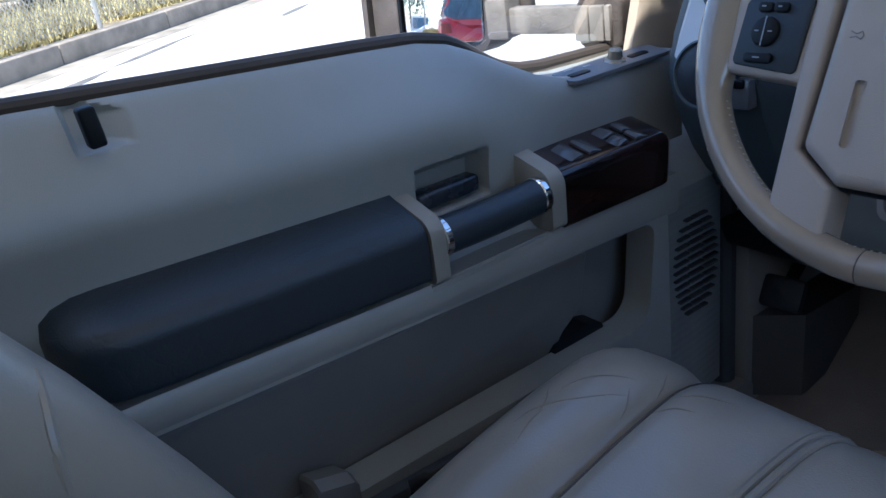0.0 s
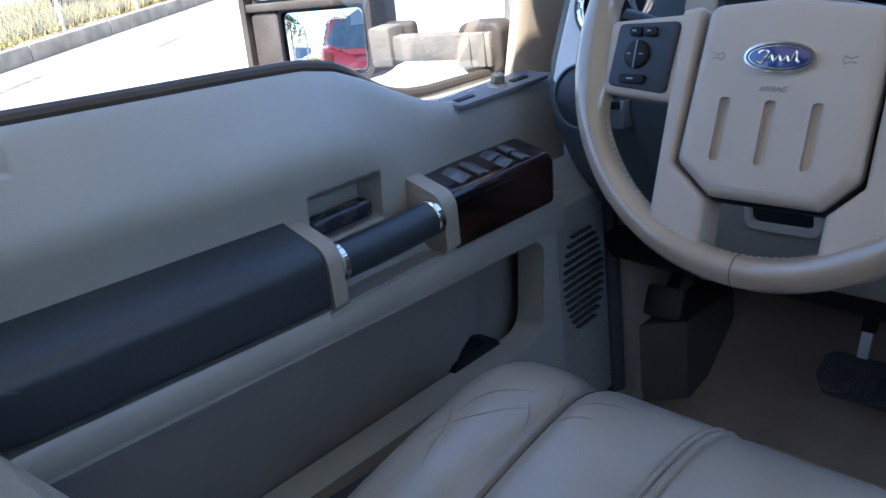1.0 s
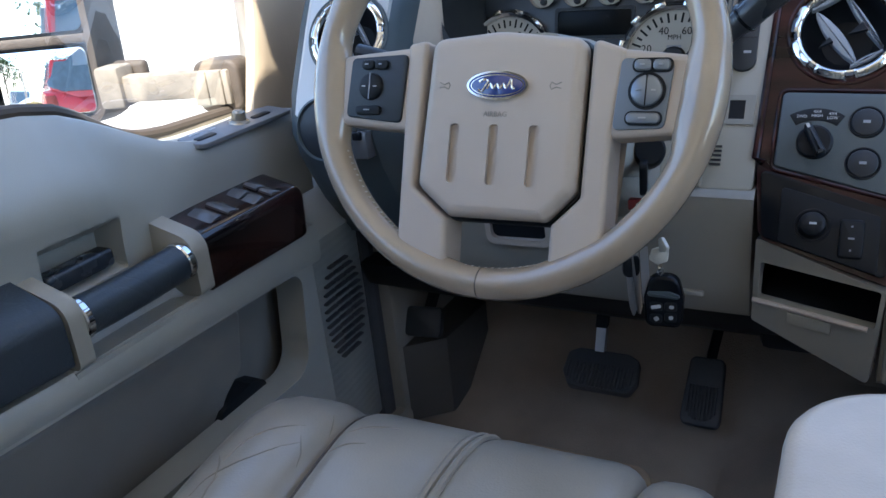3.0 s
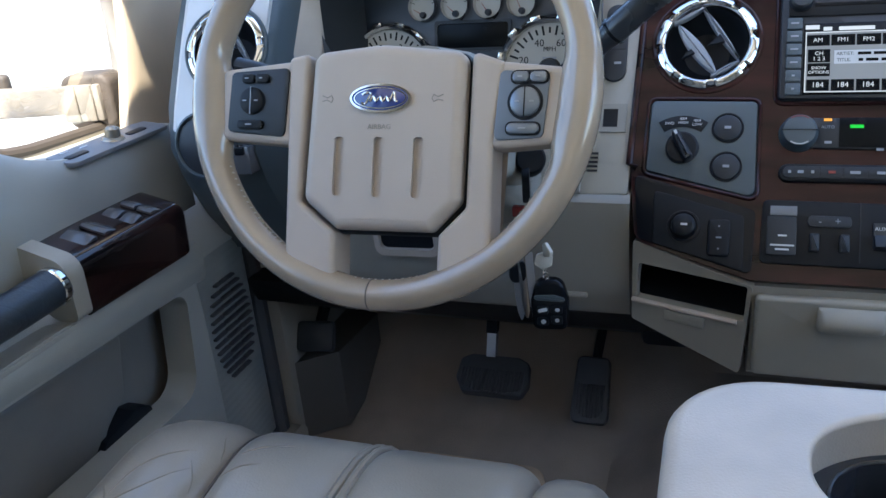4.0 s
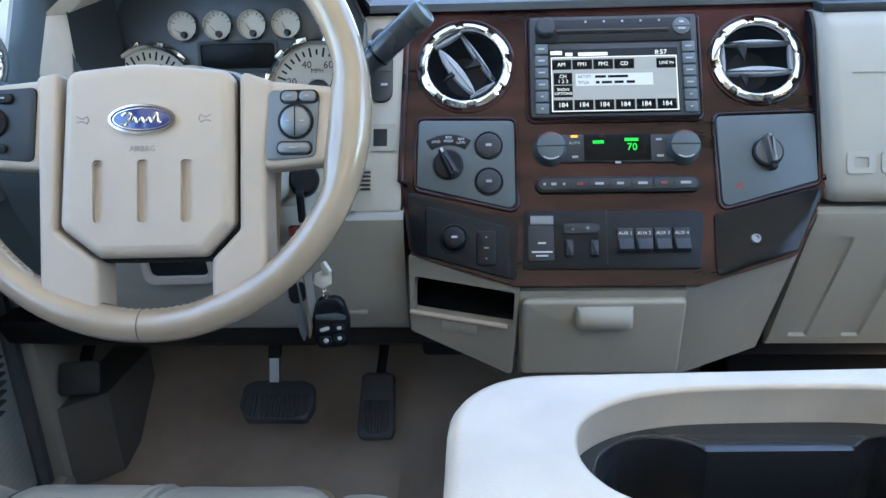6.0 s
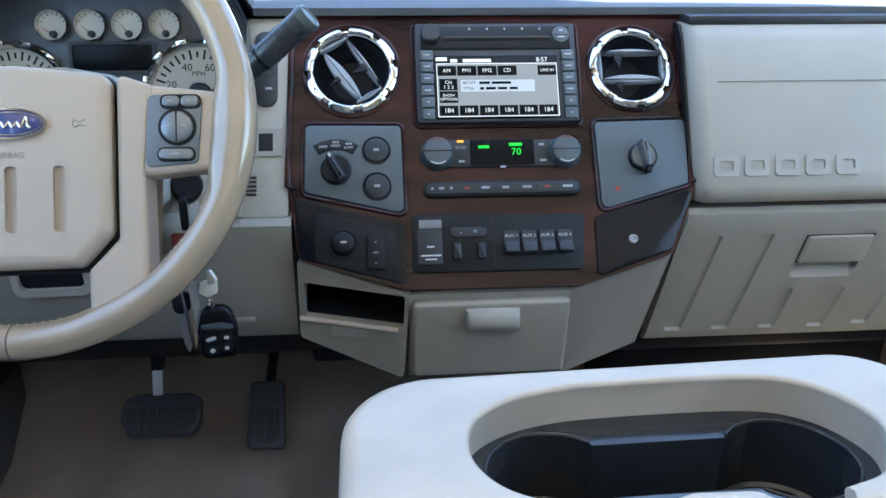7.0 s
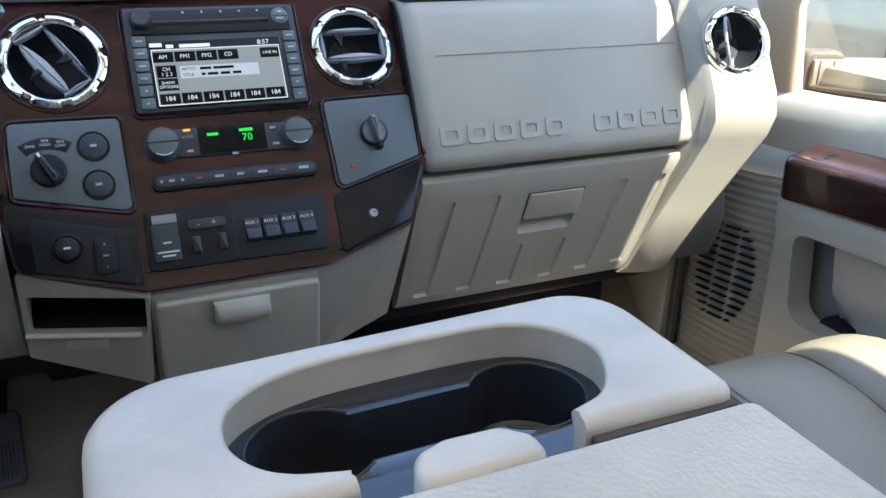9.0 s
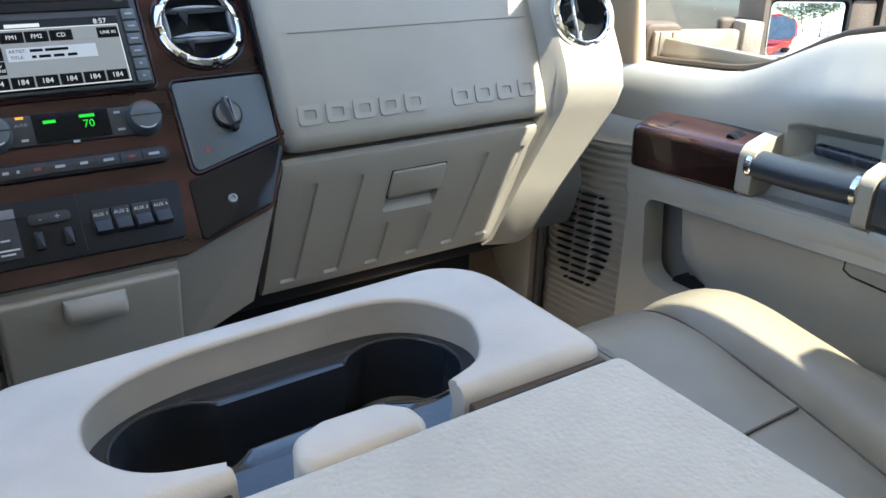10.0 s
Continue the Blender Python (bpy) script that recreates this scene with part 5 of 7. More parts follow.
# climate panel
clim = thing("climate_panel", "dark climate control panel with two round knobs and green digits", "climate control")
part("panel", prism(round_poly([(-0.100, -0.172), (0.093, -0.174), (0.093, -0.140), (-0.100, -0.138)], 0.012, 5), 0, 0.004, BP, 0.0015), CHAR, clim)
part("display", prism(rect(-0.0022, -0.1548, 0.0790, 0.0325), 0.003, 0.0052, BP, 0.0006), SCREEN_K, clim)
for u in (-0.0821, 0.0755):
    k = part("temperature_knob", lathe([(0.0, 0.0165), (0.013, 0.0165), (0.0165, 0.0155), (0.0185, 0.012), (0.0205, 0.0)], at(BP, u, -0.1558), 40), SLATE, clim)
    part("knob_split", prism(rect(u, -0.1558, 0.036, 0.0009), 0.0155, 0.0172, BP, 0), BLACK, k)
    part("heat_mark", lathe([(0.0150, 0.0166), (0.0162, 0.0164)], at(BP, u, -0.1558), 14, a0=radians(55), a1=radians(125)), REDP, k)
    part("cold_mark", lathe([(0.0150, 0.0166), (0.0162, 0.0164)], at(BP, u, -0.1558), 14, a0=radians(235), a1=radians(305)), WHITE, k)
bars("display_segments", [(-0.0248, -0.1487, 0.013), (0.0144, -0.1462, 0.016)], 0.0034, at(BP, 0, 0, 0.0056), GREEN, clim)
words("temperature", "70", 0.0125, at(BP, 0.0150, -0.1555, 0.0056), GREEN, clim, 0.0001)
bars("indicator", [(-0.0532, -0.1408, 0.008)], 0.0028, at(BP, 0, 0, 0.0042), AMBER, clim)
words("panel_word", "AUTO", 0.0048, at(BP, -0.0530, -0.149, 0.0042), GREYP, clim, 0.0001)
bars("panel_print", [(-0.0525, -0.166, 0.007), (0.047, -0.146, 0.007), (0.048, -0.166, 0.008), (-0.002, -0.1735, 0.007)], 0.0026, at(BP, 0, 0, 0.0042), GREYP, clim)

bar = thing("button_bar", "black bar of small climate buttons", "button bar")
part("bar", prism(round_poly(rect(-0.004, -0.2003, 0.194, 0.0195), 0.0095, 6), 0, 0.006, BP, 0.002), BLACK, bar)
part("button_strip", prism(round_poly(rect(-0.004, -0.2003, 0.186, 0.0135), 0.0065, 6), 0.005, 0.008, BP, 0.001), CHAR, bar)
bars("button_print", [(-0.090, -0.2, 0.003), (-0.079, -0.2, 0.006), (-0.067, -0.2, 0.003), (-0.0255, -0.2, 0.010), (-0.001, -0.2, 0.008), (0.025, -0.2, 0.011), (0.075, -0.2, 0.012)], 0.003, at(BP, 0, 0, 0.0083), GREYP, bar)
bars("warm_print", [(-0.048, -0.2, 0.007), (0.050, -0.2, 0.007)], 0.003, at(BP, 0, 0, 0.0083), REDP, bar)
bars("button_gaps", [(u, -0.2003, 0.0006) for u in (-0.060, -0.037, -0.013, 0.012, 0.038, 0.062)], 0.012, at(BP, 0, 0, 0.0081), BLACK, bar)

# four-wheel-drive selector panel
fwd = thing("drive_selector_panel", "slate grey panel with a rotary drive selector and two round buttons", "switch panel")
part("panel", prism(round_poly([(-0.2425, -0.200), (-0.2405, -0.1175), (-0.1255, -0.1195), (-0.1245, -0.2285)], [0.004, 0.006, 0.006, 0.008], 5), 0, 0.0035, BP, 0.001), SLATE, fwd)
gap([(-0.2425, -0.200), (-0.2405, -0.1175), (-0.1255, -0.1195), (-0.1245, -0.2285)], fwd)


def rotary(M, parent, r, name="selector_knob", ang=0.0, key=False):
    k = part(name, lathe([(0.0, 0.006), (r * 0.86, 0.006), (r * 0.97, 0.0045), (r, 0.0), (r * 1.06, -0.001)], M, 40), BLACK, parent)
    A = M @ Matrix.Rotation(ang, 4, "Z")
    part("grip", prism(round_poly([(-r * 0.30, -r * 1.02), (r * 0.30, -r * 1.02), (r * 0.22, r * 0.98), (-r * 0.22, r * 0.98)], 0.003, 4), 0.003, 0.020, A, 0.004, inset=0.0008), SATIN_G if key else CHAR, k, "satin grey grip" if key else "")
    if key:
        part("bowl", lathe([(0.0, 0.0068), (r * 0.80, 0.0066), (r * 0.86, 0.0058)], M, 36), SATIN_G, k)
        part("pointer", prism(round_poly(rect(0, r * 1.12, 0.0068, r * 0.34), 0.001, 2), 0.003, 0.0150, A, 0.001), BLACK, k)
    else:
        part("pointer", prism(rect(0, r * 0.78, 0.0030, r * 0.26), 0.0195, 0.0203, A, 0), WHITE, k)


rotary(at(BP, -0.2044, -0.1735, 0.0035), fwd, 0.0185, ang=radians(28))
arc = [(-0.2044 + r * math.cos(a), -0.186 + r * math.sin(a)) for r, rng_ in ((0.0505, np.linspace(radians(57), radians(123), 9)), (0.0370, np.linspace(radians(123), radians(57), 9))) for a in rng_]
part("position_plate", prism(round_poly(arc, 0.0), 0.003, 0.0045, BP, 0.0005), BLACK, fwd)
for tx, u, v in (("2WD", -0.2195, -0.1450), ("4X4\nHIGH", -0.2044, -0.1418), ("4X4\nLOW", -0.1890, -0.1440)):
    words("position_word", tx, 0.0046, at(BP, u, v, 0.0047), WHITE, fwd, 0.0001)
for vv in (-0.1500, -0.1946):
    b = part("round_button", lathe([(0.0, 0.0055), (0.0125, 0.006), (0.0145, 0.005), (0.0152, 0.0035)], at(BP, -0.1558, vv), 32), CHAR, fwd)
    part("button_ring", lathe([(0.0150, 0.0034), (0.0158, 0.0052), (0.0172, 0.0050), (0.0176, 0.0034)], at(BP, -0.1558, vv), 32), BLACK, b)
    bars("button_print", [(-0.1558, vv, 0.007)], 0.003, at(BP, 0, 0, 0.0062), GREYP, b)

# passenger airbag switch panel
pas = thing("airbag_switch_panel", "slate grey panel with a rotary lock switch", "switch panel")
part("panel", prism(round_poly([(0.1175, -0.2290), (0.1155, -0.1185), (0.2315, -0.1165), (0.2285, -0.198)], [0.008, 0.006, 0.006, 0.004], 5), 0, 0.0035, BP, 0.001), SLATE, pas)
gap([(0.1175, -0.2290), (0.1155, -0.1185), (0.2315, -0.1165), (0.2285, -0.198)], pas)
rotary(at(BP, 0.1730, -0.1640, 0.0035), pas, 0.0180, ang=radians(187), key=True)
bars("warning_dot", [(0.1385, -0.2036, 0.006)], 0.006, at(BP, 0, 0, 0.0037), REDP, pas)
part("power_socket", lathe([(0.0, 0.0045), (0.003, 0.0045), (0.0032, 0.007), (0.0050, 0.007), (0.0056, 0.003)], at(BP, 0.1521, -0.2663), 20), GREYP, pas, "small round jack socket")

# lower left: dimmer knob and pedal-adjust rocker
dim = thing("dimmer_and_pedal_switch", "black panel with a small knob and a rocker switch", "switch panel")
part("panel", prism(round_poly([(-0.2315, -0.2235), (-0.2300, -0.2835), (-0.1330, -0.3110), (-0.1340, -0.2500)], 0.004, 4), 0.002, 0.0052, BP, 0.001), BLACK, dim)
part("knob", lathe([(0.0, 0.018), (0.010, 0.0178), (0.0125, 0.016), (0.0140, 0.004)], at(BP, -0.1975, -0.2640), 32), BLACK, dim)
part("knob_ring", lathe([(0.0150, 0.0050), (0.0158, 0.0068), (0.0176, 0.0066), (0.0182, 0.0050)], at(BP, -0.1975, -0.2640), 32), BLACK, dim)
bars("knob_print", [(-0.1965, -0.2640, 0.007)], 0.0022, at(BP, 0, 0, 0.0182), WHITE, dim)
part("rocker", prism(round_poly(rect(-0.1595, -0.2755, 0.0235, 0.041), 0.004, 4), 0.004, 0.009, BP, 0.003), BLACK, dim)
bars("rocker_print", [(-0.1595, -0.2755, 0.006), (-0.1595, -0.2630, 0.0020), (-0.1595, -0.2880, 0.0020)], 0.0018, at(BP, 0, 0, 0.0092), GREYP, dim)

# lower centre: socket, brake controller, four auxiliary switches
aux = thing("switch_module", "black module with a power socket, brake controller and four auxiliary switches", "switch panel")
part("panel", prism(round_poly([(-0.1170, -0.3000), (0.0880, -0.3010), (0.0950, -0.2325), (-0.1150, -0.2305)], 0.006, 4), 0, 0.004, BP, 0.0015), BLACK, aux)
part("label_plate", prism(rect(-0.0940, -0.2425, 0.0270, 0.0105), 0.0035, 0.0052, BP, 0.0005), PLATE, aux)
part("socket_door", prism(round_poly(rect(-0.0955, -0.2700, 0.0300, 0.0420), 0.002, 3), 0.003, 0.0065, BP, 0.001), CHAR, aux)
bars("socket_print", [(-0.0945, -0.2700, 0.009), (-0.0945, -0.2805, 0.024), (-0.0945, -0.2850, 0.014)], 0.0018, at(BP, 0, 0, 0.0067), WHITE, aux)
part("adjust_keys", prism(round_poly(rect(-0.0485, -0.2532, 0.0430, 0.0120), 0.005, 4), 0.003, 0.0070, BP, 0.001), CHAR, aux)
words("adjust_print", "-    +", 0.011, at(BP, -0.0485, -0.2532, 0.0072), GREYP, aux, 0.0001)
for u in (-0.0632, -0.0340):
    part("brake_slider", prism(round_poly(rect(u, -0.2765, 0.0095, 0.0190), 0.0015, 3), 0.003, 0.0115, BP, 0.002), CHAR, aux)
part("divider", prism(rect(-0.0186, -0.2630, 0.0010, 0.064), 0.0035, 0.0045, BP, 0), CHAR, aux)
for i in range(4):
    u = 0.0025 + 0.0217 * i
    vv = -0.2668
    sw_ = part("auxiliary_switch", prism(round_poly(rect(u, vv, 0.0190, 0.0275), 0.0012, 3), 0.003, 0.0065, BP, 0.001), CHAR, aux)
    A = at(BP, u, vv - 0.0065, 0.0085) @ Matrix.Rotation(radians(-24), 4, "X")
    part("toggle", box((-0.0086, -0.0085, -0.004), (0.0086, 0.0065, 0.004), 0.0015, 2, A), CHAR, sw_)
    words("switch_word", "AUX %d" % (i + 1), 0.0056, at(BP, u, vv + 0.0075, 0.0068), WHITE, sw_, 0.0001)

# ---- lower centre: open bin, drawer and sloping side ----
low = part("lower_console", loft([[Vector((x + s * 0.004, y, z)) for y, z in ((0.10, 0.43), (-0.14, 0.425 + b), (-0.165, 0.418 + b), (-0.166, 0.40), (-0.150, 0.303), (-0.135, 0.292), (0.10, 0.27))] for x, s, b in ((-0.121, 0, 0.0), (0.072, 0, 0.0))]), TAN, dash, angle=40)
dr = thing("ashtray_drawer", "greige drawer front with a raised pull", "drawer")
Mdr = axes((-0.0235, -0.1665, 0.36), (1, 0, 0), (0, -0.16, 1))
part("front", prism(round_poly(rect(0, -0.001, 0.188, 0.108), 0.006, 4), -0.004, 0.0050, Mdr, 0.0048, 4), TAN, dr)
rr = []
for x, k in ((-0.056, 0.0), (-0.0545, 0.75), (-0.050, 1.0), (0.004, 1.0), (0.0085, 0.75), (0.010, 0.0)):
    rr.append([Mdr @ Vector((x + 0.0235, v_, 0.003 + w_ * k)) for v_, w_ in ((0.046, 0.0), (0.0455, 0.009), (0.034, 0.0185), (0.0245, 0.018), (0.021, 0.014), (0.024, 0.0))])
part("pull", loft(rr), TAN, dr, angle=50)
# open bin left of the drawer, in a wall that turns back towards the driver
Mb = axes((-0.187, -0.158, 0.395), (1.0, -0.22, -0.06), (0, -0.1, 1))
outb = round_poly([(-0.066, -0.045), (0.062, -0.088), (0.066, 0.030), (-0.068, 0.062)], 0.004, 3)
holeb = round_poly([(-0.0615, -0.0150), (0.0605, -0.0160), (0.0610, 0.0290), (-0.0605, 0.0330)], 0.003, 3)
part("bin_wall", plate(outb, [holeb], -0.012, 0.0, Mb), TAN_D, dash)
part("bin_inside", prism([(-0.064, -0.02), (0.064, -0.02), (0.064, 0.036), (-0.064, 0.040)], -0.09, -0.085, Mb, 0), BLACK, dash)
part("bin_floor", loft([[Mb @ Vector((u, v, w)) for u, v in ((-0.063, -0.016), (0.063, -0.017), (0.063, -0.021), (-0.063, -0.020))] for w in (-0.09, -0.001)]), BLACK, dash)
part("bin_lip", tube([Mb @ Vector((-0.066, -0.0165, 0.0015)), Mb @ Vector((0.054, -0.0180, 0.0015))], 0.0032, 8), HUB, dash)
part("bin_latch", prism(rect(-0.004, -0.0290, 0.046, 0.015), -0.004, 0.0022, Mb, 0.0015), TAN, dash)
# right-hand sloping side of the console
bm = bmesh.new()
q = [(0.072, -0.158, 0.424), (0.193, -0.150, 0.452), (0.224, -0.125, 0.50), (0.187, -0.085, 0.30), (0.072, -0.140, 0.29)]
f = [bm.verts.new(p) for p in q]
b = [bm.verts.new((p[0] - 0.01, p[1] + 0.09, p[2])) for p in q]
bm.faces.new(f)
bm.faces.new(b[::-1])
for i in range(5):
    bm.faces.new((f[i - 1], f[i], b[i], b[i - 1]))
part("console_side", bm, TAN_D, dash)
# black block that stands for the dark hollow below the console
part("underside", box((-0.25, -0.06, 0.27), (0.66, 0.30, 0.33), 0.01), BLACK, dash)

# ---- passenger side ----
airb = [(0.05, 0.713), (-0.028, 0.710), (-0.045, 0.695), (-0.082, 0.625), (-0.108, 0.573), (-0.1205, 0.548), (-0.1275, 0.532), (-0.1290, 0.523), (-0.1270, 0.514), (-0.1215, 0.509), (0.05, 0.505)]
def sunk(k):
    return [(y + (k if 0.50 < z < 0.712 and y < 0.04 else 0.0), z) for y, z in airb]


up = part("passenger_airbag_cover", yzloft([(0.2300, sunk(0.030)), (0.2335, sunk(0.016)), (0.2375, sunk(0.007)), (0.2430, sunk(0.002)), (0.2500, airb), (0.655, airb)]), TAN, dash, "warm grey airbag cover with embossed blocks", angle=42)
part("cover_gap", yzloft([(0.2275, [(y_ + 0.020, z_) for y_, z_ in airb]), (0.2297, [(y_ + 0.020, z_) for y_, z_ in airb])]), BLACK, dash)
# dark strip for the shadow under the dash-top lip
part("lip_shadow_strip", box((0.236, -0.026, 0.7105), (0.66, 0.03, 0.7215), 0.002), CHAR, dash)
MS = axes((0, -0.1005, 0.5885), (1, 0, 0), (0, 0.5, 1))
part("cover_line", tube([(x, -0.0705, 0.6485) for x in (0.262, 0.45, 0.64)], 0.0007, 6), TAN_D, dash)
# embossed blocks where the model name stands on the cover
for u0, n_ in ((0.2660, 5), (0.4980, 4)):
    for i in range(n_):
        u = u0 + 0.0386 * i
        part("embossed_block", frame_prism(round_poly([(u - 0.0165, -0.0510), (u + 0.0155, -0.0510), (u + 0.0175, -0.0250), (u - 0.0145, -0.0250)], 0.005, 4), round_poly([(u - 0.0085, -0.0440), (u + 0.0085, -0.0440), (u + 0.0095, -0.0320), (u - 0.0075, -0.0320)], 0.003, 4), -0.002, 0.0017, MS), TAN, up, angle=20)
glove = thing("glove_box", "warm grey ribbed glove box lid with a paddle latch", "glove box")
gp = [(0.03, 0.498), (-0.112, 0.500), (-0.120, 0.494), (-0.120, 0.486), (-0.112, 0.46), (-0.078, 0.310), (-0.072, 0.298), (-0.05, 0.292), (0.03, 0.30)]
bm = loft([[Vector((x0 + k * (0.499 - z) * -0.115, y, z)) for y, z in gp] for x0, k in ((0.2265, 1), (0.450, 1.6), (0.6475, 2.2))])
lid_ = part("lid", bm, TAN, glove, angle=35)
MG = axes((0, -0.112, 0.46), (1, 0, 0), (0, -0.2236, 0.9747))     # face of the lid


def gv_(u, z):
    return (u, (z - 0.46) / 0.9747)


# sunk channels down the lid, and the finger scoop under the latch
cuts = []
for (xt, zt, xb, zb) in ((0.266, 0.462, 0.240, 0.312), (0.334, 0.463, 0.306, 0.312), (0.383, 0.377, 0.372, 0.311), (0.456, 0.377, 0.441, 0.311), (0.544, 0.463, 0.505, 0.314), (0.611, 0.464, 0.570, 0.315)):
    a, b = gv_(xt, zt), gv_(xb, zb)
    w = 0.0120
    q = round_poly([(b[0] - w, b[1]), (b[0] + w, b[1]), (a[0] + w, a[1]), (a[0] - w, a[1])], 0.003, 3)
    cuts.append(loft([[MG @ Vector((p.x, p.y, 0.02)) for p in q], [MG @ Vector((p.x, p.y, 0.0002)) for p in q], [MG @ Vector((p.x + (0.0022 if p.x < (a[0] + b[0]) / 2 + (p.y - (a[1] + b[1]) / 2) * (a[0] - b[0]) / (a[1] - b[1]) else -0.0022), p.y + (0.0030 if p.y < (a[1] + b[1]) / 2 else -0.0008), -0.0034)) for p in q]]))
wq = [gv_(*p) for p in ((0.380, 0.3945), (0.4665, 0.3945), (0.4725, 0.4190), (0.384, 0.4190))]
q = round_poly(wq, 0.005, 3)
cuts.append(loft([[MG @ Vector((p.x, p.y, 0.02)) for p in q], [MG @ Vector((p.x, p.y, 0.0002)) for p in q], [MG @ Vector((p.x, p.y + (0.012 if p.y < wq[0][1] + 0.008 else 0.0), -0.010)) for p in q]]))
carved(lid_, join(cuts), 30)
pq = [gv_(*p) for p in ((0.385, 0.4195), (0.4745, 0.4190), (0.4785, 0.4590), (0.3905, 0.4590))]
# black box added to fill the dark gap below the lid
solid("underdash_filler", box((0.18, 0.0, 0.10), (0.62, 0.14, 0.315), 0.02, 3), BLACK, "added black box for the dark gap under the glove box", "heater case", "structure")
# dark outline for the shaded gap round the paddle
part("latch_shadow_gap", prism([(u + du, v + dv) for (u, v), (du, dv) in zip(pq, ((-0.0018, -0.0015), (0.0018, -0.0015), (0.0018, 0.0015), (-0.0018, 0.0015)))], -0.002, 0.0006, MG, 0), CHAR, glove)
part("latch_paddle", prism(round_poly(pq, 0.003, 3), -0.002, 0.0042, MG, 0.0022), TAN, glove)
# dash end with its own vent
endp = lambda dy, s: [(0.10, 0.745), (-0.045 + dy, 0.735), (-0.075 + dy, 0.72), (-0.115 + dy, 0.65), (-0.150 + dy, 0.585), (-0.158 + dy, 0.55), (-0.148 + dy, 0.52), (-0.112 + dy, 0.40), (-0.088 + dy, 0.305), (-0.07 + dy, 0.29), (0.10, 0.30)]
bm = loft([[Vector((x - k * max(0.0, (0.52 - z)) * 0.48, y, z)) for y, z in endp(dy, 1)] for x, dy, k in ((0.653, 0.012, 0.6), (0.660, 0.0, 0.7), (0.70, -0.012, 0.8), (0.745, -0.02, 1.0), (0.768, -0.005, 1.0), (0.778, 0.03, 1.0))])
dend = part("dash_end", bm, TAN, dash, angle=40)
Mv = axes((0.707, -0.1235, 0.655), (1, -0.18, 0), (0, 0.5, 1))
bored(dend, Mv, 0.0420, 0.05)
vent("air_vent", Mv, "turned", 0.0500)
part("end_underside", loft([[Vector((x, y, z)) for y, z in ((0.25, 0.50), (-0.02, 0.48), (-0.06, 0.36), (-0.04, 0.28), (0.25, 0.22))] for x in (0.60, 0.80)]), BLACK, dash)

# ---- driver's side ----
# upright strip between cluster and centre bezel
part("inner_strip", prism(round_poly([(-0.318, -0.232), (-0.2605, -0.232), (-0.2535, 0.020), (-0.309, 0.020)], 0.004, 3), -0.03, -0.001, BZ, 0.002), TAN, dash)
sb = thing("switch_pod", "tall rounded slate switch pod beside the cluster", "switch panel")
part("pod", prism(round_poly(rect(-0.2855, -0.047, 0.027, 0.096), 0.0125, 6), -0.003, 0.003, BZ, 0.0015), CHAR, sb)
bars("pod_print", [(-0.282, -0.073, 0.008)], 0.0028, at(BZ, 0, 0, 0.0032), GREYP, sb)
part("key_split", prism(rect(-0.2855, -0.056, 0.026, 0.001), 0.002, 0.0034, BZ, 0), BLACK, sb)
part("recessed_hook", plate(rect(-0.282, -0.140, 0.030, 0.034), [rect(-0.286, -0.140, 0.017, 0.022)], -0.004, 0.0012, BZ), TAN_D, dash)
# flat black plate drawn for the shaded hollow
part("hook_hollow", prism(rect(-0.286, -0.140, 0.017, 0.022), -0.001, 0.0004, BZ, 0), BLACK, dash)
for k in range(5):
    part("sensor_slot", prism(rect(-0.303, -0.183 - 0.0052 * k, 0.012, 0.0022), -0.002, 0.0008, BZ, 0), BLACK, dash)
# knee panel
kp = [(0.05, 0.506), (-0.128, 0.504), (-0.136, 0.498), (-0.137, 0.47), (-0.132, 0.40), (-0.122, 0.352), (-0.112, 0.344), (0.05, 0.350)]
knee = part("knee_panel", yzloft([(-0.70, kp), (-0.257, kp)]), TAN_D, dash, angle=40)
for x in (-0.325, -0.50):
    part("knee_notch", box((x - 0.02, -0.1335, 0.372), (x + 0.018, -0.120, 0.3785), 0.002), TAN_D, knee)
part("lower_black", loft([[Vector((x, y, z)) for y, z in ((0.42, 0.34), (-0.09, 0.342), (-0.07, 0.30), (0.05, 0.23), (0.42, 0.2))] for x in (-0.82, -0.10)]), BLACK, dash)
# upper driver's face behind the wheel
fp = [(0.03, 0.60), (-0.075, 0.590), (-0.098, 0.58), (-0.125, 0.530), (-0.130, 0.508), (0.03, 0.505)]
part("driver_face", yzloft([(-0.70, fp), (-0.315, fp)]), TAN, dash, angle=40)
part("cluster_strip", loft([[Vector(p) for p in ((-0.690, yf + 0.003, z), (-0.680, yf, z), (-0.657, -0.050, z), (-0.650, 0.05, z), (-0.69, 0.05, z))] for z, yf in ((0.56, -0.150), (0.66, -0.115), (0.733, -0.066))]), CONS_W, dash, angle=30)
part("cluster_strip_top", loft([[Vector((x + k * 0.062, y, z + k * 0.046)) for x, y, z in ((-0.680, -0.063, 0.7335), (-0.657, -0.048, 0.7335), (-0.650, 0.05, 0.7335), (-0.69, 0.05, 0.7335))] for k in (0, 1)]), CONS_W, dash, angle=30)
part("cluster_bevel", loft([[Vector((-0.657, -0.051, z)), Vector((-0.632, 0.03, z)), Vector((-0.648, 0.03, z))] for z in (0.56, 0.75)]), CHAR, dash)
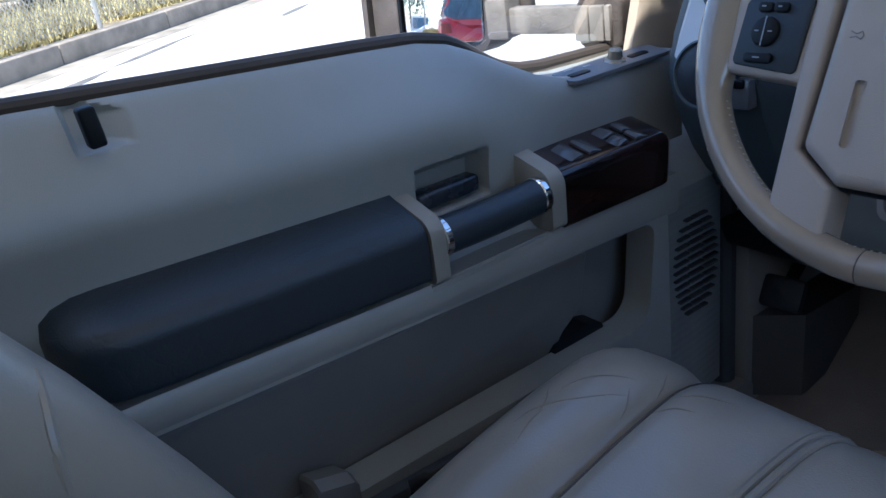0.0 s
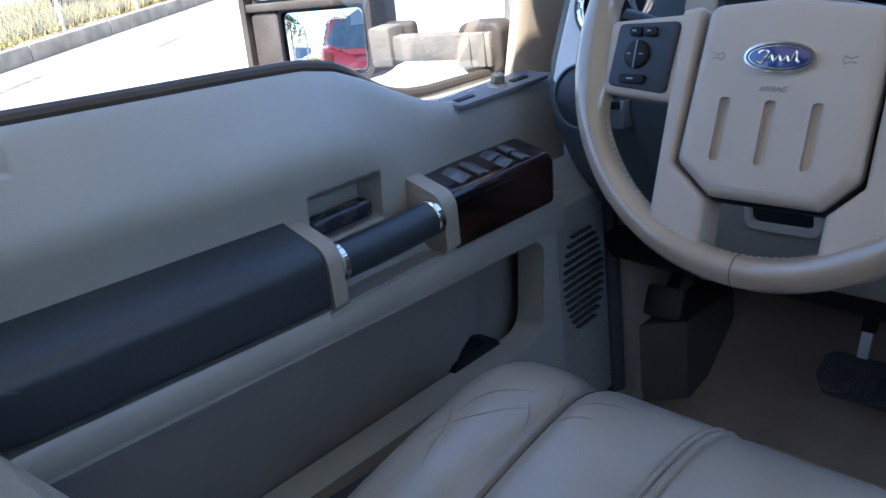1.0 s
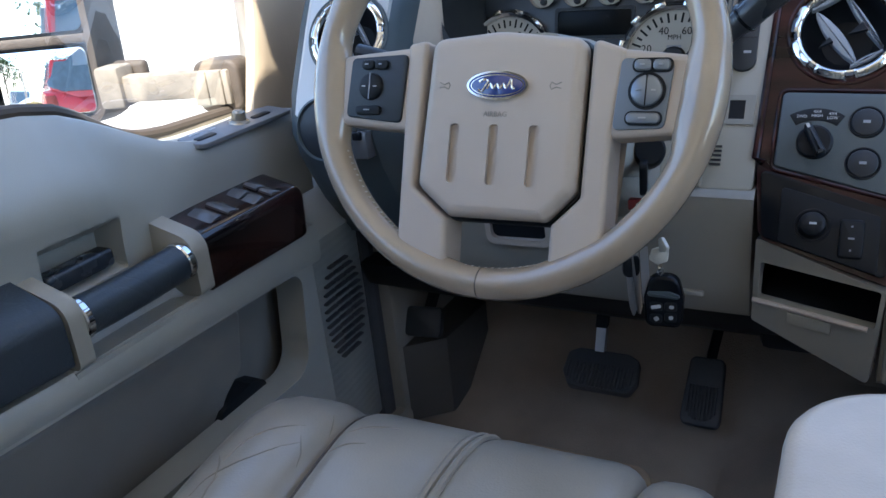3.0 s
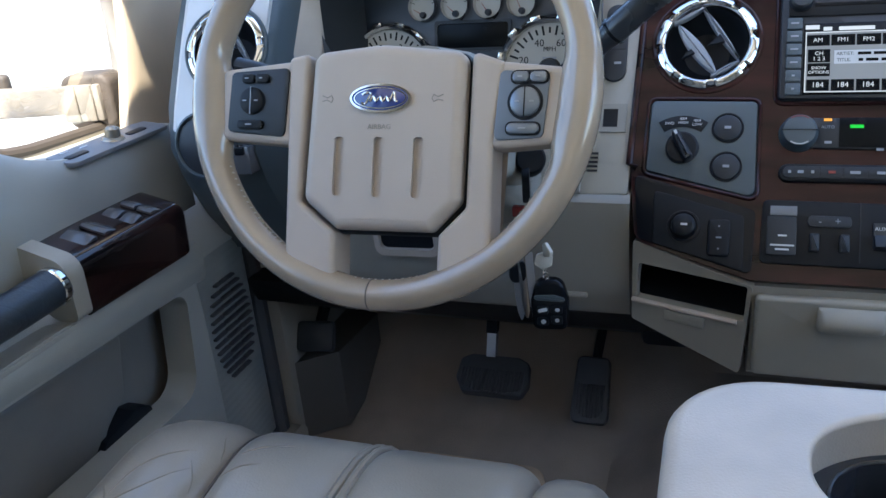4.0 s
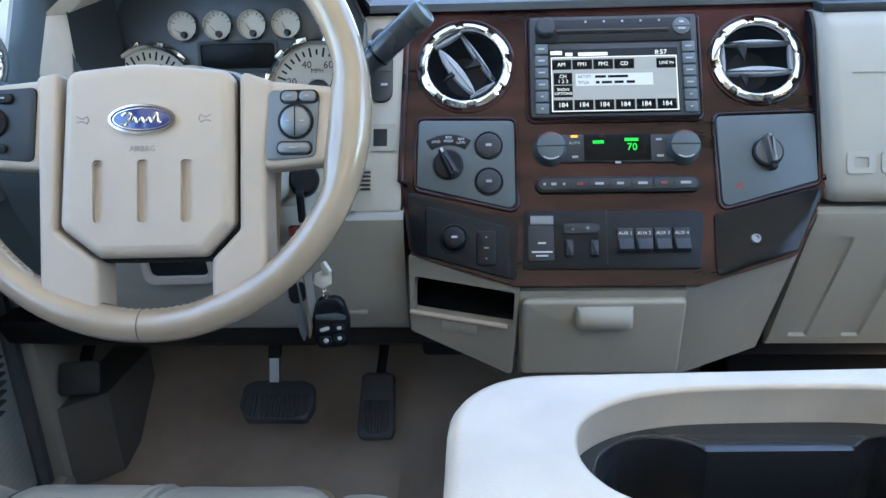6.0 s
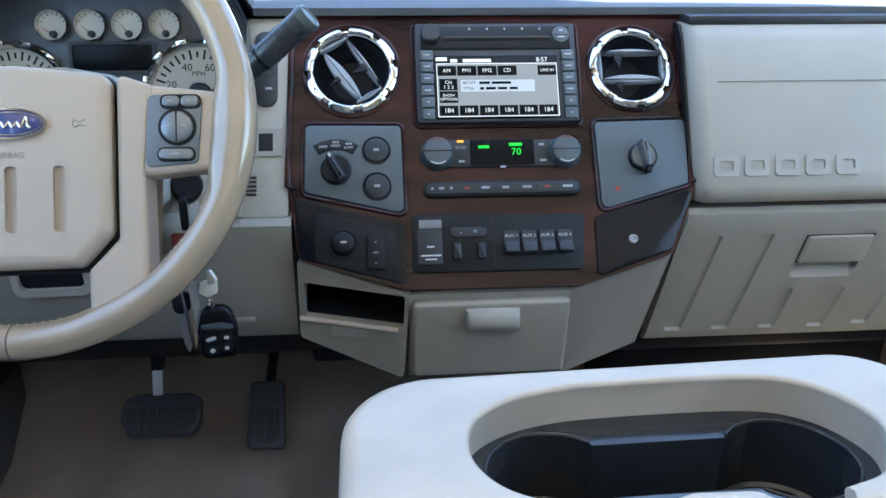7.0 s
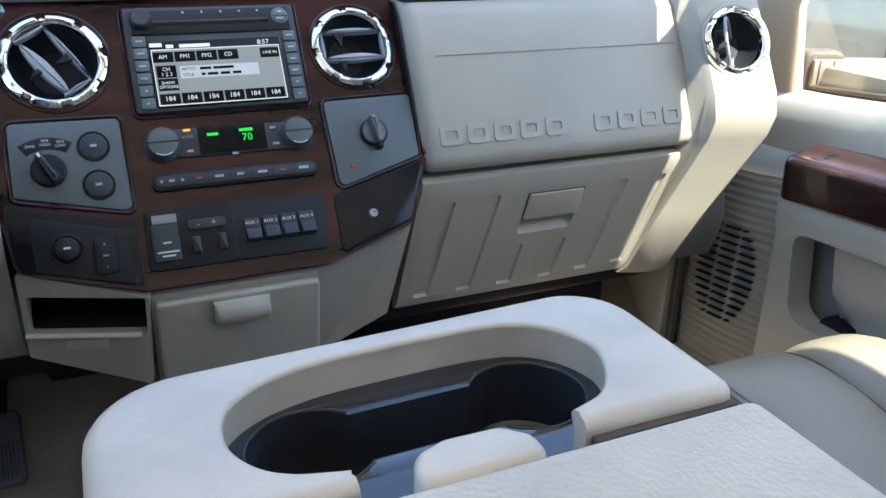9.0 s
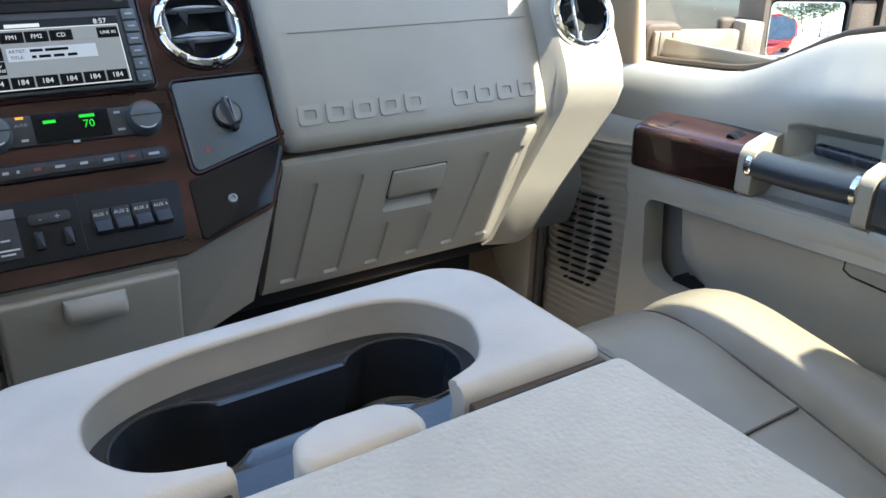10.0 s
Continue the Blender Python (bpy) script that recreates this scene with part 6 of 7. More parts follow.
# outer end on the driver's side: pale slate pod with vent, headlamp switch and a small lid
ep = lambda dy: [(0.10, 0.765), (-0.095 + dy, 0.765), (-0.125 + dy, 0.755), (-0.160 + dy, 0.70), (-0.200 + dy, 0.625), (-0.212 + dy, 0.575), (-0.200 + dy, 0.535), (-0.165 + dy, 0.47), (-0.10, 0.40), (0.10, 0.40)]
bm = loft([[Vector((x, y, z)) for y, z in ep(dy)] for x, dy in ((-0.825, 0.05), (-0.815, 0.012), (-0.79, -0.004), (-0.73, 0.0), (-0.69, 0.008), (-0.676, 0.03))])
endl = part("outer_pod", bm, SLATE, dash, "pale slate end pod", angle=40)
podu = part("outer_pod_upper", loft([[Vector((x, y - 0.0035, z)) for y, z in ((-0.085 + dy, 0.768), (-0.125 + dy, 0.757), (-0.160 + dy, 0.70), (-0.200 + dy, 0.625), (-0.208 + dy, 0.60), (-0.17, 0.60), (-0.10, 0.70))] for x, dy in ((-0.808, 0.014), (-0.79, -0.0035), (-0.73, 0.0), (-0.700, 0.003), (-0.685, 0.012))]), pmat("pale_grey_plastic", (0.52, 0.53, 0.53), 0.45, grain=0.2, gscale=1400, var=0.04), dash, angle=40)
Mv2 = axes((-0.7255, -0.1745, 0.692), (1, 0.10, 0), (0, 0.52, 1))
for ob in (endl, podu):
    bored(ob, Mv2, 0.0420, 0.05)
vent("air_vent", Mv2, "tilted", 0.0505, SLATE)
hs = thing("headlamp_switch", "round slate headlamp switch with a bright square key below it", "headlamp switch")
Mh = axes((-0.752, -0.2155, 0.585), (1, 0.05, 0), (0, 0.2, 1))
part("dial", lathe([(0.0, 0.004), (0.030, 0.004), (0.036, 0.001), (0.040, -0.012)], Mh, 36), CHAR, hs)
part("dial_ring", lathe([(0.036, 0.001), (0.038, 0.004), (0.0405, 0.003), (0.041, -0.01)], Mh, 36), SLATE, hs)
Mk = axes((-0.709, -0.2165, 0.567), (1, 0.12, 0), (0, 0.1, 1))
part("key", prism(round_poly(rect(0, 0, 0.036, 0.034), 0.002, 3), -0.02, 0.004, Mk, 0.0015), KEYP, hs)
part("key_dot", prism(round_poly(rect(0.006, 0.012, 0.012, 0.010), 0.002, 3), 0.003, 0.007, Mk, 0.001), GLOSSB, hs)

# ---- instrument cluster ----
CLUF = pmat("blue_slate_cluster_face", (0.042, 0.052, 0.066), 0.38, grain=0.15, gscale=1500, var=0.06)
clu = thing("instrument_cluster", "dark instrument cluster with cream dials in chrome rims", "instrument cluster")
MC = axes((-0.485, 0.035, 0.675), (1, 0, 0), (0, 0.22, 1))
oc = [(-0.150, -0.12), (0.172, -0.12), (0.176, 0.02), (0.150, 0.075), (-0.135, 0.085), (-0.168, 0.03)]
part("face", prism(round_poly(oc, 0.01, 4), -0.02, 0.0, MC, 0.002), CLUF, clu)
part("upper_shade", loft([[MC @ Vector((u, v, w)) for u, v in oc] for w in (0.0, 0.001)], caps=False), BLACK, clu)
ring_o = [MC @ Vector((u * 1.0, v, 0.0)) for u, v in oc]
ring_f = [MC @ Vector((u * 1.06, v * 1.12, 0.09)) for u, v in oc]
part("shroud", loft([[p for p in ring_o], ring_f], closed=True, caps=False), CLUF, clu)


def gauge(c, r, a0, a1, n, needle, parent, nums=()):
    g = part("gauge", lathe([(0.0, 0.003), (r * 0.9, 0.003)], at(MC, *c), 40), DIAL, parent, "cream dial")
    rm = part("rim", lathe([(r * 0.90, 0.002), (r * 0.915, 0.009), (r * 0.97, 0.0115), (r * 1.03, 0.008), (r * 1.06, 0.0)], at(MC, *c), 48), CHROME, g)
    if r > 0.03:
        # raised lugs round the large rims
        for i in range(12):
            a = 2 * math.pi * (i + 0.5) / 12
            part("rim_lug", prism(round_poly(rect(r * 1.005, 0, r * 0.10, r * 0.20), 0.001, 2), 0.004, 0.0135, at(MC, *c) @ Matrix.Rotation(a, 4, "Z"), 0.0012), CHROME, rm)
    part("hub", lathe([(0.0, 0.009), (r * 0.2, 0.008), (r * 0.24, 0.003)], at(MC, c[0], c[1] - (r * 0.55 if r < 0.03 else 0)), 20), CHAR, g)
    for i in range(n):
        a = a0 + (a1 - a0) * i / (n - 1)
        A = at(MC, *c) @ Matrix.Rotation(a, 4, "Z")
        part("tick", prism(rect(r * 0.76, 0, r * (0.18 if i % 2 == 0 else 0.11), r * 0.04), 0.003, 0.0036, A, 0), BLACK, g, flat=True)
    A = at(MC, c[0], c[1] - (r * 0.55 if r < 0.03 else 0)) @ Matrix.Rotation(needle, 4, "Z")
    part("needle", prism([(0, -r * 0.03), (r * 0.8, -r * 0.012), (r * 0.8, r * 0.012), (0, r * 0.03)], 0.005, 0.006, A, 0), REDP, g)
    for tx, a, rr_ in nums:
        words("number", tx, r * 0.20, at(MC, c[0] + r * rr_ * math.cos(a), c[1] + r * rr_ * math.sin(a), 0.0036), BLACK, g, 0.0001)


for i in range(4):
    gauge((-0.064 + 0.0450 * i + (0.0 if i else -0.001), 0.031), 0.0192, radians(20), radians(160), 7, radians(150 - 12 * i), clu)
gauge((-0.113, -0.052), 0.062, radians(-40), radians(220), 27, radians(215), clu, (("2", radians(115), 0.55), ("3", radians(65), 0.55)))
gauge((0.108, -0.055), 0.066, radians(-40), radians(220), 27, radians(218), clu, (("20", radians(160), 0.55), ("40", radians(112), 0.55), ("60", radians(66), 0.55), ("80", radians(22), 0.55)))
words("dial_word", "MPH", 0.0085, at(MC, 0.108, -0.0290, 0.0036), BLACK, clu, 0.0001)
bars("dial_print", [(0.108, -0.040, 0.018)], 0.003, at(MC, 0, 0, 0.0036), GREYP, clu)
part("trip_display", prism(round_poly(rect(0.004, -0.008, 0.098, 0.032), 0.002, 3), -0.001, 0.0025, MC, 0.001), SCREEN_K, clu)
part("display_frame", frame_prism(round_poly(rect(0.004, -0.008, 0.106, 0.040), 0.004, 3), round_poly(rect(0.004, -0.008, 0.098, 0.032), 0.004, 3), -0.001, 0.004, MC), CHAR, clu)


# ---- steering wheel ----
PODKEY = pmat("silvery_slate_keys", (0.17, 0.19, 0.22), 0.3, var=0.05, metal=0.4)
PODF_LIT = pmat("lit_slate_pod_face", (0.125, 0.142, 0.165), 0.35, grain=0.15, gscale=1500, var=0.06)
TLT = radians(23)
WH = axes((-0.441, -0.375, 0.681), (1, 0, 0), (0, math.sin(TLT), math.cos(TLT)))
whl = thing("steering_wheel", "tan leather steering wheel with four spokes and button pods", "steering wheel")
bm = bmesh.new()
RW, N, K = 0.1765, 120, 18
ringv = []
for i in range(N):
    a = 2 * math.pi * i / N
    # thicker grips at ten and two
    g = 1.0 + 0.10 * (math.exp(-((a - radians(42)) / 0.28) ** 2) + math.exp(-((a - radians(138)) / 0.28) ** 2))
    # flared roots where the spokes run into the rim
    fl = sum(h_ * math.exp(-(((a - radians(c_) + math.pi) % (2 * math.pi) - math.pi) / w_) ** 4) for c_, h_, w_ in ((184.5, 0.75, 0.24), (-5.5, 0.7, 0.23), (254, 0.10, 0.16), (297, 0.10, 0.14)))
    rad_ = lambda t: RW + 0.0142 * g * math.cos(t) * (1 + (fl if math.cos(t) < 0 else 0.0))
    ringv.append([WH @ Vector((rad_(t) * math.cos(a), rad_(t) * math.sin(a), 0.0165 * g * math.sin(t))) for t in np.linspace(0, 2 * math.pi, K, endpoint=False)])
part("rim", loft(ringv, loop=True), RIM, whl, "worn tan leather rim", angle=80)
for a in (-90, 32, 148):
    A = WH @ Matrix.Rotation(radians(a), 4, "Z") @ Matrix.Translation((RW, 0, 0)) @ Matrix.Rotation(radians(90), 4, "X")
    part("rim_seam", lathe([(0.0148, -0.0006), (0.0152, 0.0), (0.0148, 0.0006)], A @ Matrix.Diagonal((0.965, 1.115, 1, 1)), 24), SEAL, whl)
# stitching along the inside of the lower rim
bm = bmesh.new()
for i in range(64):
    a = radians(200 + 140 * i / 63)
    A = WH @ Matrix.Rotation(a, 4, "Z") @ Matrix.Translation((RW - 0.0138, 0, 0.002))
    box((-0.0004, -0.0007, -0.0022), (0.0003, 0.0007, 0.0022), 0, 1, A, bm=bm)
part("stitching", bm, LEATHER, whl)
hubp = [(-0.061, 0.033), (0.003, 0.039), (0.079, 0.031), (0.079, -0.094), (0.055, -0.120), (-0.033, -0.121), (-0.066, -0.096)]
hp = round_poly(hubp, [0.012, 0.10, 0.012, 0.012, 0.008, 0.008, 0.012], 6)
part("hub_back", prism(round_poly([(p[0] * 1.03, p[1] * 1.03) for p in hubp], 0.012, 5), -0.05, 0.0, WH, 0.004), BLACK, whl)
grooves = [round_poly(rect(u + 0.0005, -0.0665, 0.0092, 0.051), 0.003, 3) for u in (-0.0320, 0.0050, 0.0410)]
part("airbag_cover", prism(hp, -0.012, 0.0160, WH, 0.010, 6, holes=grooves, deep=0.004), HUB, whl, "tan airbag cover", angle=40, even=True)
words("airbag_word", "AIRBAG", 0.0062, at(WH, 0.0055, -0.0325, 0.0161), TAN_D, whl, 0.0003)
for u in (-0.0435, 0.0565):
    sg = 1 if u < 0 else -1
    part("horn_mark", tube([WH @ Vector((u + sg * du, -0.0085 + dv, 0.0161)) for du, dv in ((-0.0055, 0.003), (-0.001, 0.001), (0.003, 0.003), (0.0045, 0.0), (0.003, -0.003), (-0.001, -0.001), (-0.0055, -0.002))], 0.0005, 5), TAN_D, whl)
em = part("emblem", prism(circle(0.0062, -0.0085, 0.0262, 40, 0.0108), 0.0150, 0.0185, WH, 0.0008), BLUE, whl, "oval blue enamel emblem in a bright rim")
part("emblem_rim", frame_prism(circle(0.0062, -0.0085, 0.0278, 40, 0.0122), circle(0.0062, -0.0085, 0.0258, 40, 0.0104), 0.0150, 0.0193, WH), CHROME, em)
part("emblem_line", frame_prism(circle(0.0062, -0.0085, 0.0243, 40, 0.0091), circle(0.0062, -0.0085, 0.0234, 40, 0.0083), 0.0180, 0.0189, WH), CHROME, em)
# plain flowing strokes inside the oval
for nm_, rr_, qs in (("flourish", 0.00115, ((-0.0165, 0.0030), (-0.0125, 0.0048), (-0.0085, 0.0038), (-0.0110, -0.0010), (-0.0135, -0.0048), (-0.0165, -0.0040))), ("flourish", 0.0010, ((-0.0090, -0.0028), (-0.0060, 0.0014), (-0.0035, -0.0028), (0.0, 0.0012), (0.0025, -0.0028), (0.0060, 0.0012), (0.0085, -0.0028), (0.0125, 0.0050), (0.0140, -0.0020), (0.0165, -0.0030)))):
    part(nm_, tube([WH @ Vector((0.0062 + q.x, -0.0085 + q.y, 0.0188)) for q in spline([(u, v, 0) for u, v in qs], 5)], rr_, 6), CHROME, em)
# spokes: moulded arms to the sides and down to the rim
for sg, arm_, low_, pod in (
        (-1, [(-0.158, 0.021), (-0.080, 0.028), (-0.080, -0.048), (-0.156, -0.043)], [(-0.088, 0.030), (-0.067, 0.034), (-0.070, -0.098), (-0.036, -0.123), (-0.034, -0.172), (-0.062, -0.170), (-0.084, -0.150), (-0.086, -0.050)], [(-0.1455, 0.018), (-0.086, 0.021), (-0.089, -0.041), (-0.148, -0.036)]),
        (1, [(0.100, 0.024), (0.166, 0.017), (0.163, -0.044), (0.100, -0.050)], [(0.083, 0.032), (0.112, 0.022), (0.104, -0.050), (0.106, -0.150), (0.084, -0.168), (0.060, -0.172), (0.060, -0.122), (0.083, -0.098)], [(0.108, 0.015), (0.1495, 0.012), (0.1455, -0.040), (0.1045, -0.043)])):
    part("side_spoke", prism(round_poly(arm_, 0.006, 4), -0.020, 0.0085, WH, 0.006, 4, tri=True), HUB, whl, angle=50, even=True)
    part("lower_spoke", prism(round_poly(low_, 0.005, 4), -0.024, 0.0100, WH, 0.005, 4, tri=True), HUB, whl, angle=50, even=True)
    # matching pods: the right one drawn lit in paler slate, the left dark
    pd = part("button_pod", prism(round_poly(pod, 0.005, 4), 0.006, 0.0108, WH, 0.0012), CHAR if sg < 0 else PODF_LIT, whl, "slate button pod")
    cu, dy = (-0.1225, 0.0) if sg < 0 else (0.1300, -0.003)
    bmat = BLACK if sg < 0 else PODKEY
    if sg > 0:
        for q in (round_poly(rect(cu + 0.003, 0.0115 + dy, 0.032, 0.0115), 0.005, 4), circle(cu, -0.0085 + dy, 0.0148, 28), round_poly(rect(cu - 0.001, -0.0300 + dy, 0.0295, 0.0115), 0.005, 4)):
            part("button_well", prism(q, 0.010, 0.0116, WH, 0.0003), BLACK, pd)
    for du in (-0.0072, 0.0072):
        part("small_button", prism(round_poly(rect(cu + du + 0.003, 0.0115 + dy, 0.0135, 0.0085), 0.0035, 4), 0.010, 0.0142, WH, 0.0015), bmat, pd)
    b = part("round_button", lathe([(0.0, 0.0145), (0.0095, 0.0148), (0.0118, 0.0135), (0.0128, 0.010)], at(WH, cu, -0.0085 + dy), 30), bmat, pd)
    part("button_split", prism(rect(cu, -0.0085 + dy, 0.0009, 0.024), 0.0142, 0.0152, WH, 0), BLACK if sg > 0 else GREYP, b)
    part("bar_button", prism(round_poly(rect(cu - 0.001, -0.0300 + dy, 0.0265, 0.0085), 0.004, 4), 0.010, 0.0142, WH, 0.0015), bmat, pd)
    for uu, vv, ww in ((-0.0045, 0.0115, 0.006), (0.010, 0.0115, 0.005), (-0.006, -0.0085, 0.006), (0.006, -0.0085, 0.006), (-0.001, -0.030, 0.010)):
        bars("button_print", [(cu + uu, vv + dy, ww * 0.6)], 0.0011, at(WH, 0, 0, 0.0150), GREYP, pd)
# column, stalks, ignition
col = thing("steering_column", "tan column shroud with a dark gear lever", "steering column")
def colring(p, w, h):
    A = axes(p, (1, 0, 0), (0, math.sin(TLT), math.cos(TLT)))
    return [A @ Vector((u, v, 0)) for u, v in round_poly(rect(0, 0, w, h), 0.02, 5)]
part("shroud", loft([colring((-0.441, -0.335, 0.664), 0.09, 0.10), colring((-0.441, -0.30, 0.645), 0.13, 0.115), colring((-0.441, -0.20, 0.605), 0.15, 0.125), colring((-0.441, -0.08, 0.555), 0.16, 0.13)]), TAN, col, angle=50)
part("lower_shroud", loft([colring((-0.441, -0.24, 0.575), 0.10, 0.05), colring((-0.441, -0.14, 0.520), 0.16, 0.08), colring((-0.441, -0.10, 0.50), 0.17, 0.10)]), TAN_D, col, angle=50)
Mt = axes((-0.532, -0.1415, 0.447), (1, 0, 0.02), (0, -0.1, 1))
part("tilt_opening_rim", frame_prism(round_poly(rect(0.0, 0, 0.088, 0.050), 0.012, 4), round_poly(rect(0.0, 0.003, 0.074, 0.038), 0.008, 4), -0.004, 0.007, Mt), HUB, col)
# black plate drawn for the shaded hole, which is not cut
part("tilt_opening", prism(round_poly(rect(0.0, 0.002, 0.072, 0.036), 0.008, 4), -0.002, 0.001, Mt, 0), BLACK, col)
gl_ = spline([(-0.40, -0.225, 0.590), (-0.345, -0.255, 0.632), (-0.292, -0.277, 0.680), (-0.255, -0.283, 0.712), (-0.213, -0.290, 0.747)], 6)
part("gear_lever", tube(gl_, [0.009] * 6 + [0.0092] * 6 + [0.0105] * 6 + [0.0122] * 6 + [0.0128], 18), LEVER, col, "dark slate gear lever")
d_ = (Vector(gl_[-1]) - Vector(gl_[-2])).normalized()
Ag = Matrix.Translation(gl_[-1]) @ d_.to_track_quat("Z", "Y").to_matrix().to_4x4()
part("lever_tip", lathe([(0.0, 0.0025), (0.0085, 0.0025), (0.0098, 0.0038), (0.0116, 0.0034), (0.0129, 0.0), (0.0131, -0.004)], Ag, 28), SLATE, col)
for f_, r_ in ((13, 0.0116), (18, 0.0134)):
    dl = (Vector(gl_[f_ + 1]) - Vector(gl_[f_])).normalized()
    part("lever_collar", lathe([(r_ - 0.002, -0.0016), (r_, -0.0010), (r_, 0.0010), (r_ - 0.002, 0.0016)], Matrix.Translation(gl_[f_]) @ dl.to_track_quat("Z", "Y").to_matrix().to_4x4(), 24), GLOSSB, col)
part("turn_stalk", tube(spline([(-0.50, -0.25, 0.645), (-0.56, -0.265, 0.665), (-0.62, -0.275, 0.685), (-0.645, -0.278, 0.692)], 4), [0.008] * 8 + [0.010] * 5, 12, squash=0.7), CHAR, col, "dark turn signal stalk")
part("ignition_barrel", lathe([(0.0, 0.045), (0.014, 0.045), (0.0165, 0.040), (0.0175, 0.0)], Matrix.Translation((-0.362, -0.175, 0.558)) @ Matrix.Rotation(radians(68), 4, "X") @ Matrix.Rotation(radians(15), 4, "Y"), 24), BLACK, col, "black ignition lock")

keys = thing("key_bunch", "bunch of keys and a black remote hanging from the ignition", "keys")
part("key_head", prism(round_poly(rect(0, 0, 0.022, 0.036), 0.007, 4), -0.004, 0.004, axes((-0.354, -0.226, 0.548), (0.2, -0.98, 0), (0, 0, 1)), 0.002), BLACK, keys)
part("red_tag", prism(round_poly(rect(0, 0, 0.014, 0.012), 0.002, 3), -0.003, 0.003, axes((-0.362, -0.23, 0.520), (1, 0, 0), (0, 0, 1)), 0.001), pmat("dark_red_plastic", (0.14, 0.015, 0.012), 0.4), keys)
part("ring", tube([(-0.346 + 0.011 * math.cos(a), -0.232, 0.512 + 0.018 * math.sin(a)) for a in np.linspace(0, 2 * math.pi, 24, endpoint=False)], 0.0011, 6, loop=True, up=(0, 1, 0)), CHROME, keys)
BONE = pmat("pale_bone_plastic", (0.44, 0.42, 0.36), 0.35, var=0.12, vscale=90)
part("pale_tag", prism(round_poly([(-0.010, -0.006), (-0.002, -0.013), (0.009, -0.010), (0.011, 0.001), (0.004, 0.006), (-0.006, 0.004)], 0.003, 3), -0.003, 0.003, axes((-0.336, -0.240, 0.472), (1, 0.25, 0.1), (0, 0.2, 1)), 0.001), BONE, keys)
part("pale_tag_fold", prism(round_poly([(0.000, -0.002), (0.010, -0.001), (0.012, 0.004), (0.004, 0.014), (-0.001, 0.012)], 0.002, 3), -0.002, 0.002, axes((-0.333, -0.243, 0.476), (0.7, -0.5, 0.2), (-0.1, 0.25, 1)), 0.0008), BONE, keys)
for k in range(6):
    c = Vector((-0.337 + 0.0012 * k, -0.238, 0.468 - 0.0062 * k))
    part("chain_link", tube([c + Vector((0.0028 * math.cos(a) * (1 if k % 2 else 0.3), 0.0028 * math.cos(a) * (0.3 if k % 2 else 1), 0.0045 * math.sin(a))) for a in np.linspace(0, 2 * math.pi, 14, endpoint=False)], 0.0008, 5, loop=True, up=(0, 1, 0)), CHROME, keys)
Mf = axes((-0.330, -0.238, 0.416), (1, 0.12, 0), (0, 0.02, 1))
fob = part("remote", prism(round_poly([(-0.019, -0.030), (0.019, -0.030), (0.021, 0.004), (0.014, 0.030), (-0.014, 0.030), (-0.021, 0.004)], [0.009, 0.009, 0.014, 0.013, 0.013, 0.014], 7), -0.006, 0.0065, Mf, 0.005, 5), GLOSSB, keys, "black remote with four pale buttons")
part("remote_band", prism(round_poly([(-0.016, 0.007), (0.016, 0.005), (0.017, 0.010), (0.006, 0.014), (-0.017, 0.013)], 0.003, 3), 0.0045, 0.0080, Mf, 0.0016), SLATE, fob)
for u, v, w_, h_, r_ in ((-0.0075, -0.0045, 0.0105, 0.0042, 0.25), (0.0085, -0.0040, 0.0050, 0.0040, -0.1), (-0.0070, -0.0185, 0.0052, 0.0050, 0.6), (0.0080, -0.0165, 0.0046, 0.0044, 0.2)):
    well = part("button_pad", prism(round_poly(rect(0.0075 if u > 0 else -0.0075, v, 0.0130, 0.0110), 0.003, 3), 0.0050, 0.0074, Mf, 0.0010), BLACK, fob)
    part("button_print", prism(round_poly(rect(0, 0, w_, h_), 0.0016, 3), 0.0, 0.0006, at(Mf, u, v, 0.0073) @ Matrix.Rotation(r_, 4, "Z"), 0.0002), WHITE, well)
for x, z0, z1, yaw in ((-0.3620, 0.470, 0.392, 0.9), (-0.3520, 0.475, 0.394, 0.3), (-0.3660, 0.440, 0.390, 0.5)):
    part("key", prism(round_poly([(-0.0042, 0.0), (0.0042, 0.0), (0.0042, z0 - z1 - 0.01), (0.0, z0 - z1), (-0.0030, z0 - z1 - 0.012), (-0.0042, z0 - z1 - 0.030)], 0.001, 2), -0.0012, 0.0012, axes((x, -0.236, z0), (math.cos(yaw), math.sin(yaw), 0.05), (0.05, 0, -1)), 0.0004), STEEL, keys)
part("key_bow", prism(round_poly(rect(0, 0, 0.018, 0.026), 0.007, 4), -0.0035, 0.0035, axes((-0.3655, -0.236, 0.452), (0.9, 0.4, 0), (0.05, 0, 1)), 0.0015), BLACK, keys)

# ---- floor mat ----
mat_o = round_poly([(-0.66, -0.62), (-0.36, -0.62), (-0.37, -0.10), (-0.40, -0.02), (-0.60, -0.02), (-0.64, -0.10)], 0.03, 5)
# tan pile, made paler also for the lit stretch of floor
MATC = pmat("tan_mat_pile", (0.41, 0.32, 0.23), 0.95, var=0.15, vscale=12, grain=0.9, gscale=600, spec=0.1)
solid("floor_mat", prism(mat_o, 0.006, 0.020, I4, 0.005, 3), MATC, "worn tan carpet mat on the cab floor", "floor mat")

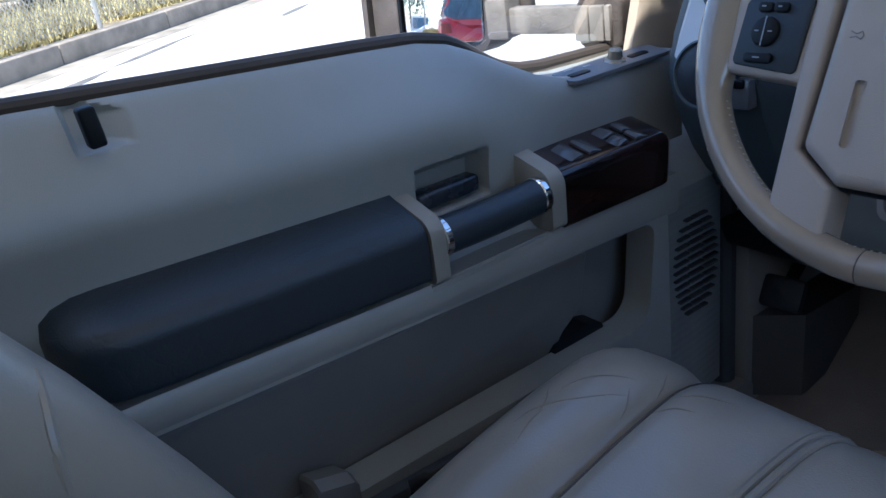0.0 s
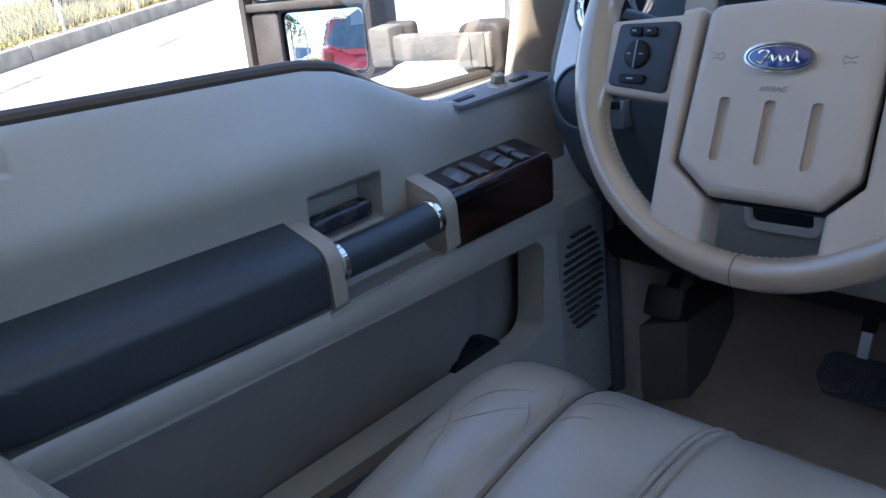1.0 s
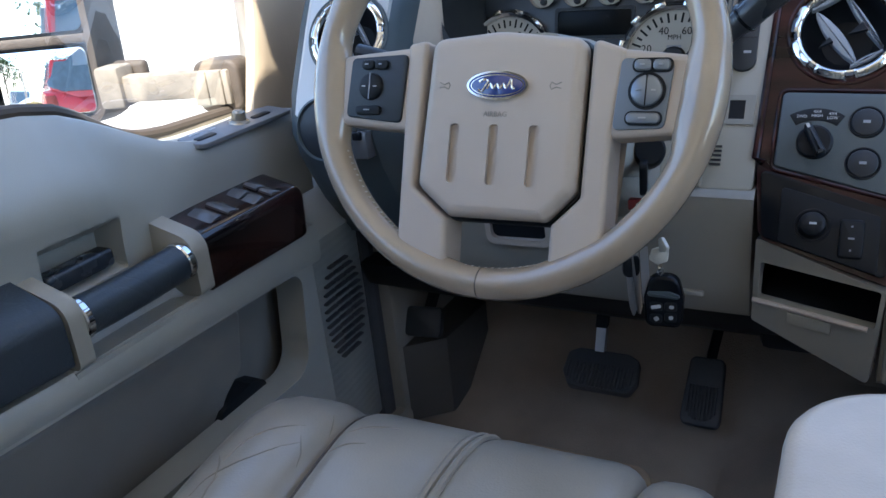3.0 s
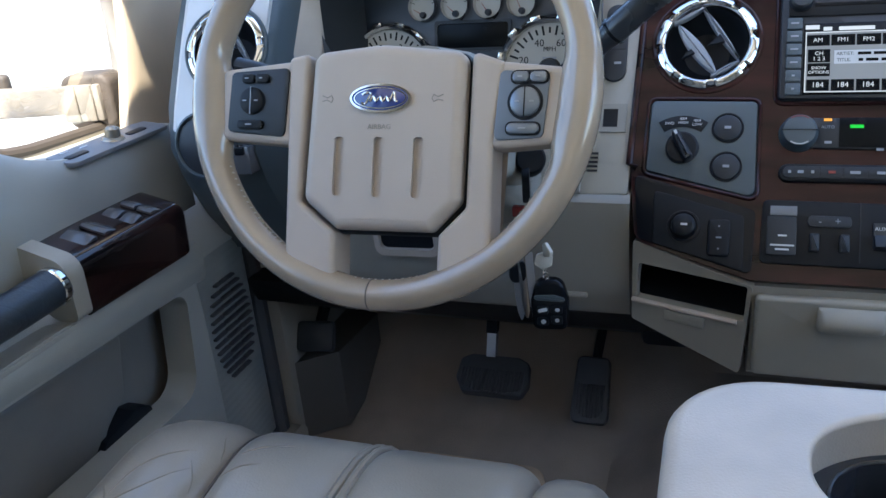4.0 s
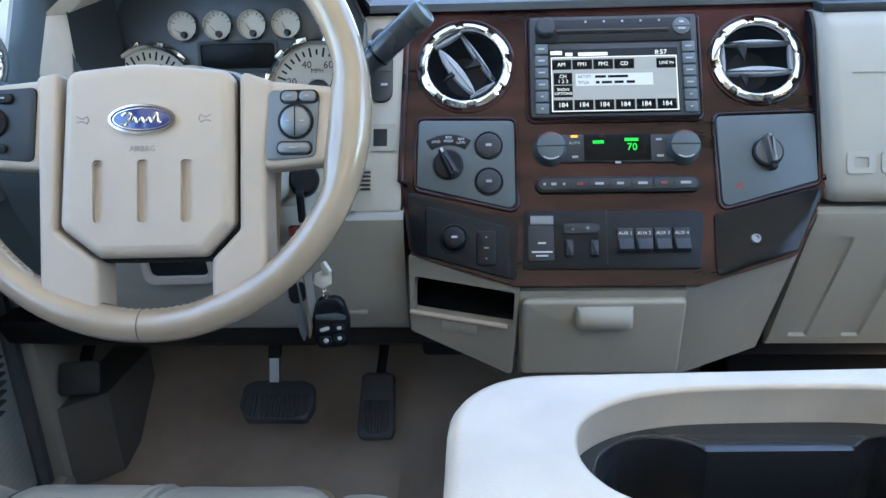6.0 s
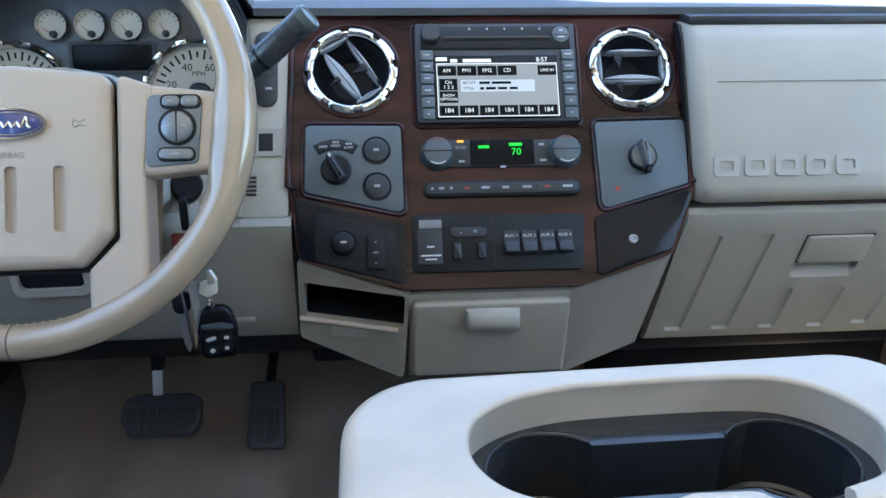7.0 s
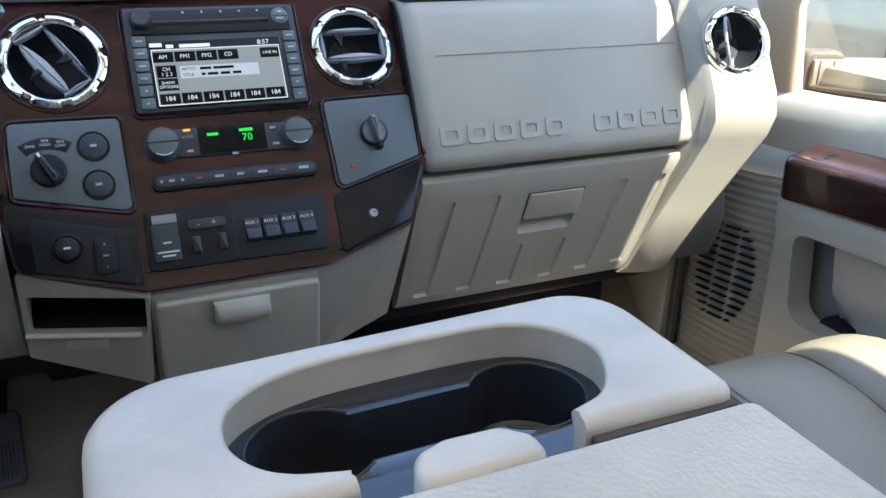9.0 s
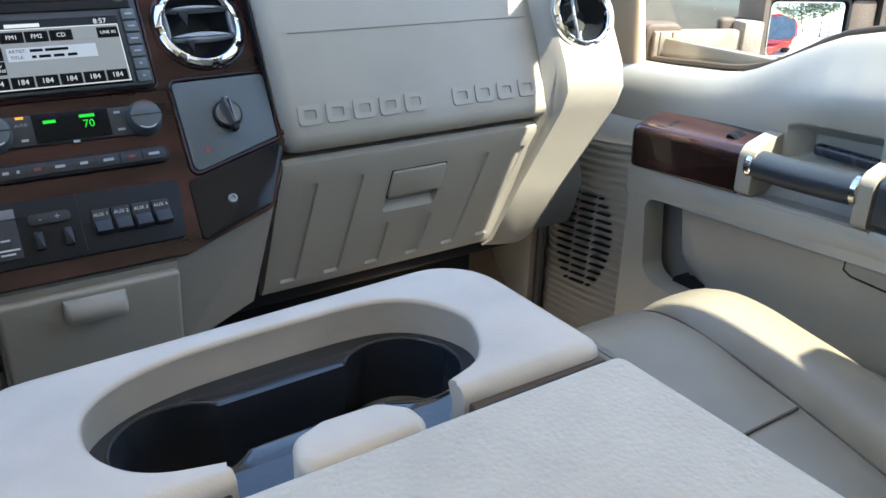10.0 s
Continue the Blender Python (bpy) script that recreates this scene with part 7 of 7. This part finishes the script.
# ---- pedals ----
def pedal(name, label, M, w, h, ribs, parentlabel, shape):
    p = thing(name, label, "pedal", "pedals")
    pad_ = part("pad", prism(round_poly(shape, 0.010, 4), -0.012, 0.004, M, 0.004, 3), RUBBER, p, "ribbed black rubber pad")
    for i in range(ribs):
        u = -w / 2 + w * (i + 0.5) / ribs
        part("rib", box((u - w / ribs * 0.3, -h * (0.44 - 0.16 * abs(2 * u / w) ** 3), 0.002), (u + w / ribs * 0.3, h * 0.10, 0.0070), 0.001, 1, M), RUBBER, pad_)
    return p


Mp = axes((-0.490, 0.048, 0.133), (1, 0, 0), (0, 1.5, 1))
brake = pedal("brake_pedal", "wide ribbed brake pedal on a steel arm", Mp, 0.106, 0.074, 19, "", [(-0.046, -0.034), (0.050, -0.034), (0.060, -0.012), (0.057, 0.024), (0.038, 0.033), (-0.040, 0.033), (-0.057, 0.024), (-0.060, -0.010)])
part("arm", loft([[Vector((x, y + dy_, z)) for x, dy_ in ((-0.506, 0), (-0.491, 0), (-0.491, 0.014), (-0.506, 0.014))] for y, z in ((0.065, 0.140), (0.080, 0.178), (0.085, 0.190))]), STEEL, brake, "scuffed steel arm")
# rest of the arm in black, for the shade under the dash
part("arm_upper_shaded", loft([[Vector((x, y + dy_, z)) for x, dy_ in ((-0.508, 0), (-0.490, 0), (-0.490, 0.014), (-0.508, 0.014))] for y, z in ((0.084, 0.188), (0.115, 0.25), (0.20, 0.34))]), BLACK, brake)
Mg = axes((-0.340, 0.085, 0.098), (1, 0, 0), (0, 0.85, 1))
gas = pedal("accelerator_pedal", "narrow ribbed accelerator pedal", Mg, 0.046, 0.10, 9, "", [(-0.026, -0.052), (0.026, -0.052), (0.030, -0.040), (0.027, 0.055), (-0.025, 0.055), (-0.030, -0.040)])
part("arm", tube([(-0.338, 0.11, 0.12), (-0.325, 0.20, 0.22), (-0.315, 0.32, 0.33)], 0.008, 8), BLACK, gas)
# greige darkened for the deep shade beside the pedals
FOOT_SHADE = pmat("shaded_greige_plastic", (0.075, 0.070, 0.063), 0.65, grain=0.3, gscale=1000, var=0.1)
pk = thing("parking_brake_pedal", "small dark parking brake pedal beside the kick panel", "pedal", "pedals")
part("pad", prism(round_poly(rect(0, 0, 0.062, 0.050), 0.008, 4), -0.010, 0.004, axes((-0.770, -0.005, 0.205), (1, 0.15, 0), (0, 0.6, 1)), 0.003), CHAR, pk)
part("arm", tube([(-0.77, 0.0, 0.20), (-0.775, 0.08, 0.26), (-0.775, 0.18, 0.34)], 0.010, 8), BLACK, pk)
part("bracket", loft([[Vector((x, y, z)) for x, y in ((-0.82, -0.045), (-0.745, 0.02), (-0.735, 0.16), (-0.82, 0.20))] for z in (0.02, 0.10, 0.165)]), FOOT_SHADE, pk, "greige footrest bracket", angle=30)

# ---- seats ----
# darker colour for thin cords that draw the shaded folds of the leather
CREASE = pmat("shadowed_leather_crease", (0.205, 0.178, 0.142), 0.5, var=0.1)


def pad(x0, x1, path, half, ex=3.2, n=28, sway=None, crown=1.0):
    """An upholstered roll: a rounded cross-section drawn along a path in the y-z plane."""
    rings, k = [], len(path)
    P_ = [Vector((0, y, z)) for y, z in path]
    for i, p in enumerate(P_):
        t = (P_[min(i + 1, k - 1)] - P_[max(i - 1, 0)]).normalized()
        nrm = Vector((0, -t.z, t.y))
        e = min(i, k - 1 - i)
        s = (0.55, 0.86, 0.97)[e] if e < 3 else 1.0
        a, b = x0(p) if callable(x0) else x0, x1(p) if callable(x1) else x1
        c, w = (a + b) / 2, abs(b - a) / 2
        ring = []
        for j in range(n):
            q = 2 * math.pi * j / n
            cx, sx = math.cos(q), math.sin(q)
            X = math.copysign(abs(cx) ** (2 / ex), cx) * w * (0.9 + 0.1 * s)
            Y = math.copysign(abs(sx) ** (2 / (ex - 0.6)), sx) * half * s
            wob = 0.0022 * noise.noise(Vector((c * 8 + X * 14, p.y * 14, p.z * 14)))
            ring.append(p + Vector((c + X, 0, 0)) + nrm * (Y + (wob if sx > 0 else 0)))
        rings.append(ring)
    return loft(rings)


def front_seat(side, label):
    st = thing("front_seat", label, "car seat", "front seats")
    s = side
    o = 0.0 if side < 0 else -0.040
    cush = [(-1.02, 0.205), (-1.0, 0.21), (-0.97, 0.215), (-0.85, 0.235), (-0.70, 0.258), (-0.60, 0.268), (-0.55, 0.270), (-0.52, 0.267), (-0.497, 0.255), (-0.484, 0.235), (-0.480, 0.21), (-0.480, 0.17), (-0.482, 0.13), (-0.486, 0.10), (-0.49, 0.09)]
    cush = [(y + 0.046, z + 0.0295) for y, z in cush]
    cush = [(v.x, v.y) for v in spline([(a, b, 0) for a, b in cush], 3)]
    bol = [(y - 0.012, z - 0.004) for y, z in cush]
    toe = lambda base: (lambda p: s * (base + o - 0.09 * max(0.0, -0.45 - p.y)))
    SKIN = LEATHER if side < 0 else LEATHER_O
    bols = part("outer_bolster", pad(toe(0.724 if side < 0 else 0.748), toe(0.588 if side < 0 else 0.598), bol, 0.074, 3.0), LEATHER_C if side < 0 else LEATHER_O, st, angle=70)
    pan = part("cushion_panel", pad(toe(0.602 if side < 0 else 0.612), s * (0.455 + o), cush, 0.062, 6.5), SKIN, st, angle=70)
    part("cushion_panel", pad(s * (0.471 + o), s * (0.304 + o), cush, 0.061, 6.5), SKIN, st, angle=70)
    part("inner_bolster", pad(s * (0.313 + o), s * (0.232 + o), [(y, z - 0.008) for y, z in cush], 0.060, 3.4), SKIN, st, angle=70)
    P_ = [Vector((s * (0.463 + o), y, z)) for y, z in cush]
    pipe = []
    for i in range(1, len(P_) - 1):
        t = (P_[i + 1] - P_[i - 1]).normalized()
        pipe.append(P_[i] + Vector((0, -t.z, t.y)) * 0.0590)
    for dx in (-0.0045, 0.0045):
        part("piping", tube([p + Vector((dx, 0, 0)) for p in pipe], 0.0042, 8), SKIN, st)
    sl = []
    for i in range(2, len(P_) - 2):
        t = (P_[i + 1] - P_[i - 1]).normalized()
        q = P_[i] + Vector((0, -t.z, t.y)) * 0.0560
        sl.append(Vector((toe(0.5925 if side < 0 else 0.6035)(P_[i]), q.y, q.z)))
    part("seam", tube(sl, 0.0022, 6), SEAL, st)
    if side > 0:
        part("cross_seam", tube([Vector((s * (x + o), -0.672, 0.3485)) for x in (0.44, 0.50, 0.572)], 0.0020, 6), SEAL, st)
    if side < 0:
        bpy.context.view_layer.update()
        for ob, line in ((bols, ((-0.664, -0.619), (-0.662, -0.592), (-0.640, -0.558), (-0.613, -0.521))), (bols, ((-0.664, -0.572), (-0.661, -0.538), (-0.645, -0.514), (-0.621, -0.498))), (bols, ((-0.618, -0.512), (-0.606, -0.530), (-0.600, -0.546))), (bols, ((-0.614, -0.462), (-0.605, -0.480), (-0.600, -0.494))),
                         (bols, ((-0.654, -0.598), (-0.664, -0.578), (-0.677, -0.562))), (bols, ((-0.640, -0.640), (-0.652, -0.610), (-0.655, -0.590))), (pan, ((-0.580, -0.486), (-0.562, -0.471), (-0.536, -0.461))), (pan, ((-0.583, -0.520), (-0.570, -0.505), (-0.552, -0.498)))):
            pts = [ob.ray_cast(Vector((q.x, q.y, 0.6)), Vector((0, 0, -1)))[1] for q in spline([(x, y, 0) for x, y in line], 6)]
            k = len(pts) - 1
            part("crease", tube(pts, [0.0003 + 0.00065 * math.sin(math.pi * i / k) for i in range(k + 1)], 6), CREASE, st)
        # cord added on the backrest for its bright highlight stripe
        part("piping", tube(spline([(-0.640, -0.9735, 0.6035), (-0.624, -0.9755, 0.591), (-0.614, -0.9785, 0.572), (-0.609, -0.981, 0.548), (-0.607, -0.985, 0.50)], 5), 0.0040, 8), SKIN, st)
    part("base", box((min(s * 0.25, s * 0.68), -1.0, 0.0), (max(s * 0.25, s * 0.68), -0.56, 0.18), 0.03), BLACK, st)
    # added black box that keeps light out from under the cushion
    part("side_light_block", box((min(s * 0.655, s * 0.712), -1.06, 0.10), (max(s * 0.655, s * 0.712), -0.50, 0.285), 0.02, 3), BLACK, st)
    bk = [(-0.80 - 0.53 * (z - 0.30), z) for z in np.linspace(0.30, 1.02, 16)]
    bk = [(y - 0.098 - 0.10 * max(0.0, z - 0.55), z) for y, z in bk]
    part("back_outer_bolster", pad(s * 0.715, s * 0.600, [(y + 0.005, z) for y, z in bk], 0.078, 2.6), SKIN, st, angle=70)
    part("back_panel", pad(s * 0.604, s * 0.316, [(y - 0.035, z) for y, z in bk], 0.070, 3.6), SKIN, st, angle=70)
    part("back_inner_bolster", pad(s * 0.322, s * 0.225, [(y - 0.03, z) for y, z in bk], 0.075, 2.6), SKIN, st, angle=70)
    hr = [(-1.30, 1.05), (-1.305, 1.07), (-1.31, 1.09), (-1.315, 1.12), (-1.32, 1.15), (-1.322, 1.17), (-1.323, 1.18)]
    part("headrest", pad(s * 0.60, s * 0.33, hr, 0.055, 3.0), SKIN, st, angle=70)
    return st


front_seat(-1, "driver's seat in creased grey-tan leather")
front_seat(1, "passenger's seat in smooth olive-grey leather")

# ---- fold-down centre console between the seats ----
con = thing("centre_console", "light grey-tan fold-down console with a cup holder", "centre console")
inner = [v.to_2d() for v in spline([(0.093, -0.689, 0), (0.121, -0.678, 0), (0.139, -0.655, 0), (0.1475, -0.628, 0), (0.137, -0.599, 0), (0.117, -0.5815, 0), (0.090, -0.5745, 0), (0.046, -0.5735, 0), (-0.010, -0.5755, 0), (-0.042, -0.579, 0), (-0.072, -0.588, 0), (-0.094, -0.6035, 0), (-0.1045, -0.622, 0), (-0.1055, -0.648, 0), (-0.095, -0.670, 0), (-0.077, -0.684, 0), (-0.048, -0.6925, 0)], 6)]
outer = round_poly([(-0.048, -0.7085), (-0.1815, -0.7085), (-0.183, -0.5565), (0.2070, -0.5405), (0.2085, -0.7085), (0.093, -0.7065)], [0, 0.014, 0.062, 0.050, 0.014, 0], 9)


def shell(pts, z0, z1, r, mat_, name, parent, seg=3):
    return part(name, prism([(p[0], p[1]) for p in pts], z0, z1, I4, r, seg, tri=True), mat_, parent, angle=50, even=True)


def resample(pts, n):
    """n points along an open line, evenly spread, each with the normal to its left."""
    P = np.array([(p[0], p[1]) for p in pts])
    s = np.concatenate([[0], np.cumsum(np.linalg.norm(np.diff(P, axis=0), axis=1))])
    f = np.linspace(0, s[-1], n)
    Q = np.stack([np.interp(f, s, P[:, 0]), np.interp(f, s, P[:, 1])], 1)
    T = np.gradient(Q, axis=0)
    T /= np.linalg.norm(T, axis=1)[:, None]
    return Q, np.stack([-T[:, 1], T[:, 0]], 1)


# the rim runs from the cut beside the latch round the front to the other cut
Qo, No = resample(outer, 240)
Qi, Ni = resample(inner[::-1], 240)
rings = []
for k in range(240):
    # the outline runs clockwise, so the left normal points away from the console
    o, no, i_, ni = Vector(Qo[k]), Vector(No[k]), Vector(Qi[k]), Vector(Ni[k])
    w_ = (o - i_).length
    zt, ro, ri = 0.541, min(0.010, w_ * 0.42), min(0.0035, w_ * 0.2)
    q = [(o, 0.40), (o, zt - ro)]
    q += [(o - no * ro * (1 - math.cos(f)), zt - ro + ro * math.sin(f)) for f in (0.4, 0.8, 1.2, 1.5708)]
    q += [(o - no * min(ro + 0.004, w_ * 0.52), zt), (i_ + ni * min(ri + 0.004, w_ * 0.34), zt)]
    q += [(i_ + ni * ri * (1 - math.sin(f)), zt - ri + ri * math.cos(f)) for f in (0.0, 0.5, 1.0, 1.5708)]
    q += [(i_ + ni * 0.003, zt - 0.014), (i_ + ni * 0.004, 0.40)]
    rings.append([Vector((p.x, p.y, z)) for p, z in q])
part("front_shell", loft(rings), CONS_W, con, angle=50, even=True)
# dark plates for the shade on the cut ends that face the lid
for x0, x1 in ((-0.176, -0.0515), (0.0965, 0.204)):
    part("end_shade_plate", box((x0, -0.7125, 0.41), (x1, -0.7060, 0.5315), 0.001, 1), SEAL, con, "dark brown plate for the shaded end")
# black insert with two wells joined by a channel
c1, c2, rw = Vector((-0.0540, -0.6290)), Vector((0.0985, -0.6255)), 0.0410
ax_ = (c2 - c1).normalized()
th = math.asin(0.0255 / rw)
db = []
a0 = math.atan2(ax_.y, ax_.x)
for i in range(25):
    a = a0 + th + (2 * math.pi - 2 * th) * i / 24
    db.append(c1 + rw * Vector((math.cos(a), math.sin(a))))
for i in range(25):
    a = a0 + math.pi + th + (2 * math.pi - 2 * th) * i / 24
    db.append(c2 + rw * Vector((math.cos(a), math.sin(a))))
ins = thing("cup_holder_insert", "glossy black double cup holder insert", "cup holder")
INS = pmat("cup_holder_black", (0.020, 0.023, 0.029), 0.19, var=0.15, rvar=0.05)
xm, ym, hx = (c1.x + c2.x) / 2, (c1.y + c2.y) / 2, (c2.x - c1.x) / 2
mid, rim_ = [], []
for p in db:
    # rounded slot around both wells, then the rectangle around the slot
    if abs(p.x - xm) < hx:
        q = Vector((p.x, ym + math.copysign(0.0428, p.y - ym)))
    else:
        c = c1 if p.x < xm else c2
        q = c + (p - c).normalized() * 0.0428
    mid.append(q)
    d_ = q - Vector((xm, ym))
    k = min(0.150 / max(1e-6, abs(d_.x)), (0.058 if d_.y > 0 else 0.097) / max(1e-6, abs(d_.y)))
    rim_.append(Vector((xm, ym)) + d_ * k)
ZT = 0.5115
slope = [ZT - 0.012 if abs(p.x - xm) < hx - 0.035 and p.y > ym else ZT for p in db]      # the bridge between the wells dips towards them
part("tray", loft([[Vector((p.x, p.y, z)) for p in o] for o, z in ((mid, ZT), (rim_, ZT), (rim_, ZT - 0.008), (mid, ZT - 0.008))], loop=True), INS, ins, angle=25)
part("well_shoulder", loft([[Vector((p.x, p.y, ZT)) for p in mid], [Vector((p.x * 0.35 + q.x * 0.65, p.y * 0.35 + q.y * 0.65, ZT + 0.0012)) for p, q in zip(mid, db)], [Vector((p.x, p.y, z)) for p, z in zip(db, slope)]], caps=False), INS, ins, angle=40)
part("well_wall", loft([[Vector((p.x, p.y, z)) for p, z in zip(db, slope)], [Vector((p.x, p.y, 0.470)) for p in db], [Vector((p.x, p.y, 0.415)) for p in db]], caps=False), INS, ins, angle=30)
for c, f0 in ((c1, a0 + th), (c2, a0 + math.pi + th)):
    # bead in the same gloss black, added to catch a highlight round each well
    part("well_rim", tube([Vector((c.x + rw * 1.006 * math.cos(a), c.y + rw * 1.006 * math.sin(a), ZT + 0.0006)) for a in np.linspace(f0 + 0.06, f0 + 2 * math.pi - 2 * th - 0.06, 40)], 0.0013, 8), INS, ins)
part("well_floor", prism([(p.x, p.y) for p in db], 0.408, 0.416, I4, 0), INS, ins)
for c in (c1, c2):
    part("well_step", lathe([(rw * 0.995, 0.462), (rw * 0.93, 0.460), (rw * 0.90, 0.455), (rw * 0.885, 0.417)], Matrix.Translation((c.x, c.y, 0)), 40), INS, ins)
    part("floor_ring", lathe([(rw * 0.62, 0.4155), (rw * 0.64, 0.4195), (rw * 0.70, 0.4195), (rw * 0.72, 0.4155)], Matrix.Translation((c.x, c.y, 0)), 40), INS, ins)
lidp = round_poly([(-0.186, -1.16), (0.2030, -1.16), (0.2050, -0.7225), (-0.185, -0.7225)], [0.03, 0.03, 0.010, 0.012], 6)
shell(lidp, 0.43, 0.543, 0.008, CONS, "lid", con, 4)
Ml = Matrix.Translation((0.0180, -0.7080, 0.5340))
part("latch", prism(round_poly([(-0.041, -0.019), (0.040, -0.019), (0.0395, 0.003), (0.024, 0.0175), (-0.012, 0.0185), (-0.032, 0.011)], [0.012, 0.012, 0.012, 0.014, 0.014, 0.014], 6), -0.022, 0.011, Ml, 0.007, 5), CONS_W, con, "rounded lid latch", angle=60)
part("latch_base", box((-0.18, -0.738, 0.495), (0.19, -0.700, 0.5085), 0.002), INS, con)
part("base", box((-0.165, -1.14, 0.20), (0.170, -0.575, 0.42), 0.03, 3), LEATHER, con, "grey-tan leather seat base")
part("front_lip", box((-0.15, -0.60, 0.33), (0.165, -0.562, 0.41), 0.012, 3), CONS_W, con)
